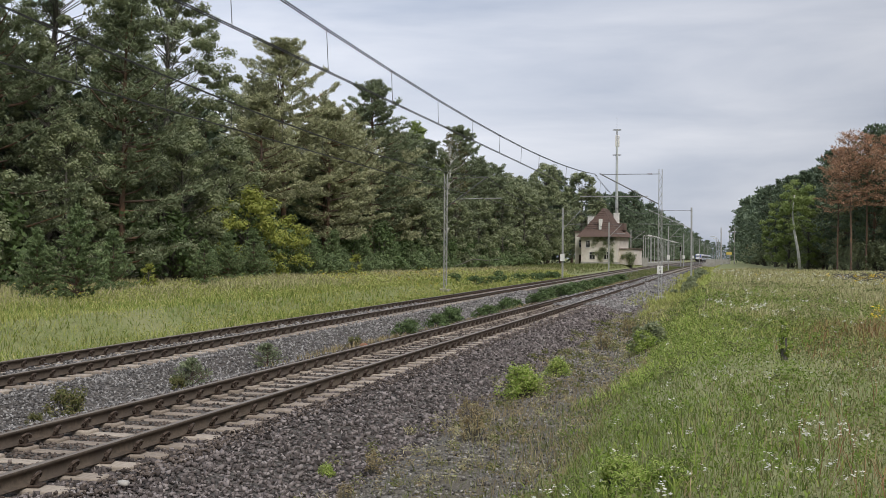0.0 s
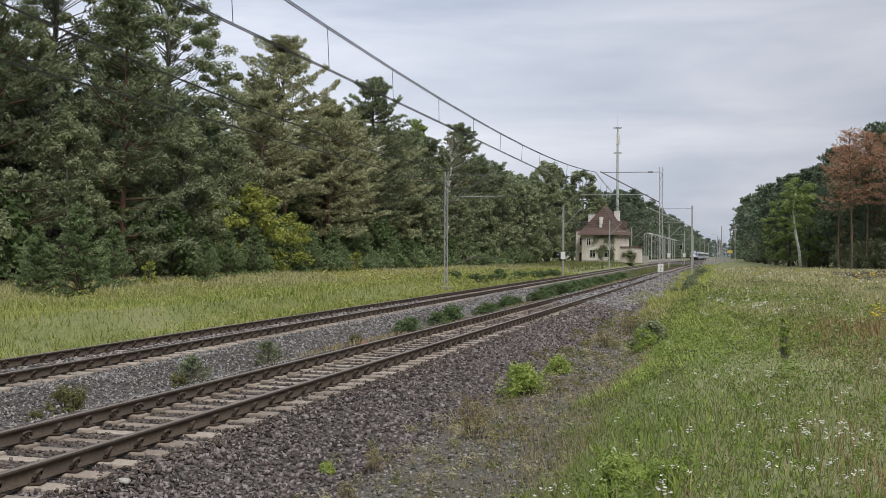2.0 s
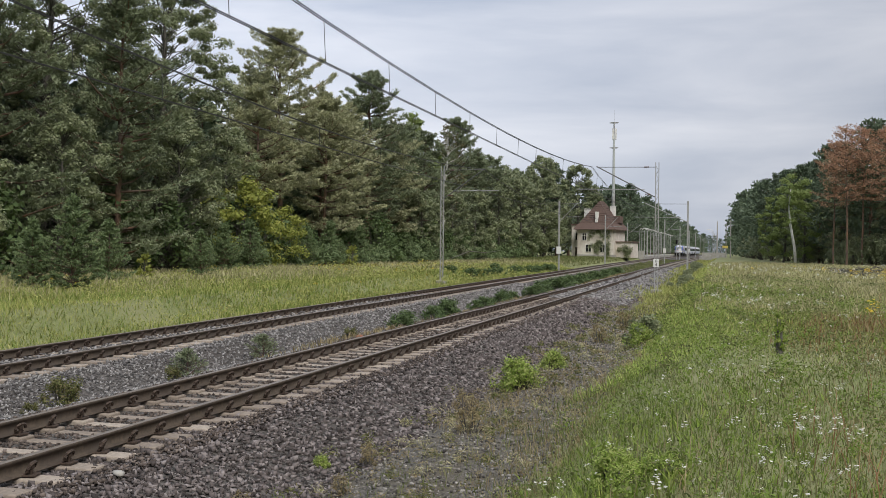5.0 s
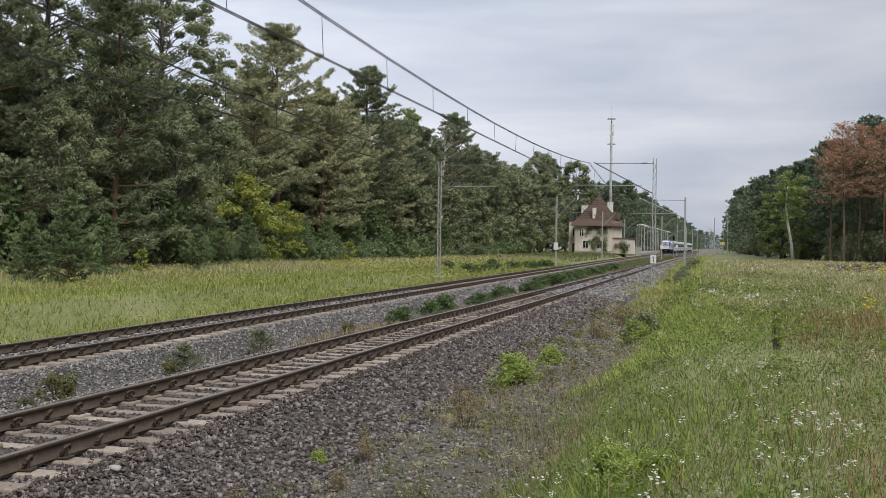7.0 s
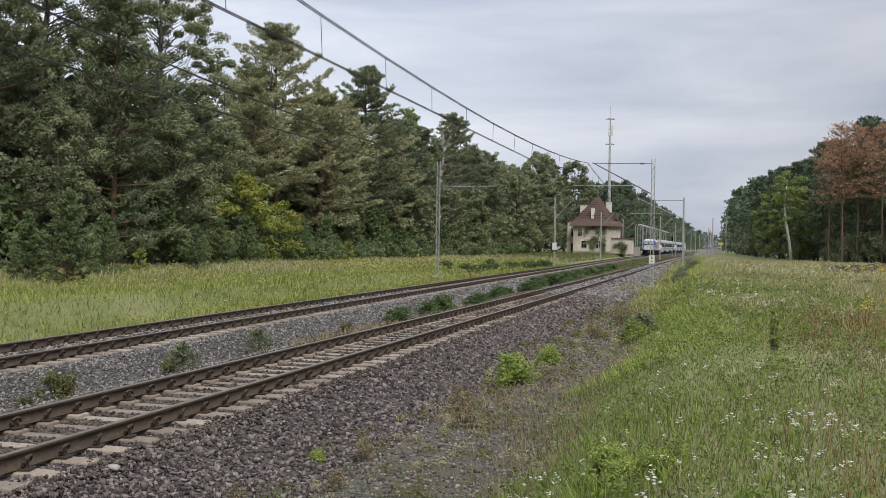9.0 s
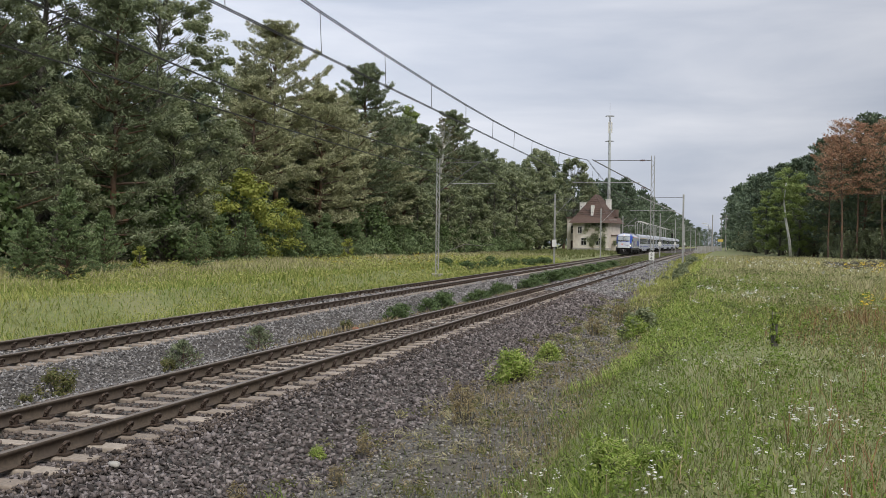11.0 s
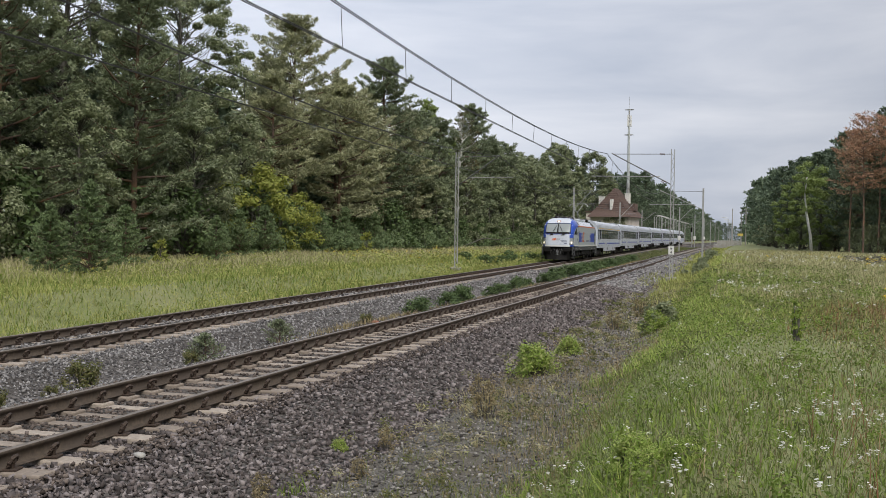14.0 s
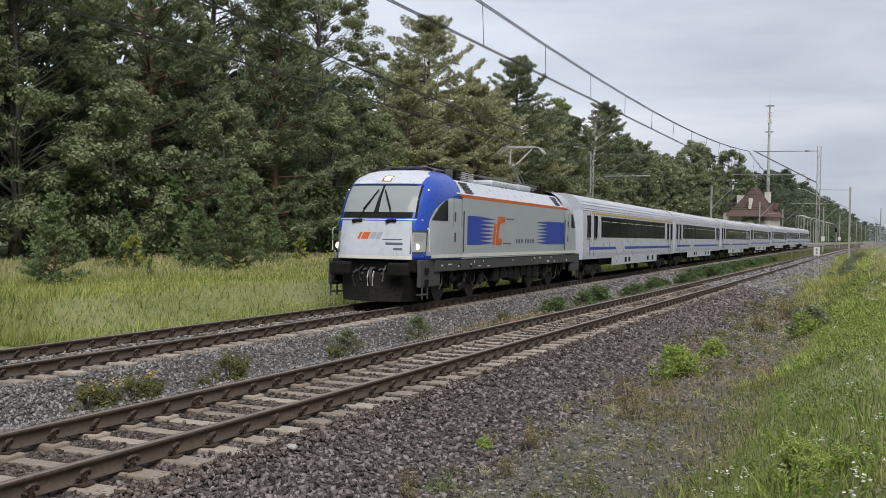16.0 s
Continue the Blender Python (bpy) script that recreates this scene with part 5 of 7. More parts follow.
    for s in (-0.55, 0.5):
        sweep(bm, [(7.2, s, 4.02), (5.0, s, 4.08), (3.8, s * 0.9, 4.06), (0.6, s, 4.06), (-2.2, s, 4.06), (-5.8, s, 4.06)], 0.035, 6)
    part("roof_busbar", bm, M["steel_dark"], t)
    rg = random.Random(12)
    for k in range(24):
        x, y = rg.choice((rg.uniform(2.9, 6.4), rg.uniform(-6.2, -3.2))), rg.uniform(-0.95, 0.95)
        h = rg.uniform(0.14, 0.34)
        bm = bmesh.new()
        box(bm, (x, y, 3.75 + h / 2), (rg.uniform(0.2, 0.6), rg.uniform(0.15, 0.4), h), 0.02)
        for d in (-0.06, 0.06):
            rod(bm, (x + d, y, 3.74 + h), (x + d, y, 3.86 + h), 0.035, seg=7)
        part("roof_apparatus", bm, M["black"] if k % 3 else M["steel_dark"], t, "dark switchgear on the roof" if k == 0 else "")
    for k in range(7):
        a, b = rg.uniform(3.0, 6.6), rg.uniform(2.4, 6.0)
        y = rg.uniform(-0.8, 0.8)
        bm = bmesh.new()
        sweep(bm, [(a, y, 3.8), (a - 0.1, y, 4.02), ((a + b) / 2, y * 0.6, 4.0 + rg.uniform(0, 0.1)), (b, y * 0.4, 4.02), (b, y * 0.4, 3.8)], 0.018, 5)
        part("roof_cable", bm, M["rubber"], t)
    for y in (-0.62, 0.62):
        bm = bmesh.new()
        box(bm, (5.1, y, 4.06), (3.6, 0.09, 0.09), 0.02)
        for x in (3.5, 4.6, 5.7, 6.7):
            box(bm, (x, y, 3.9), (0.1, 0.1, 0.34), 0.01)
        part("pantograph_frame", bm, M["black"], t, "black base frame of the folded pantograph")
    for x, y in ((4.1, 0.7), (3.7, 0.68), (3.3, 0.7)):
        bm = bmesh.new()
        for k in range(5):
            rod(bm, (x, y, 3.78 + 0.06 * k), (x, y, 3.81 + 0.06 * k), 0.1, seg=10)
        part("roof_insulator", bm, M["lamp_glass"], t, "pale ribbed insulator")
    # pipes, brackets and sand boxes in front of the bogies
    for s in (-1, 1):
        for k in range(22):
            x = -7.2 + 14.6 * k / 21 + rg.uniform(-0.15, 0.15)
            bm = bmesh.new()
            kind = k % 4
            if kind == 0:
                box(bm, (x, s * 1.26, rg.uniform(0.6, 0.85)), (rg.uniform(0.2, 0.4), 0.12, rg.uniform(0.2, 0.4)), 0.02)
            elif kind == 1:
                sweep(bm, [(x, s * 1.3, 0.98), (x + 0.05, s * 1.32, 0.6), (x + 0.25, s * 1.3, 0.4), (x + 0.4, s * 1.28, 0.85)], 0.022, 5)
            elif kind == 2:
                rod(bm, (x, s * 1.28, 0.98), (x, s * 1.28, rg.uniform(0.35, 0.6)), 0.035, seg=7)
                rod(bm, (x, s * 1.28, 0.8), (x, s * 1.34, 0.8), 0.08, seg=9)
            else:
                rod(bm, (x - 0.3, s * 1.25, rg.uniform(0.5, 0.9)), (x + 0.35, s * 1.27, rg.uniform(0.45, 0.9)), 0.03, seg=6)
            part("bogie_fitting", bm, M["frame_grey"] if k % 3 == 0 else M["bogie"], t)
    # folded pantograph in front, raised one behind
    for x0, up in ((5.0, False), (-4.6, True)):
        bm = bmesh.new()
        box(bm, (x0, 0, 3.98), (1.7, 1.0, 0.08), 0.02)
        if up:
            knee, head = (x0 + 0.95, 4.85), (x0 - 0.2, 5.66)
        else:
            knee, head = (x0 - 1.1, 4.0), (x0 + 1.7, 4.03)
        rod(bm, (x0 - 0.35, 0, 4.0), (knee[0], 0, knee[1]), 0.05, seg=8)
        for s in (-0.32, 0.32):
            rod(bm, (knee[0], s * 0.4, knee[1]), (head[0], s * 1.4, head[1] - 0.08), 0.028, seg=6)
        rod(bm, (x0 - 0.5, 0.12, 4.05), (knee[0] - 0.06, 0.12, knee[1] - 0.06), 0.018, seg=5)
        pan = part("pantograph", bm, M["steel"] if up else M["steel_dark"], t, "raised pantograph" if up else "folded pantograph")
        for dx in (-0.2, 0.2):
            bm = bmesh.new()
            z = head[1]
            sweep(bm, [(head[0] + dx, -0.98, z - (0.28 if up else 0.1)), (head[0] + dx, -0.8, z - 0.06), (head[0] + dx, -0.6, z), (head[0] + dx, 0.6, z), (head[0] + dx, 0.8, z - 0.06), (head[0] + dx, 0.98, z - (0.28 if up else 0.1))], 0.024, 6)
            part("collector_bow", bm, M["steel"] if up else M["steel_dark"], pan)
    return t


def passenger_car(first):
    t = empty("passenger_car")
    tagged(t, "pale grey passenger car with dark windows" + (", blue and yellow lines" if first else " and blue lines"), "railway car", "cars of the train")
    H = 12.95
    low = [(1.38, 1.0), (1.41, 1.3), (1.41, 2.7), (1.36, 3.24)]
    ring = low + [(-y, z) for y, z in low[::-1]]
    bm = bmesh.new()
    a = [bm.verts.new((-H, y, z)) for y, z in ring]
    b = [bm.verts.new((H, y, z)) for y, z in ring]
    for k in range(len(ring)):
        j = (k + 1) % len(ring)
        bm.faces.new((a[k], a[j], b[j], b[k]))
    bm.faces.new(a)
    bm.faces.new(b[::-1])
    part("body", bm, M["car_white"], t)
    roof = [(1.37, 3.25), (1.30, 3.50), (1.14, 3.74), (0.85, 3.92), (0.45, 4.01), (0, 4.04)]
    roof = roof + [(-y, z) for y, z in roof[-2::-1]]
    bm = bmesh.new()
    n = 13
    rings = []
    for k in range(n + 1):
        x = -H + 2 * H * k / n
        rings.append([bm.verts.new((x, y, z)) for y, z in roof])
    for p, q in zip(rings, rings[1:]):
        for k in range(len(roof) - 1):
            bm.faces.new((p[k], p[k + 1], q[k + 1], q[k]))
    bm.faces.new(rings[0])
    bm.faces.new(rings[-1][::-1])
    part("roof", bm, M["car_roof"], t, "grey ribbed roof", False)
    for s in (-1, 1):
        for z, y in ((3.36, 1.345), (3.52, 1.30), (3.66, 1.20)):
            bm = bmesh.new()
            rod(bm, (-H, s * y, z), (H, s * y, z), 0.018, seg=5)
            part("roof_seam", bm, M["car_white"], t)
        bm = bmesh.new()
        box(bm, (0.0, s * 1.404, 2.53), (18.6, 0.02, 1.02), 0.006)
        band = part("window_band", bm, M["black"], t, "black band between the windows")
        for k in range(9):
            bm = bmesh.new()
            box(bm, (-8.24 + 2.06 * k, s * 1.417, 2.53), (1.86, 0.012, 0.94), 0.004)
            part("window", bm, M["glass"], band)
            bm = bmesh.new()
            box(bm, (-8.24 + 2.06 * k, s * 1.425, 2.80), (1.7, 0.006, 0.025))
            part("vent_bar", bm, M["mark"], band)
        for x in (-11.9, -10.55, 10.55, 11.9):
            bm = bmesh.new()
            box(bm, (x, s * 1.408, 2.5), (0.55, 0.02, 1.05), 0.06)
            part("small_window", bm, M["glass"], t, "narrow rounded end window")
        for x in (-11.25, 11.25):
            bm = bmesh.new()
            for dx in (-0.42, 0.42):
                box(bm, (x + dx, s * 1.41, 2.15), (0.03, 0.02, 1.95))
            part("door_seam", bm, M["frame_grey"], t)
        for x0, x1 in ((-11.5, 3.6), (5.9, 11.6)):
            bm = bmesh.new()
            box(bm, ((x0 + x1) / 2, s * 1.413, 1.5), (x1 - x0, 0.012, 0.13))
            part("blue_line", bm, M["stripe_blue"], t, "dark blue line")
        for k in range(3):
            bm = bmesh.new()
            rows_of(bm, [(5.35 - 0.45 * k, 1.52, 0.3, 0.12)], 1.412, s)
            part("lettering_bar", bm, M["mark"], t)
        if first:
            bm = bmesh.new()
            box(bm, (-0.6, s * 1.374, 3.16), (23.5, 0.02, 0.07))
            part("yellow_line", bm, M["yellow"], t, "yellow line above the windows")
        bm = bmesh.new()
        box(bm, (0, s * 1.36, 0.86), (13.0, 0.06, 0.5), 0.02)
        part("skirt", bm, M["car_white"], t, "pale grey equipment skirt")
        for x in (3.2, 2.2, -3.4, -5.0):
            bm = bmesh.new()
            box(bm, (x, s * 1.392, 0.86), (0.5, 0.02, 0.26), 0.008)
            part("skirt_vent", bm, M["black"], t)
    bm = bmesh.new()
    box(bm, (0, 0, 0.85), (17, 2.2, 0.4), 0.03)
    part("underframe", bm, M["black"], t)
    for x in (-13.1, 13.1):
        bm = bmesh.new()
        for k in range(4):
            box(bm, (x + (k - 1.5) * 0.08, 0, 2.35), (0.04, 1.3 - 0.1 * (k % 2), 2.5 - 0.1 * (k % 2)), 0.01)
        part("gangway_bellows", bm, M["rubber"], t, "black rubber gangway bellows")
    for xc in (9.5, -9.5):
        bogie(t, xc, 1.25, 0.46, False)
    return t


TRAIN = [(locomotive(), 19.55, 9.9), (passenger_car(True), 26.4, 19.0)]
_plain = passenger_car(False)
TRAIN += [(_plain, 26.4, 19.0)] + [(copy_thing(_plain, pose(0, 0, 0)), 26.4, 19.0) for _k in range(5)]


# ---- station ----
M["plaster"] = surface("stained_cream_plaster", (0.68, 0.63, 0.58), (0.8, 0.76, 0.70), 0.9, 2.0, 0.4, 0.2, c=(0.5, 0.44, 0.38), dist=0.02)
M["roof_tile"] = varied("brown_roof_tile", [(0.10, 0.066, 0.056), (0.135, 0.09, 0.076), (0.165, 0.11, 0.094)], 0.85, grain=4)
M["white_wall"] = surface("white_limewash", (0.68, 0.67, 0.64), (0.8, 0.79, 0.76), 0.9, 4, 0.8, 0.1)
M["old_wood"] = surface("dark_weathered_wood", (0.06, 0.045, 0.035), (0.11, 0.085, 0.065), 0.9, 10, 1.5, 0.4)
M["pane"] = dark_glass("old_window_pane", (0.02, 0.022, 0.024))
M["mast_paint"] = surface("pale_green_mast_paint", (0.42, 0.45, 0.45), (0.52, 0.55, 0.55), 0.6, 2, 0.4, 0.05)
M["sign_white"] = surface("white_sign_enamel", (0.72, 0.72, 0.70), (0.8, 0.8, 0.78), 0.4, 15, 2, 0)
M["sign_black"] = surface("black_sign_paint", (0.02, 0.02, 0.02), (0.03, 0.03, 0.03), 0.5, 15, 2, 0)
M["sign_yellow"] = surface("yellow_board", (0.65, 0.5, 0.12), (0.72, 0.56, 0.15), 0.5, 15, 2, 0)


def window_in(t, x, y, z, w, h, ny):
    """A recessed casement on a wall that faces ny along y."""
    bm = bmesh.new()
    for a, b, c, d in ((-w / 2, 0, 0.09, h), (w / 2, 0, 0.09, h), (0, h / 2, w, 0.09), (0, -h / 2, w, 0.09), (0, 0, 0.06, h), (0, h * 0.15, w, 0.05)):
        box(bm, (x + a, y + ny * 0.05, z + b), (c, 0.1, d))
    win = part("window", bm, M["white_wall"], t, "old casement window with dark panes")
    bm = bmesh.new()
    box(bm, (x, y + ny * 0.012, z), (w, 0.03, h))
    part("pane", bm, M["pane"], win)


def station_house():
    """Two storeys, a steep tiled half-hipped roof, white chimneys, a low side building; it stands with its gable to the line's near end."""
    x0, y0 = -23.6, 216.0
    zg = float(ground_z(x0, y0)) + 0.1
    t = empty("station_house", x0 + 0.7, y0, zg, -10)
    tagged(t, "old stained cream station house with a steep brown roof and creepers", "house")
    W, D, E = 7.6, 9.5, 6.1
    bm = bmesh.new()
    for s in (-1, 1):
        box(bm, (s * (W / 2 - 0.2), 0, E / 2), (0.4, D, E))
        box(bm, (0, s * (D / 2 - 0.2), E / 2), (W - 0.82, 0.4, E))
    part("wall", bm, M["plaster"], t, "peeling cream plaster walls")
    bm = bmesh.new()
    box(bm, (0, 0, 0.3), (W + 0.16, D + 0.16, 0.6), 0.02)
    part("plinth", bm, M["concrete"], t)
    # roof: ridge runs along y, gable end towards the viewer with a small hip
    bm = bmesh.new()
    o, R = 0.8, 11.9
    e = [(-W / 2 - o, -D / 2 - o, E - 0.3), (W / 2 + o, -D / 2 - o, E - 0.3), (W / 2 + o, D / 2 + o, E - 0.3), (-W / 2 - o, D / 2 + o, E - 0.3)]
    r = [(0, -D / 2 + 3.0, R), (0, D / 2 - 3.0, R)]
    k = [(-W / 2 + 0.3, -D / 2 + 0.2, E + 1.1), (W / 2 - 0.3, -D / 2 + 0.2, E + 1.1), (W / 2 - 0.3, D / 2 - 0.2, E + 1.1), (-W / 2 + 0.3, D / 2 - 0.2, E + 1.1)]
    ve = [bm.verts.new(p) for p in e]
    vk = [bm.verts.new(p) for p in k]
    vr = [bm.verts.new(p) for p in r]
    for i in range(4):
        bm.faces.new((ve[i], ve[(i + 1) % 4], vk[(i + 1) % 4], vk[i]))
    bm.faces.new((vk[0], vk[1], vr[0]))
    bm.faces.new((vk[1], vk[2], vr[1], vr[0]))
    bm.faces.new((vk[2], vk[3], vr[1]))
    bm.faces.new((vk[3], vk[0], vr[0], vr[1]))
    bm.faces.new(ve[::-1])
    roof = part("roof", bm, M["roof_tile"], t, "steep brown tiled roof with flared eaves")
    # courses of tiles
    for side in (-1, 1):
        bm = bmesh.new()
        for i in range(12):
            u = i / 12
            z = E + 1.1 + (R - E - 1.1) * u
            x = side * (W / 2 - 0.3) * (1 - u)
            ln = (D - 0.4) * (1 - u) + (D - 6.0) * u
            rod(bm, (x + side * 0.04, -ln / 2, z + 0.05), (x + side * 0.04, ln / 2, z + 0.05), 0.035, seg=4)
        part("tile_course", bm, M["roof_tile"], roof)
    bm = bmesh.new()
    for i in range(12):
        u = i / 12
        z = E + 1.1 + (R - E - 1.1) * u
        y = -D / 2 + 0.2 + 2.8 * u
        w = (W / 2 - 0.3) * (1 - u)
        rod(bm, (-w, y - 0.04, z + 0.05), (w, y - 0.04, z + 0.05), 0.035, seg=4)
    part("tile_course", bm, M["roof_tile"], roof)
    for x, y, w, z0, z1 in ((-3.3, 0.5, 1.1, 6.0, 10.3), (1.9, 2.0, 1.0, 7, 10.9)):
        bm = bmesh.new()
        box(bm, (x, y, (z0 + z1) / 2), (w, 1.1, z1 - z0), 0.02)
        box(bm, (x, y, z1), (w + 0.14, 1.24, 0.14), 0.02)
        part("chimney", bm, M["white_wall"], t, "white plastered chimney")
    bm = bmesh.new()
    box(bm, (0.2, -D / 2 + 0.7, E + 2.3), (0.5, 1.2, 2.2), 0.02)
    part("dormer", bm, M["white_wall"], t, "narrow white dormer with stained plaster")
    bm = bmesh.new()
    box(bm, (W / 2 - 1.0, 1.6, E + 1.9), (2.2, 2.4, 1.5), 0.02)
    part("dormer", bm, M["roof_tile"], t, "brown tiled side dormer")
    for x, z, w, h in ((-2.3, 4.3, 0.9, 1.5), (1.7, 1.9, 1.3, 1.6), (-1.4, 1.9, 1.2, 1.5)):
        window_in(t, x, -D / 2, z, w, h, -1)
    bm = bmesh.new()
    box(bm, (-W / 2 - 0.7, -2.52, 1.05), (0.95, 0.06, 2.1), 0.01)
    part("door", bm, M["old_wood"], t, "dark weathered wooden door")
    bm = bmesh.new()
    box(bm, (-W / 2 - 0.7, 1.0, 3.4), (2.6, 7.0, 6.8), 0.02)
    part("stair_wing", bm, M["plaster"], t, "pale plastered stair wing")
    bm = bmesh.new()
    box(bm, (-W / 2 - 0.7, 1.0, 6.9), (3.0, 7.4, 0.24), 0.03)
    part("wing_roof", bm, M["roof_tile"], t)
    window_in(t, -W / 2 - 0.7, -2.5, 4.4, 0.9, 1.7, -1)
    bm = bmesh.new()
    box(bm, (W / 2 + 1.6, 0.5, 1.6), (3.2, 6.0, 3.2), 0.02)
    part("side_wing", bm, M["plaster"], t, "low cream side wing")
    bm = bmesh.new()
    box(bm, (W / 2 + 1.6, 0.5, 3.3), (3.7, 6.5, 0.2), 0.03)
    part("wing_roof", bm, M["roof_tile"], t)
    s = np.random.default_rng(4)
    c = np.stack([s.uniform(-1.6, 3.0, 34), np.full(34, -D / 2 - 0.12), s.uniform(0.4, 5.8, 34)], 1)
    raw("creeper", *blades(1500, c, np.tile((0.7, 0.12, 0.7), (34, 1)), (0.3, 0.2), s), M["leaf"], t)
    c = np.stack([s.uniform(4.5, 7.2, 14), np.full(14, -2.7), s.uniform(0.2, 2.2, 14)], 1)
    raw("creeper", *blades(700, c, np.tile((0.6, 0.4, 0.6), (14, 1)), (0.3, 0.2), s), M["leaf"], t)


station_house()


def radio_mast():
    x, y = -22.4, 236.0
    zg = float(ground_z(x, y))
    t = empty("radio_mast", x, y, zg)
    tagged(t, "tall slim steel radio mast with antenna rings", "radio mast")
    for z0, z1, a, b, m in ((0, 14, 0.44, 0.38, "steel"), (14, 28.2, 0.34, 0.24, "mast_paint")):
        bm = bmesh.new()
        rod(bm, (0, 0, z0), (0, 0, z1), a, b, 14)
        part("mast_section", bm, M[m], t)
    for z in (25.2, 31.0):
        bm = bmesh.new()
        ring = [(1.0 * math.cos(a), 1.0 * math.sin(a), z) for a in [k * math.pi / 8 for k in range(17)]]
        sweep(bm, ring, 0.06, 5)
        for a in range(3):
            rod(bm, (0, 0, z), (math.cos(a * 2.1), math.sin(a * 2.1), z), 0.06, seg=5)
        part("antenna_ring", bm, M["steel"], t)
    bm = bmesh.new()
    rod(bm, (0, 0, 28.2), (0, 0, 31.0), 0.16, seg=8)
    rod(bm, (0, 0, 31), (0, 0, 34.0), 0.03, seg=5)
    part("top_spike", bm, M["steel"], t)
    for a in range(3):
        bm = bmesh.new()
        box(bm, (0.42 * math.cos(a * 2.1), 0.42 * math.sin(a * 2.1), 28.4), (0.3, 0.3, 2.6), 0.05)
        part("antenna_panel", bm, M["white_wall"], t)


radio_mast()


def platform(name, label, side, ya, yb, width, gap, centre):
    """A raised platform that follows its track."""
    bm = bmesh.new()
    ys = np.arange(ya, yb + 0.1, 8.0)
    prev = None
    for y in ys:
        x = float(centre(y)) + side * gap
        z = float(rise(y))
        row = [bm.verts.new(p) for p in ((x, y, z - 0.4), (x, y, z + 0.55), (x + side * width, y, z + 0.55), (x + side * width, y, z - 0.4))]
        if prev:
            for i in range(3):
                bm.faces.new((prev[i], prev[i + 1], row[i + 1], row[i]))
        else:
            bm.faces.new(row)
        prev = row
    bm.faces.new(prev[::-1])
    ob = part(name, bm, M["concrete"])
    tagged(ob, label, "platform", kind="structure")


platform("platform_1", "low grey concrete platform beside the farther track", -1, 246, 400, 5.0, 1.75, far_x)
platform("platform_2", "low grey concrete platform beside the nearer track", 1, 262, 400, 4.5, 1.75, near_x)


def street_lamp(x, y, arm):
    z = float(rise(y)) + 0.5
    t = empty("platform_lamp", x, y, z)
    tagged(t, "white platform lamp on a slim steel post", "lamp post", "lamps along the platform")
    bm = bmesh.new()
    rod(bm, (0, 0, 0), (0, 0, 6.6), 0.10, 0.07, 8)
    part("post", bm, M["steel"], t)
    bm = bmesh.new()
    sweep(bm, [(0, 0, 6.5), (arm * 0.2, 0, 6.85), (arm * 0.8, 0, 6.95)], 0.05, 6)
    box(bm, (arm * 1.15, 0, 6.95), (0.9, 0.34, 0.14), 0.04)
    part("lamp_head", bm, M["sign_white"], t, "white lamp head")
    return t


for _i, _y in enumerate((252, 258, 266, 276, 287, 298, 310, 322, 334, 346, 358, 370, 382)):
    street_lamp(float(far_x(_y)) - 3.3, _y, 1)
for _y in (268, 300, 335, 370):
    street_lamp(float(near_x(_y)) + 5.0, _y, -1)


def fence(xa, xb, y, label):
    z = float(ground_z((xa + xb) / 2, y)) + 0.25
    t = empty("platform_fence", xa, y, z)
    tagged(t, label, "fence")
    n = max(2, int((xb - xa) / 0.9))
    for k in range(n + 1):
        bm = bmesh.new()
        box(bm, ((xb - xa) * k / n, 0, 0.7), (0.09, 0.09, 2.0), 0.01)
        part("post", bm, M["steel"], t)
    for k in range(n):
        bm = bmesh.new()
        box(bm, ((xb - xa) * (k + 0.5) / n, 0.02, 0.8), ((xb - xa) / n - 0.1, 0.04, 1.5), 0.006)
        part("panel", bm, M["concrete"], t, "pale grey fence panel")


fence(-2.6, 3.2, 260.0, "pale grey panel fence at the platform's end")
fence(-19.5, -15.8, 244.0, "pale grey panel fence at the platform's end")


def pole(x, y, h, label, cross=False):
    z = float(ground_z(x, y))
    t = empty("utility_pole", x, y, z)
    tagged(t, label, "utility pole")
    bm = bmesh.new()
    rod(bm, (0, 0, -0.3), (0, 0, h), 0.16, 0.11, 8)
    part("pole", bm, M["concrete"], t)
    if cross:
        for dz in (0.5, 1.3):
            bm = bmesh.new()
            box(bm, (0, 0, h - dz), (1.9, 0.14, 0.14), 0.01)
            part("crossarm", bm, M["steel_dark"], t)


pole(4.2, 262, 9.2, "concrete pole with two crossarms behind the fence", True)
pole(3.4, 285, 9.0, "slim concrete pole beside the platform")
pole(1.0, 262, 9.4, "slim concrete pole beside the platform")


def signboard(x, y, z, w, h, post, face, label, col="sign_white", texts=()):
    t = empty("sign", x, y, z)
    tagged(t, label, "sign")
    bm = bmesh.new()
    box(bm, (0, 0, 0), (w, 0.03, h), 0.006)
    part("board", bm, M[col], t)
    if post:
        bm = bmesh.new()
        rod(bm, (0, 0.05, -post), (0, 0.05, h / 2), 0.04, seg=8)
        part("post", bm, M["steel"], t)
    for ch, dz, size in texts:
        cu = bpy.data.curves.new("digit", "FONT")
        cu.body, cu.size, cu.align_x, cu.align_y, cu.extrude = ch, size, "CENTER", "CENTER", 0.002
        ob = new("digit", cu)
        cu.materials.append(M["sign_black"])
        ob.parent = t
        ob.matrix_local = pose(0, -0.02, dz, 90, 0, 0)
    return t


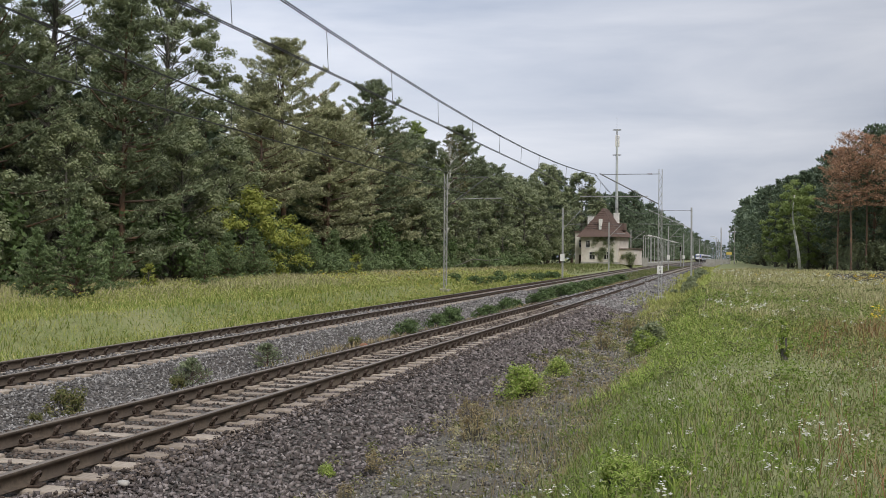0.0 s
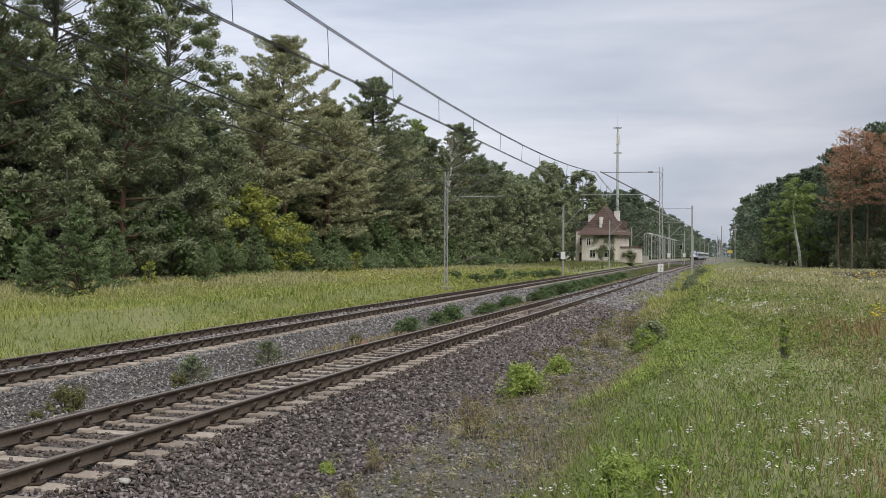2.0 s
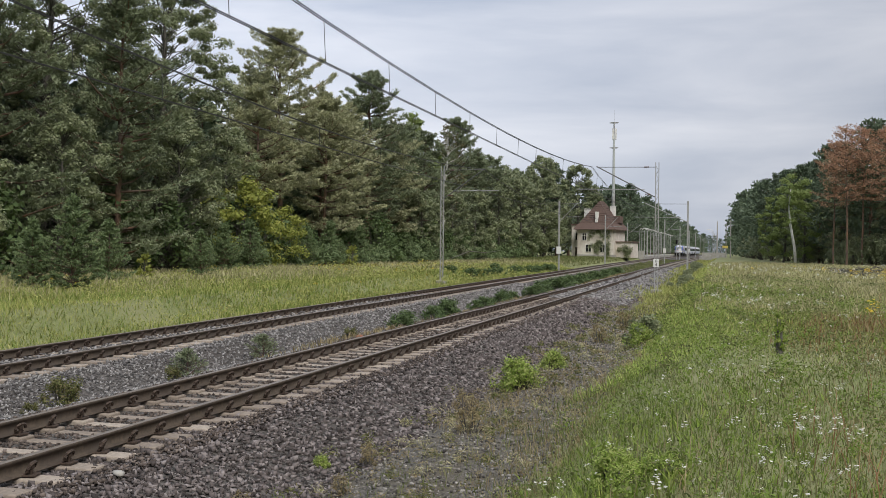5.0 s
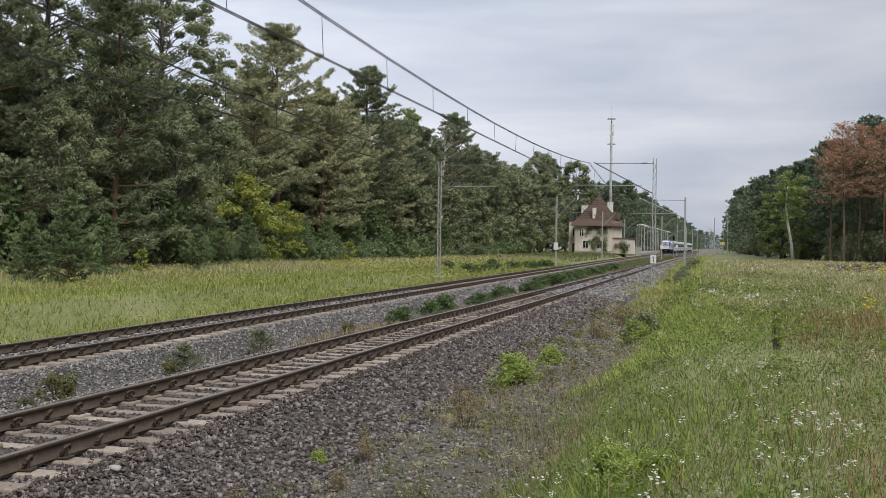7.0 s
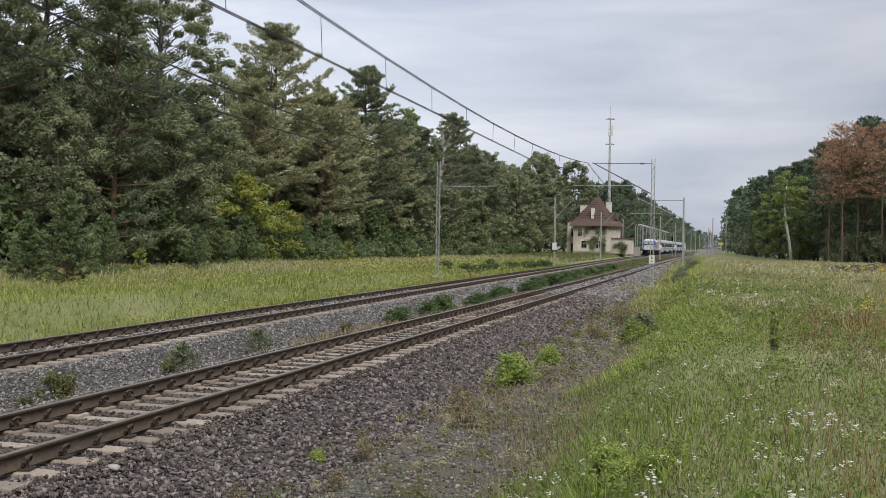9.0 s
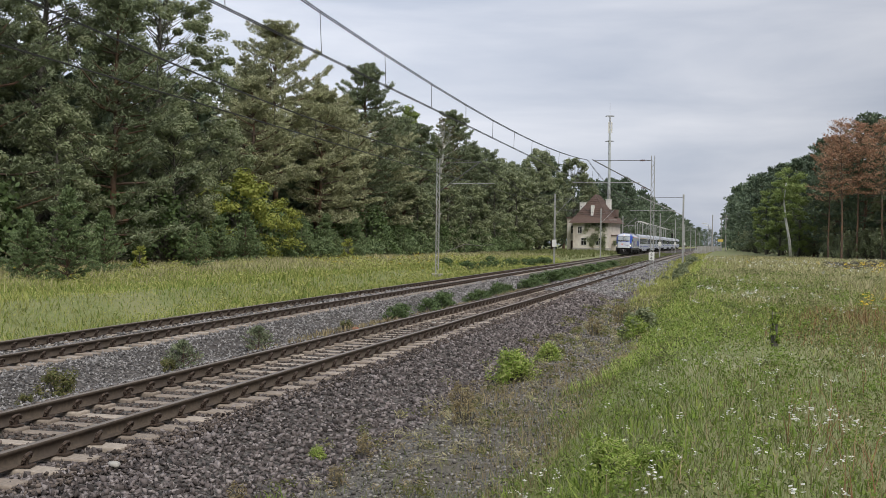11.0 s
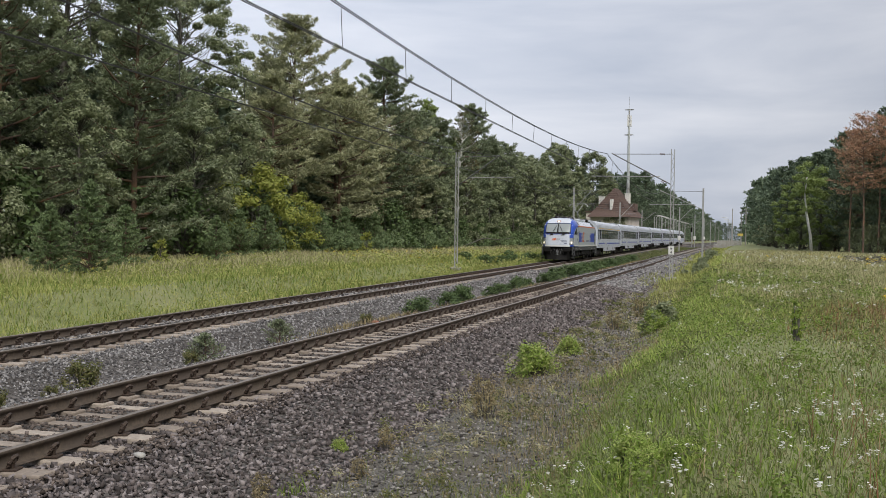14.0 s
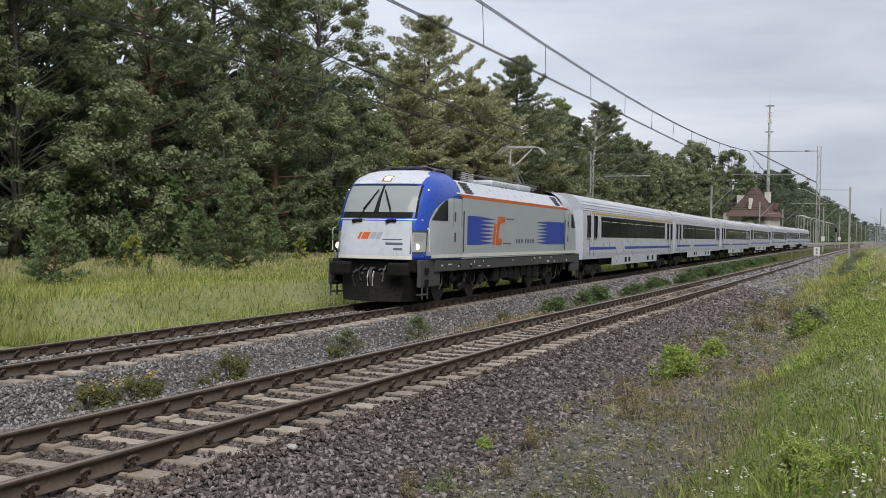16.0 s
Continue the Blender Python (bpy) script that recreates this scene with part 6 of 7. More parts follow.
signboard(-3.31, 62.32, 1.48, 0.34, 0.50, 0, 0, "white board with two black digits on the lattice mast", texts=(("6", 0.115, 0.26), ("4", -0.115, 0.26)))
signboard(float(far_x(113.6)) - 1.75, 113.4, 2.2 + 0.1, 0.5, 0.8, 0, 0, "white plate on a catenary mast")
signboard(-18.6, 240.0, float(ground_z(-18.6, 240)) + 2.2, 1.5, 0.75, 2.3, 0, "yellow board on a post by the platform", "sign_yellow")
signboard(2.9, 258.0, float(ground_z(2.9, 258)) + 2.6, 1.3, 0.6, 2.7, 0, "yellow board on a post by the platform", "sign_yellow")
for _x, _y in ((float(near_x(245)) - 2.1, 244.8), (float(near_x(300)) - 2.1, 299.8), (float(near_x(189)) - 2.1, 188.8)):
    signboard(_x, _y, float(rise(_y)) + 2.1, 0.55, 0.8, 0, 0, "white plate on a catenary mast")


def signal(x, y, label):
    z = float(ground_z(x, y))
    t = empty("signal_post", x, y, z)
    tagged(t, label, "signal")
    bm = bmesh.new()
    rod(bm, (0, 0, -0.2), (0, 0, 5.2), 0.08, seg=8)
    part("post", bm, M["steel"], t)
    bm = bmesh.new()
    box(bm, (0, -0.1, 5.0), (0.5, 0.2, 1.3), 0.08)
    part("signal_head", bm, M["black"], t, "dark signal head")


signal(float(far_x(300)) + 3.2, 300, "dark railway signal beside the farther track")


# ---- stones, grass and small plants ----
def pebble_mesh(seed):
    s = np.random.default_rng(seed)
    bm = bmesh.new()
    vs = [bm.verts.new(p) for p in ((0.6, 0, 0), (0, 0.6, 0), (-0.6, 0, 0), (0, -0.6, 0), (0.1, 0.1, 0.55), (0, 0, -0.5))]
    for i in range(4):
        bm.faces.new((vs[i], vs[(i + 1) % 4], vs[4]))
        bm.faces.new((vs[(i + 1) % 4], vs[i], vs[5]))
    for v in bm.verts:
        v.co *= s.uniform(0.42, 1.4)
        v.co.z *= 0.72
        v.co.x *= 1.2
    me = bpy.data.meshes.new("stone")
    bm.to_mesh(me)
    bm.free()
    return me


def scatter_stones(name, label, n, xa, xb, ya, yb, size, material, seed, keep=None, parts=4, lift=0.0):
    s = np.random.default_rng(seed)
    y = ya + (yb - ya) * s.random(n * 2) ** 1.9
    lo = xa(y) if callable(xa) else np.full(len(y), xa)
    hi = xb(y) if callable(xb) else np.full(len(y), xb)
    x = lo + (hi - lo) * s.random(len(y))
    ok = np.ones(len(y), bool) if keep is None else keep(x, y, s)
    x, y = x[ok][:n], y[ok][:n]
    grow = 1 + np.clip((y - 16) / 45, 0, 1.3)
    sz = s.uniform(*size, len(x)) * grow
    z = ground_z(x, y) + lift + sz * s.uniform(-0.15, 0.4, len(x))
    pl = np.stack([x, y, z, s.uniform(0, 6.28, len(x)), sz], 1)
    ob = None
    vs, fs, off = [], [], 0
    for k in range(parts):
        v, f = mesh_arrays(pebble_mesh(seed * 10 + k))
        p = pl[k::parts]
        tilt = Euler((0.4 * k, 0.3 * k, 0)).to_matrix()
        v = v @ np.array(tilt).T
        c, sn = np.cos(p[:, 3])[:, None], np.sin(p[:, 3])[:, None]
        vv = np.stack([(v[None, :, 0] * c - v[None, :, 1] * sn) * p[:, 4:5] + p[:, 0:1], (v[None, :, 0] * sn + v[None, :, 1] * c) * p[:, 4:5] + p[:, 1:2], v[None, :, 2] * p[:, 4:5] + p[:, 2:3]], -1).reshape(-1, 3)
        vs.append(vv)
        fs.append((f[None] + (np.arange(len(p)) * len(v))[:, None, None]).reshape(-1, 3) + off)
        off += len(vv)
    tagged(raw(name, np.concatenate(vs), np.concatenate(fs), material), label, "ballast", kind="stuff")


def clear_of_rails(x, y, s):
    ok = np.ones(len(x), bool)
    for c in (near_x(y), far_x(y)):
        for d in (-0.7535, 0.7535):
            ok &= np.abs(x - c - d) > 0.1
    # sleepers stay bare on top
    inside = np.abs(x - near_x(y)) < 1.08
    ph = np.abs(((y - 3.1) / 0.6) % 1.0 - 0.5)
    ok &= ~(inside & (ph > 0.31))
    return ok


scatter_stones("shoulder_ballast", "dark grey-brown crushed ballast on the track's shoulder", 31000, -6.4, -3.85, 6.0, 62, (0.035, 0.075), M["stone"], 1, clear_of_rails)
scatter_stones("track_ballast", "dark ballast between the rails of the nearer track", 11000, -8.7, -6.2, 6.0, 50, (0.03, 0.065), M["stone_brown"], 2, clear_of_rails)
scatter_stones("middle_ballast", "pale grey crushed ballast between the two tracks", 24000, lambda y: far_x(y) + 0.9, -8.6, 8.0, 70, (0.035, 0.07), M["stone_grey"], 3, clear_of_rails)
scatter_stones("verge_ballast", "grey ballast on the farther track", 5000, lambda y: far_x(y) - 1.5, lambda y: far_x(y) + 0.9, 10.0, 50, (0.05, 0.08), M["stone_grey"], 4, clear_of_rails)
scatter_stones("shoulder_ballast", "grey-brown crushed ballast farther along the track's shoulder", 9000, lambda y: near_x(y) - 1.2, lambda y: near_x(y) + 3.2, 50, 150, (0.06, 0.10), M["stone_grey"], 6, clear_of_rails)
for _k, (_a, _b) in enumerate(((1.16, 1.6), (-1.6, -1.16))):
    scatter_stones("sleeper_end_ballast", "rust-brown ballast heaped over the sleeper ends", 3200, lambda y: near_x(y) + _a, lambda y: near_x(y) + _b, 6.0, 60, (0.035, 0.07), M["stone_brown"], 7 + _k, lift=0.025)
scatter_stones("path_gravel", "small grey gravel on the shoulder path", 17000, -4.1, -1.5, 5.5, 46, (0.012, 0.06), M["pebble"], 5)


def grass_patch(name, label, n, xa, xb, ya, yb, height, material, seed, bias=1.6, keep=None, width=0.006, category="grass", single=False):
    """Bent blades, wider and fewer far away."""
    s = np.random.default_rng(seed)
    y = ya + (yb - ya) * s.random(n) ** bias
    lo = xa(y) if callable(xa) else np.full(n, xa)
    hi = xb(y) if callable(xb) else np.full(n, xb)
    x = lo + (hi - lo) * s.random(n)
    if xa is edge_r:
        x = x - np.abs(s.normal(size=n)) * 0.4 * (s.random(n) < 0.3)
    if keep is not None:
        ok = s.random(n) < keep(x, y)
        x, y = x[ok], y[ok]
    n = len(x)
    d = np.hypot(x, y)
    z = ground_z(x, y)
    h = s.uniform(*height, n) * (0.75 + 0.35 * wave(x * 2.3, y * 1.9))
    h = np.clip(h, 0.05, None)
    w = width * (1 + np.clip((d - 9) / 14, 0, 9)) * s.uniform(0.7, 1.4, n)
    a = s.uniform(0, 6.283, n)
    bend = h * s.uniform(0.15, 1.1, n)
    dx, dy = np.cos(a) * bend, np.sin(a) * bend
    sx, sy = -np.sin(a) * w, np.cos(a) * w
    p = np.stack([x, y, z - 0.03], 1)
    m = p + np.stack([dx * 0.3, dy * 0.3, h * 0.6], 1)
    t = p + np.stack([dx, dy, h], 1)
    side = np.stack([sx, sy, np.zeros(n)], 1)
    if single:
        i = np.arange(n)[:, None] * 3
        tagged(raw(name, np.stack([p - side, p + side, t], 1).reshape(-1, 3), np.concatenate([i, i + 1, i + 2], 1), material), label, category, kind="stuff")
        return
    v = np.stack([p - side, p + side, m + side * 0.7, m - side * 0.7, t], 1).reshape(-1, 3)
    i = np.arange(n)[:, None] * 5
    f = np.concatenate([np.concatenate([i, i + 1, i + 2], 1), np.concatenate([i, i + 2, i + 3], 1), np.concatenate([i + 3, i + 2, i + 4], 1)])
    tagged(raw(name, v, f, material), label, category, kind="stuff")


def edge_r(y):
    return near_x(y) + 7.27 - 1.7 + 0.3 * np.sin(y * 0.7) + 0.25 * np.sin(y * 1.9) + 0.15 * np.sin(y * 5.3)


green_side = lambda x, y: np.clip(1.1 - (x + 1.5) / 4.5 + 0.35 * wave(x * 1.7, y * 1.1), 0.08, 1)
dry_side = lambda x, y: np.clip(0.12 + (x - 0.3) / 4.0 + 0.5 * wave(x * 1.3 + 4, y * 0.9), 0.0, 1)
grass_patch("meadow_grass", "fresh green grass of the field beside the line", 80000, edge_r, 6.5, 4.5, 42, (0.05, 0.17), M["grass_green"], 11, 1.9, green_side, 0.0042)
grass_patch("meadow_grass", "mixed green grass of the field beside the line", 90000, edge_r, 8.5, 4.5, 46, (0.05, 0.19), M["grass"], 12, 1.8, None, 0.0042)
grass_patch("dry_grass", "dry brownish stalks in the field", 36000, -0.8, 8.5, 4.5, 40, (0.08, 0.28), M["grass_dry"], 13, 1.7, dry_side, 0.0035)
grass_patch("far_grass", "green grass farther off in the field", 84000, edge_r, lambda y: 4 + y * 0.17, 16, 150, (0.10, 0.26), M["grass_meadow"], 14, 1.3, lambda x, y: np.clip((y - 15) / 30, 0, 1), single=True)
grass_patch("far_grass", "fresh green grass farther off in the field", 50000, edge_r, lambda y: 2 + y * 0.06, 14, 150, (0.10, 0.26), M["grass_meadow"], 15, 1.3, lambda x, y: np.clip((y - 13) / 25, 0, 1), single=True)
grass_patch("far_grass", "bright yellow-green grass along the edge of the gravel", 20000, lambda y: edge_r(y) + 0.1, lambda y: edge_r(y) + 1.6 + 0.02 * y, 16, 130, (0.12, 0.3), M["spike"], 132, 1.4, lambda x, y: np.clip(0.55 + 0.5 * wave(x * 1.6, y * 0.7), 0, 1), single=True)
grass_patch("far_dry_grass", "dry tan grass near the far forest", 52000, -0.5, lambda y: 4 + y * 0.17, 30, 150, (0.2, 0.5), M["grass_pale"], 16, 1.1, lambda x, y: np.clip(0.35 + dry_side(x, y), 0, 1), single=True)
left_lim = lambda y: far_x(y) - 1.75 - 0.2 * np.sin(y * 0.5)
grass_patch("verge_grass", "yellow-green meadow grass beside the farther track", 150000, -35, left_lim, 14, 130, (0.12, 0.38), M["grass_meadow"], 17, 1.6, single=True)
grass_patch("verge_grass", "fresh green meadow grass beside the farther track", 60000, -27, left_lim, 14, 120, (0.12, 0.4), M["grass_green"], 18, 1.6, lambda x, y: np.clip(0.6 + 0.4 * wave(x, y), 0, 1), single=True)
grass_patch("verge_dry_grass", "tall dry grass in front of the forest", 64000, -35, -19, 18, 140, (0.25, 0.7), M["grass_pale"], 19, 1.5, lambda x, y: np.clip(0.3 + (-x - 21) / 12 + 0.4 * wave(x, y), 0, 1), single=True)
grass_patch("station_grass", "green grass round the station", 14000, -32, lambda y: far_x(y) - 3, 130, 245, (0.3, 0.6), M["grass"], 20, 1.0, single=True)
grass_patch("path_tufts", "thin dry tufts on the gravel shoulder", 30000, -4.3, -1.3, 5.5, 60, (0.04, 0.24), M["grass_dry"], 21, 1.7, lambda x, y: np.clip(0.9 * wave(x * 3, y * 1.4) - 0.02 + (x + 3.6) * 0.28, 0, 1), 0.003)
grass_patch("path_tufts", "green tufts on the gravel shoulder", 26000, -3.9, -1.2, 5.5, 60, (0.03, 0.2), M["grass"], 22, 1.5, lambda x, y: np.clip(0.9 * wave(x * 2 + 3, y * 1.2 + 2) - 0.2 + (x + 3.2) * 0.4, 0, 1), 0.004)
grass_patch("bank_weeds", "tangled green weeds on the bank by the lattice mast", 12000, -3.4, -1.2, 38, 130, (0.2, 0.55), M["grass_meadow"], 23, 1.0, lambda x, y: np.clip(0.6 + 0.6 * wave(x * 2, y), 0, 1), single=True)
grass_patch("middle_tufts", "dry grass between the tracks", 7000, -9.6, -8.7, 20, 110, (0.06, 0.25), M["grass_dry"], 24, 1.2, lambda x, y: np.clip(0.5 + 0.7 * wave(x, y * 0.8), 0, 1))


grass_patch("herb_clump", "yellow-green upright herb with pale spikes", 1500, -1.0, -0.1, 6.9, 8.1, (0.10, 0.22), M["herb"], 25, 1.0, lambda x, y: np.exp(-((x + 0.55) / 0.3) ** 2 - ((y - 7.55) / 0.4) ** 2), 0.007, "herb")
grass_patch("red_stalks", "reddish dry sorrel stalks in the field", 2600, 0.6, 6.5, 5, 40, (0.3, 0.6), M["sorrel"], 26, 1.6, lambda x, y: np.clip(1.6 * wave(x * 1.4 + 2, y * 0.8) - 0.35, 0, 1), 0.004)
brown_patch = lambda x, y: np.clip(0.75 - ((x - 3.2) / 2.6) ** 2 - ((y - 21) / 8.5) ** 2 + 0.5 * wave(x * 2.1, y * 1.2), 0, 1)
grass_patch("seed_heads", "brown dry seed heads in a patch of the field", 9000, 0.8, 6.5, 12, 32, (0.18, 0.42), M["sorrel"], 30, 1.3, brown_patch, 0.0035)
grass_patch("seed_heads", "tan dry stalks in a patch of the field", 9000, 0.8, 6.5, 12, 32, (0.18, 0.40), M["grass_dry"], 130, 1.3, brown_patch, 0.003)
grass_patch("low_herbs", "low broad-leaved green herbs in the field", 16000, edge_r, 6.5, 4.6, 26, (0.05, 0.14), M["herb"], 27, 1.8, lambda x, y: np.clip(0.2 + wave(x * 2.2 + 1, y * 1.7), 0, 1), 0.014)


grass_patch("line_grass", "thin grass between the tracks towards the station", 16000, lambda y: far_x(y) + 1.9, lambda y: near_x(y) - 1.9, 95, 270, (0.1, 0.4), M["grass"], 28, 1.0, lambda x, y: np.clip(0.65 + 0.7 * wave(x * 1.5, y * 0.5), 0, 1), single=True)
grass_patch("line_grass", "rank grass beside the nearer track towards the station", 14000, lambda y: near_x(y) + 2.2, lambda y: near_x(y) + 6.2, 55, 262, (0.2, 0.55), M["grass_meadow"], 29, 1.0, lambda x, y: np.clip(0.6 + 0.7 * wave(x * 1.5, y * 0.5), 0, 1), single=True)


def flowers(name, label, n, xa, xb, ya, yb, height, material, seed, head=(0.02, 0.05), keep=None):
    """Flower heads as small domes of petals on thin stems."""
    s = np.random.default_rng(seed)
    y = ya + (yb - ya) * s.random(n) ** 1.5
    hi = xb(y) if callable(xb) else np.full(n, xb)
    x = xa + (hi - xa) * s.random(n)
    if keep is not None:
        ok = s.random(n) < keep(x, y)
        x, y = x[ok], y[ok]
    h = s.uniform(*height, len(x))
    c = np.stack([x, y, ground_z(x, y) + h], 1)
    r = s.uniform(*head, len(x)) * (1 + np.clip((np.hypot(x, y) - 12) / 40, 0, 2.5))
    k = 9
    cc = np.repeat(c, k, 0)
    rr = np.repeat(r, k)[:, None] * np.array([[1, 1, 0.75]])
    o = s.normal(size=cc.shape) * 0.6
    p = cc + o * rr
    q = 0.42 * rr[:, :1]
    a = s.uniform(0, 6.283, len(p))[:, None]
    ux = np.concatenate([np.cos(a), np.sin(a), 0.3 * np.sin(3 * a)], 1) * q
    uy = np.concatenate([-np.sin(a), np.cos(a), 0.3 * np.cos(2 * a)], 1) * q
    v = np.stack([p - ux, p - uy, p + ux, p + uy], 1).reshape(-1, 3)
    i = np.arange(len(p))[:, None] * 4
    tagged(raw(name, v, np.concatenate([i, i + 1, i + 2, i + 3], 1), material), label, "wildflowers", kind="stuff")


flowers("white_flowers", "small white daisies in the field", 900, -0.9, 6.0, 5.2, 30, (0.2, 0.42), M["white_flower"], 36, (0.008, 0.018), lambda x, y: np.clip(0.3 + wave(x * 1.5, y * 1.3), 0, 1))
flowers("white_flowers", "white umbel wildflowers in the field", 260, -0.9, 5.0, 5.2, 26, (0.28, 0.42), M["white_flower"], 31, (0.016, 0.034), lambda x, y: np.clip(0.3 + 1.2 * wave(x * 2.5, y * 2.2), 0, 1))
flowers("white_flowers", "white wildflowers farther off in the field", 650, -0.4, lambda y: 2 + 0.15 * y, 26, 120, (0.4, 0.6), M["white_flower"], 32, (0.02, 0.05), lambda x, y: np.clip(0.25 + wave(x * 1.2, y * 0.6), 0, 1))
flowers("yellow_flowers", "yellow goldenrod in the field", 1100, 3.0, lambda y: 3 + 0.15 * y, 18, 90, (0.4, 0.6), M["yellow_flower"], 33, (0.03, 0.07), lambda x, y: np.clip(1.4 * wave(x * 0.9 + 1, y * 0.5) - 0.1, 0, 1))
flowers("yellow_flowers", "small yellow flowers in the meadow", 420, -26, -16.5, 20, 90, (0.4, 0.8), M["yellow_flower"], 34, (0.02, 0.045), lambda x, y: np.clip(0.2 + wave(x * 1.1, y * 0.7), 0, 1))


def small_plants():
    s = np.random.default_rng(77)
    # seedlings in the ballast
    p1 = young_pine(61, 0.55, 0.42, 900, "small pine seedling growing in the ballast", "needle", (0.09, 0.022))
    plant_at(p1, [(-9.87, 21.2, 0, 1.0), (-9.44, 17.0, 50, 0.95)])
    weed = bush(62, 0.5, 0.36, 1300, "weed", "leafy olive-green weed in the ballast", name="weed", leafsize=(0.06, 0.022), clumps=30)
    plant_at(weed, [(-9.45, 13.3, 0, 1.0), (-9.6, 16.7, 90, 0.6), (-9.35, 25.5, 30, 0.7), (-9.4, 10.1, 60, 0.85), (-9.5, 10.5, 0, 0.7), (-9.35, 10.9, 30, 0.8), (-9.45, 11.35, 0, 0.65), (-9.2, 12.2, 20, 0.4)])
    # low dark shrubs along the middle of the line
    low = bush(63, 0.75, 0.8, 900, "leaf_dark", "low dark green shrub between the tracks", leafsize=(0.15, 0.07))
    pl = [(-9.3 - 0.012 * (y - 28) + s.uniform(-0.4, 0.4), y, s.uniform(0, 360), s.uniform(0.45, 0.9) * (1.0 if y < 60 else 1.25)) for y in np.arange(29, 118, 2.0)]
    plant_at(low, pl)
    plant_at(bush(64, 0.8, 0.9, 800, "leaf_dark", "low dark green shrub beside the farther track", leafsize=(0.17, 0.08)), [(-18.2 + s.uniform(-0.6, 0.6), y, s.uniform(0, 360), s.uniform(0.6, 1.1)) for y in np.arange(72, 118, 3.2)])
    bright = bush(65, 0.58, 0.5, 2600, "spike", "bright yellow-green leafy herb on the gravel shoulder", name="herb", leafsize=(0.085, 0.024), clumps=60)
    plant_at(bright, [(-3.44, 18.2, 0, 1.0), (-3.3, 21.6, 90, 0.7), (-0.7, 7.7, 40, 0.5), (-1.7, 25.0, 0, 0.9)])
    dark = bush(66, 0.6, 0.55, 1300, "leaf", "dark green shrub at the edge of the field", leafsize=(0.12, 0.06))
    plant_at(dark, [(-1.55, 25.2, 0, 1.0)])
    sap = bush(67, 1.0, 0.2, 420, "herb", "slender green sapling in the field", leafsize=(0.11, 0.06), name="sapling")
    plant_at(sap, [(1.04, 16.9, 0, 0.62), (-21.5, 26.0, 0, 0.8)])
    dryw = bush(68, 0.4, 0.3, 420, "grass_dry", "dry brownish weed on the gravel shoulder", name="weed", leafsize=(0.08, 0.015), clumps=16)
    plant_at(dryw, [(-3.6, 15.0, 0, 1.0), (-3.9, 11.4, 60, 0.7), (-3.2, 13.6, 100, 0.9), (-3.0, 28.0, 0, 1.2), (-2.7, 33.0, 0, 1.4), (-3.7, 9.9, 30, 0.55), (-4.42, 9.05, 10, 0.5), (-4.25, 8.7, 80, 0.5)])
    tall = bush(69, 1.3, 1.0, 1100, "leaf", "rank green weeds by the line", name="weed", leafsize=(0.2, 0.09))
    plant_at(tall, [(-2.4 + s.uniform(-0.5, 0.9), y, s.uniform(0, 360), s.uniform(0.3, 0.55) if y < 100 else s.uniform(0.5, 0.9)) for y in np.arange(66, 170, 5.0)])
    # yellow ragwort in the ballast
    flowers("yellow_flowers", "orange-yellow ragwort among the ballast weeds", 26, -9.55, -9.25, 10.0, 11.5, (0.28, 0.42), M["yellow_flower"], 35, (0.02, 0.035))
    # white litter stone and a stone on the sleepers
    for x, y, r in ((-5.66, 8.85, 0.066), (-7.35, 27.1, 0.06)):
        bm = bmesh.new()
        ball(bm, (0, 0, 0), r, (1.25, 0.75, 0.45), 2)
        for v in bm.verts:
            v.co *= 1 + 0.45 * noise.noise(v.co * 16)
        ob = part("white_stone", bm, M["concrete"], None, "", True)
        ob.matrix_world = pose(x, y, (float(ground_z(x, y)) + 0.06) if y < 20 else -0.14, 0, 0, -20)
        tagged(ob, "white lump of stone lying on the ballast", "stone")
    bm = bmesh.new()
    ball(bm, (0, 0, 0), 0.1, (1.2, 0.9, 0.7), 2)
    for v in bm.verts:
        v.co *= 1 + 0.2 * noise.noise(v.co * 11)
    ob = part("brick_lump", bm, M["brick"], None, "", True)
    ob.matrix_world = pose(-8.75, 24.6, float(ground_z(-8.75, 24.6)) + 0.05)
    tagged(ob, "reddish brick lump beside the rail", "stone")
    # heap of cut branches near the forest
    s2 = np.random.default_rng(8)
    segs = []
    for k in range(160):
        x, y = s2.uniform(9.5, 15.0), s2.uniform(80, 92)
        z = float(ground_z(x, y)) + s2.uniform(0.0, 0.5)
        a = s2.uniform(0, 6.28)
        l = s2.uniform(0.5, 1.6)
        segs.append(((x, y, z), (x + l * math.cos(a), y + l * math.sin(a), z + s2.uniform(-0.1, 0.5)), 0.032, 0.012))
    tagged(raw("brushwood_heap", *limb_arrays(segs, 4), M["bark_grey"]), "heap of pale grey cut brushwood in the field", "brushwood", kind="stuff")


small_plants()


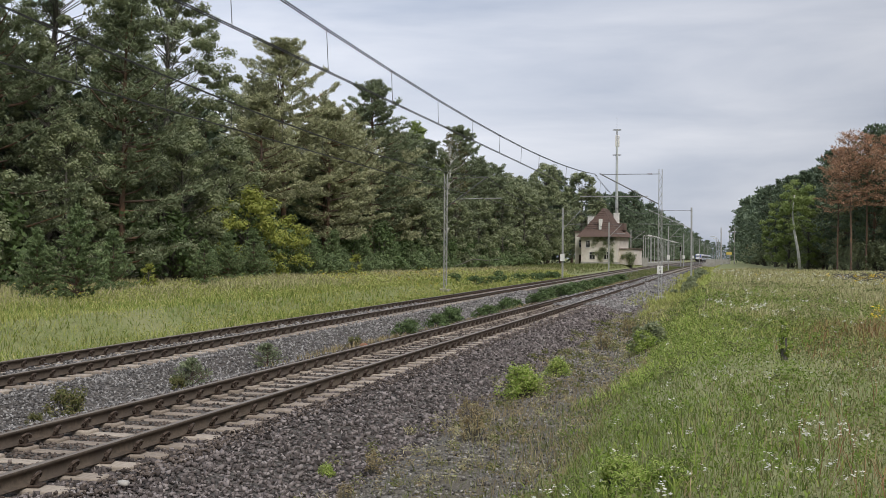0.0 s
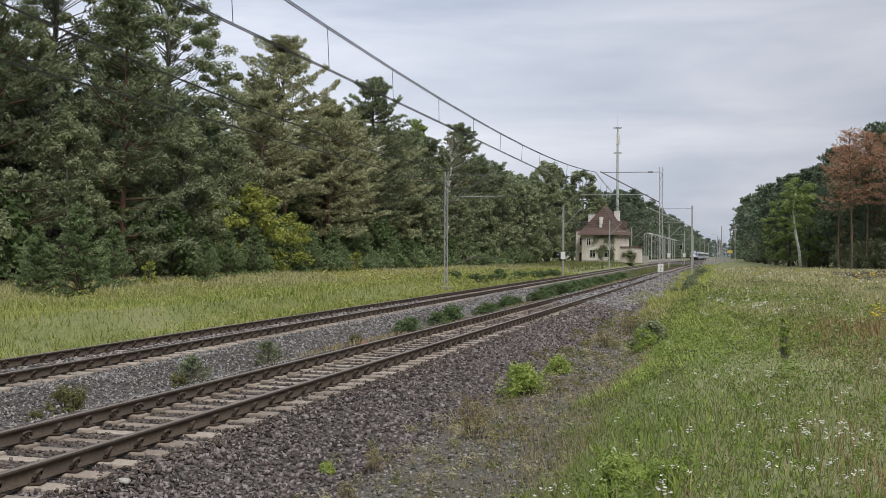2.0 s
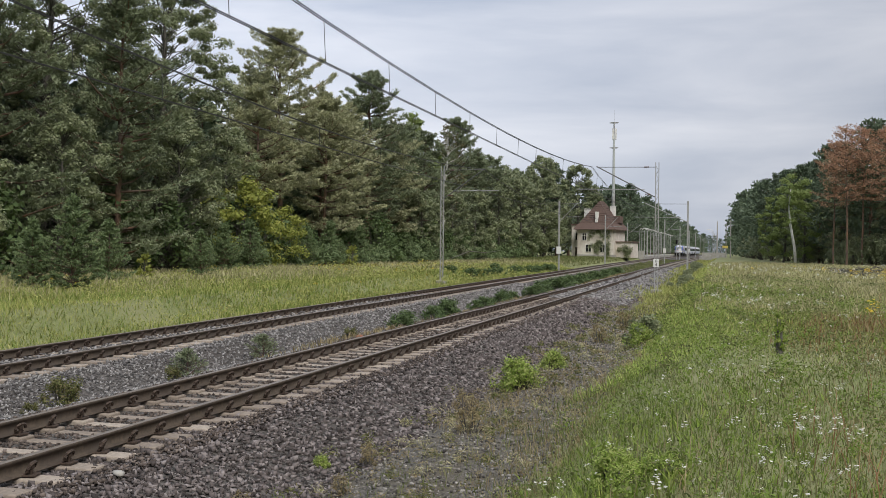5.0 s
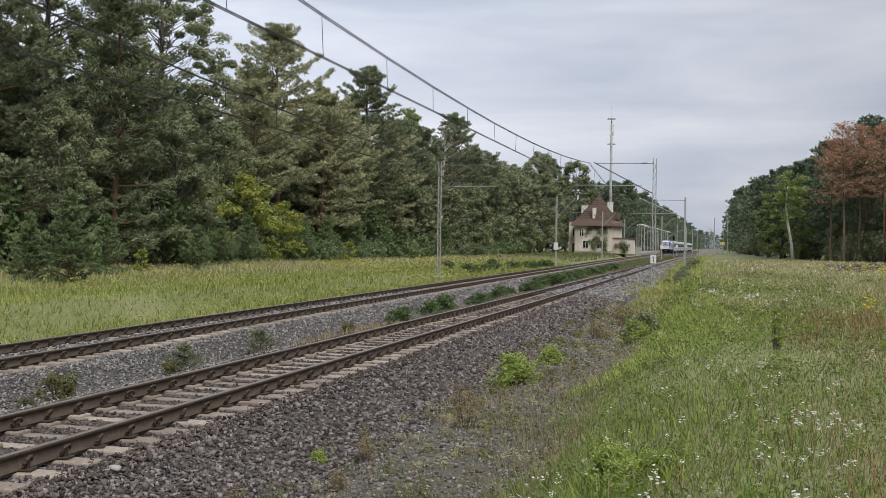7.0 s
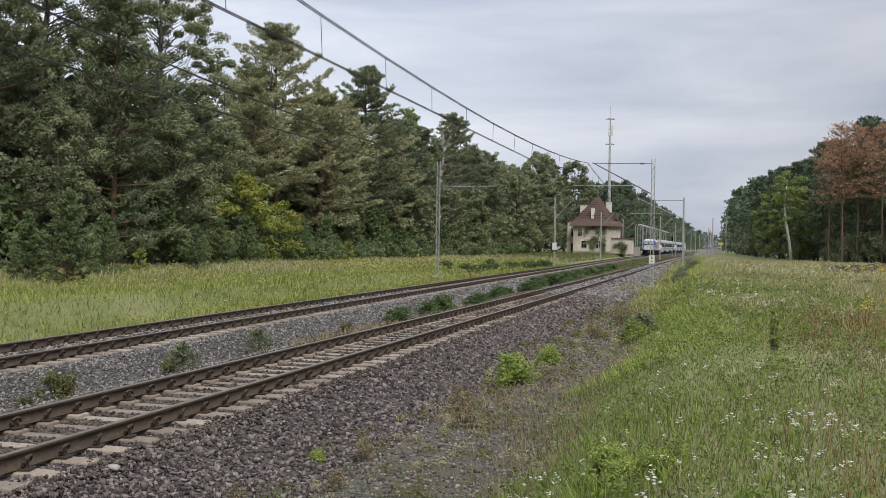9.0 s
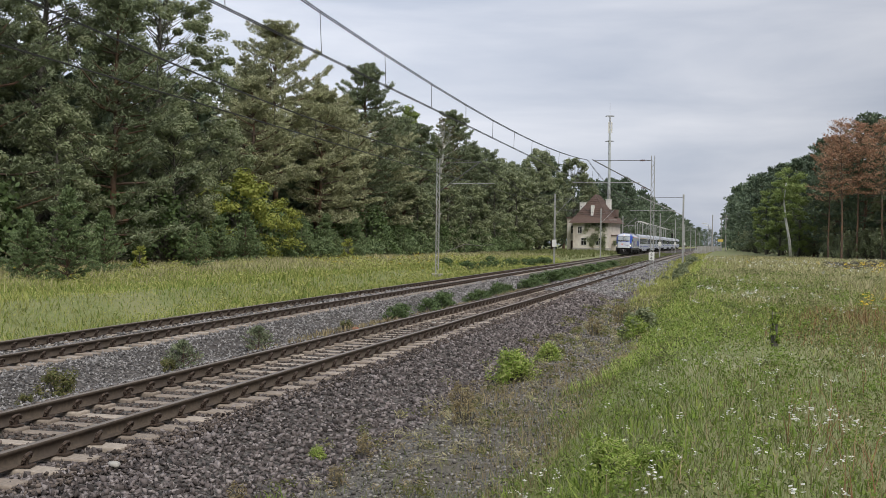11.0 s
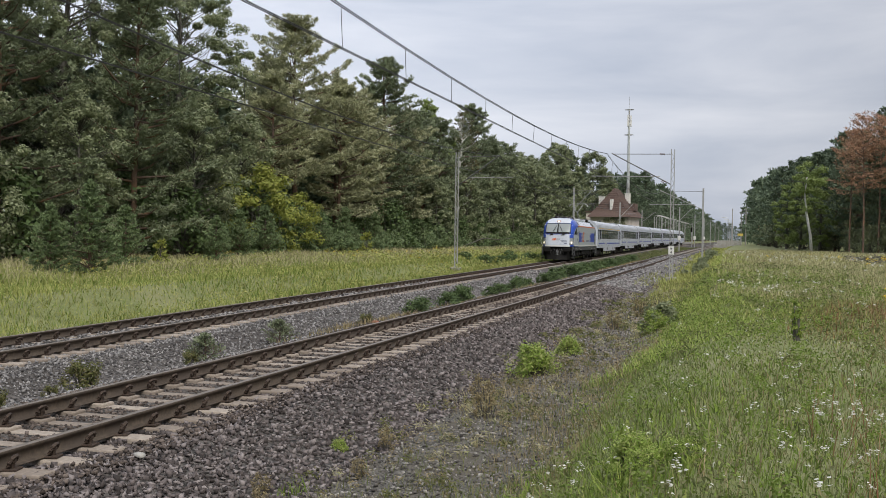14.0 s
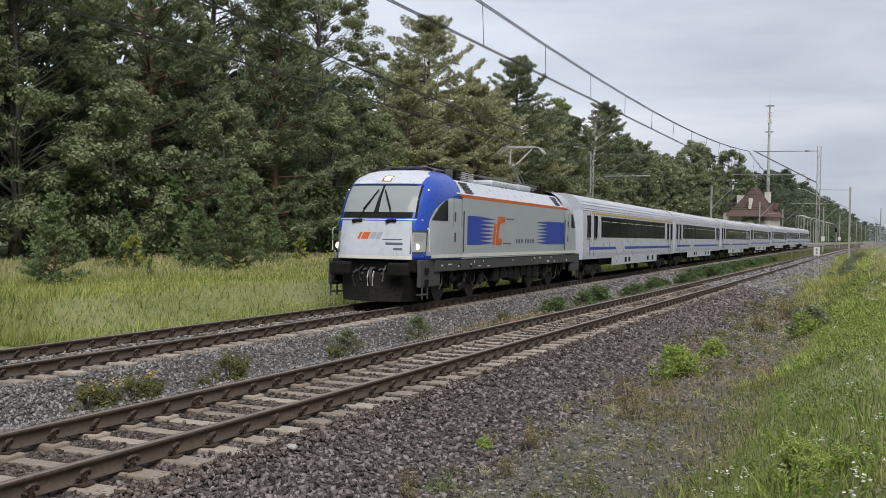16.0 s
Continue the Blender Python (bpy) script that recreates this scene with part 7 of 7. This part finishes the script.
def leafy_cover(name, label, n, clumps, xa, xb, ya, yb, leaf, spread_r, material, seed, bias=1.8, lift=0.1):
    """Small leaves in low tufts that mottle the sward."""
    s = np.random.default_rng(seed)
    y = ya + (yb - ya) * s.random(clumps) ** bias
    lo = xa(y) if callable(xa) else np.full(clumps, xa)
    hi = xb(y) if callable(xb) else np.full(clumps, xb)
    x = lo + (hi - lo) * s.random(clumps)
    grow = 1 + np.clip((y - 8) / 40, 0, 2.5)
    r = s.uniform(*spread_r, clumps) * grow
    c = np.stack([x, y, ground_z(x, y) + lift * s.uniform(0.5, 1.3, clumps)], 1)
    v, f = blades(n, c, np.stack([r, r, 0.35 * r + 0.04], 1), leaf, s)
    # leaves grow broader where the tufts stand farther apart
    mid = v.reshape(-1, 4, 3).mean(1, keepdims=True)
    k = 1 + np.clip((mid[:, :, 1:2] - 8) / 22, 0, 4)
    v = (mid + (v.reshape(-1, 4, 3) - mid) * k).reshape(-1, 3)
    tagged(raw(name, v, f, material), label, "herbs", kind="stuff")


leafy_cover("clover", "low fresh green clover and herbs in the field", 42000, 900, edge_r, 5.5, 4.8, 60, (0.035, 0.018), (0.10, 0.34), M["grass_green"], 81)
leafy_cover("clover", "dull green low herbs in the field", 30000, 700, edge_r, 8.0, 4.8, 70, (0.04, 0.018), (0.10, 0.30), M["grass"], 82)
leafy_cover("path_herbs", "olive and yellowish low weeds along the gravel shoulder", 10000, 190, lambda y: -4.5 + 0.25 * np.sin(y * 0.9), -2.3, 5.4, 48, (0.05, 0.014), (0.06, 0.2), M["weed"], 85, 1.6, 0.07)
leafy_cover("path_herbs", "straw-coloured dead stems along the gravel shoulder", 5500, 110, -4.4, -1.6, 5.4, 48, (0.07, 0.008), (0.06, 0.2), M["grass_pale"], 86, 1.6, 0.08)
leafy_cover("moss_tufts", "dry mossy tufts on the gravel shoulder", 12000, 420, -4.2, -1.3, 5.4, 45, (0.03, 0.012), (0.05, 0.16), M["grass_dry"], 83, 1.7, 0.03)
leafy_cover("verge_herbs", "dull green low herbs in the meadow by the farther track", 16000, 500, -30, left_lim, 15, 100, (0.05, 0.022), (0.2, 0.5), M["grass_meadow"], 84, 1.5, 0.25)
spikes = bush(70, 0.36, 0.34, 2600, "spike", "yellow-green herb with pale upright spikes", name="herb", leafsize=(0.06, 0.016), clumps=60)
grass_patch("grass_tuft", "tuft of long fresh grass in the ballast", 420, -4.4, -3.85, 8.85, 9.45, (0.14, 0.3), M["grass_green"], 131, 1.0, lambda x, y: np.exp(-((x + 4.12) / 0.1) ** 2 - ((y - 9.12) / 0.14) ** 2), 0.005, "grass")
plant_at(spikes, [(-4.45, 11.2, 10, 0.36), (-0.60, 7.5, 0, 0.55), (-0.36, 7.65, 90, 0.5), (-0.75, 7.9, 40, 0.4)])
for _i, (_x, _y, _r) in enumerate(((-1.2, 7.2, 0.2), (-1.35, 6.3, 0.25), (0.5, 8.8, 0.25), (0.9, 11.0, 0.4), (0.95, 8.4, 0.2), (1.5, 7.9, 0.3), (0.55, 7.0, 0.25), (2.4, 9.6, 0.4), (0.2, 13.0, 0.5), (2.0, 14.0, 0.6))):
    flowers("white_flowers", "cluster of white umbel wildflowers in the grass", 16, _x - _r, _x + _r, _y - _r, _y + _r, (0.2, 0.34), M["white_flower"], 90 + _i, (0.012, 0.03))
flowers("yellow_flowers", "yellow goldenrod patch in the field", 150, 4.2, 6.4, 21.0, 25.0, (0.35, 0.55), M["yellow_flower"], 101, (0.025, 0.05))


def nose_y(t):
    """Where the front of the train stands along the line at t seconds."""
    return float(np.interp(t, NOSE_T, NOSE_Y))


NOSE_T = [0, 11.5, 14.5, 16]
NOSE_Y = [537, 170.5, 74.0, 24.75]


def motions():
    """The train runs along the farther track towards the camera."""
    times = [k * 0.5 for k in range(33)]
    back = 0.0
    for ob, length, wheelbase in TRAIN:
        rows = []
        for t in times:
            y = nose_y(t) + back + length / 2
            ya, yb = y - wheelbase / 2, y + wheelbase / 2
            xa, xb = float(far_x(ya)), float(far_x(yb))
            rows.append((t, pose((xa + xb) / 2, y, float(rise(y)), 0, 0, math.degrees(math.atan2(-(yb - ya), xa - xb)))))
        walk(ob, rows)
        back += length


motions()
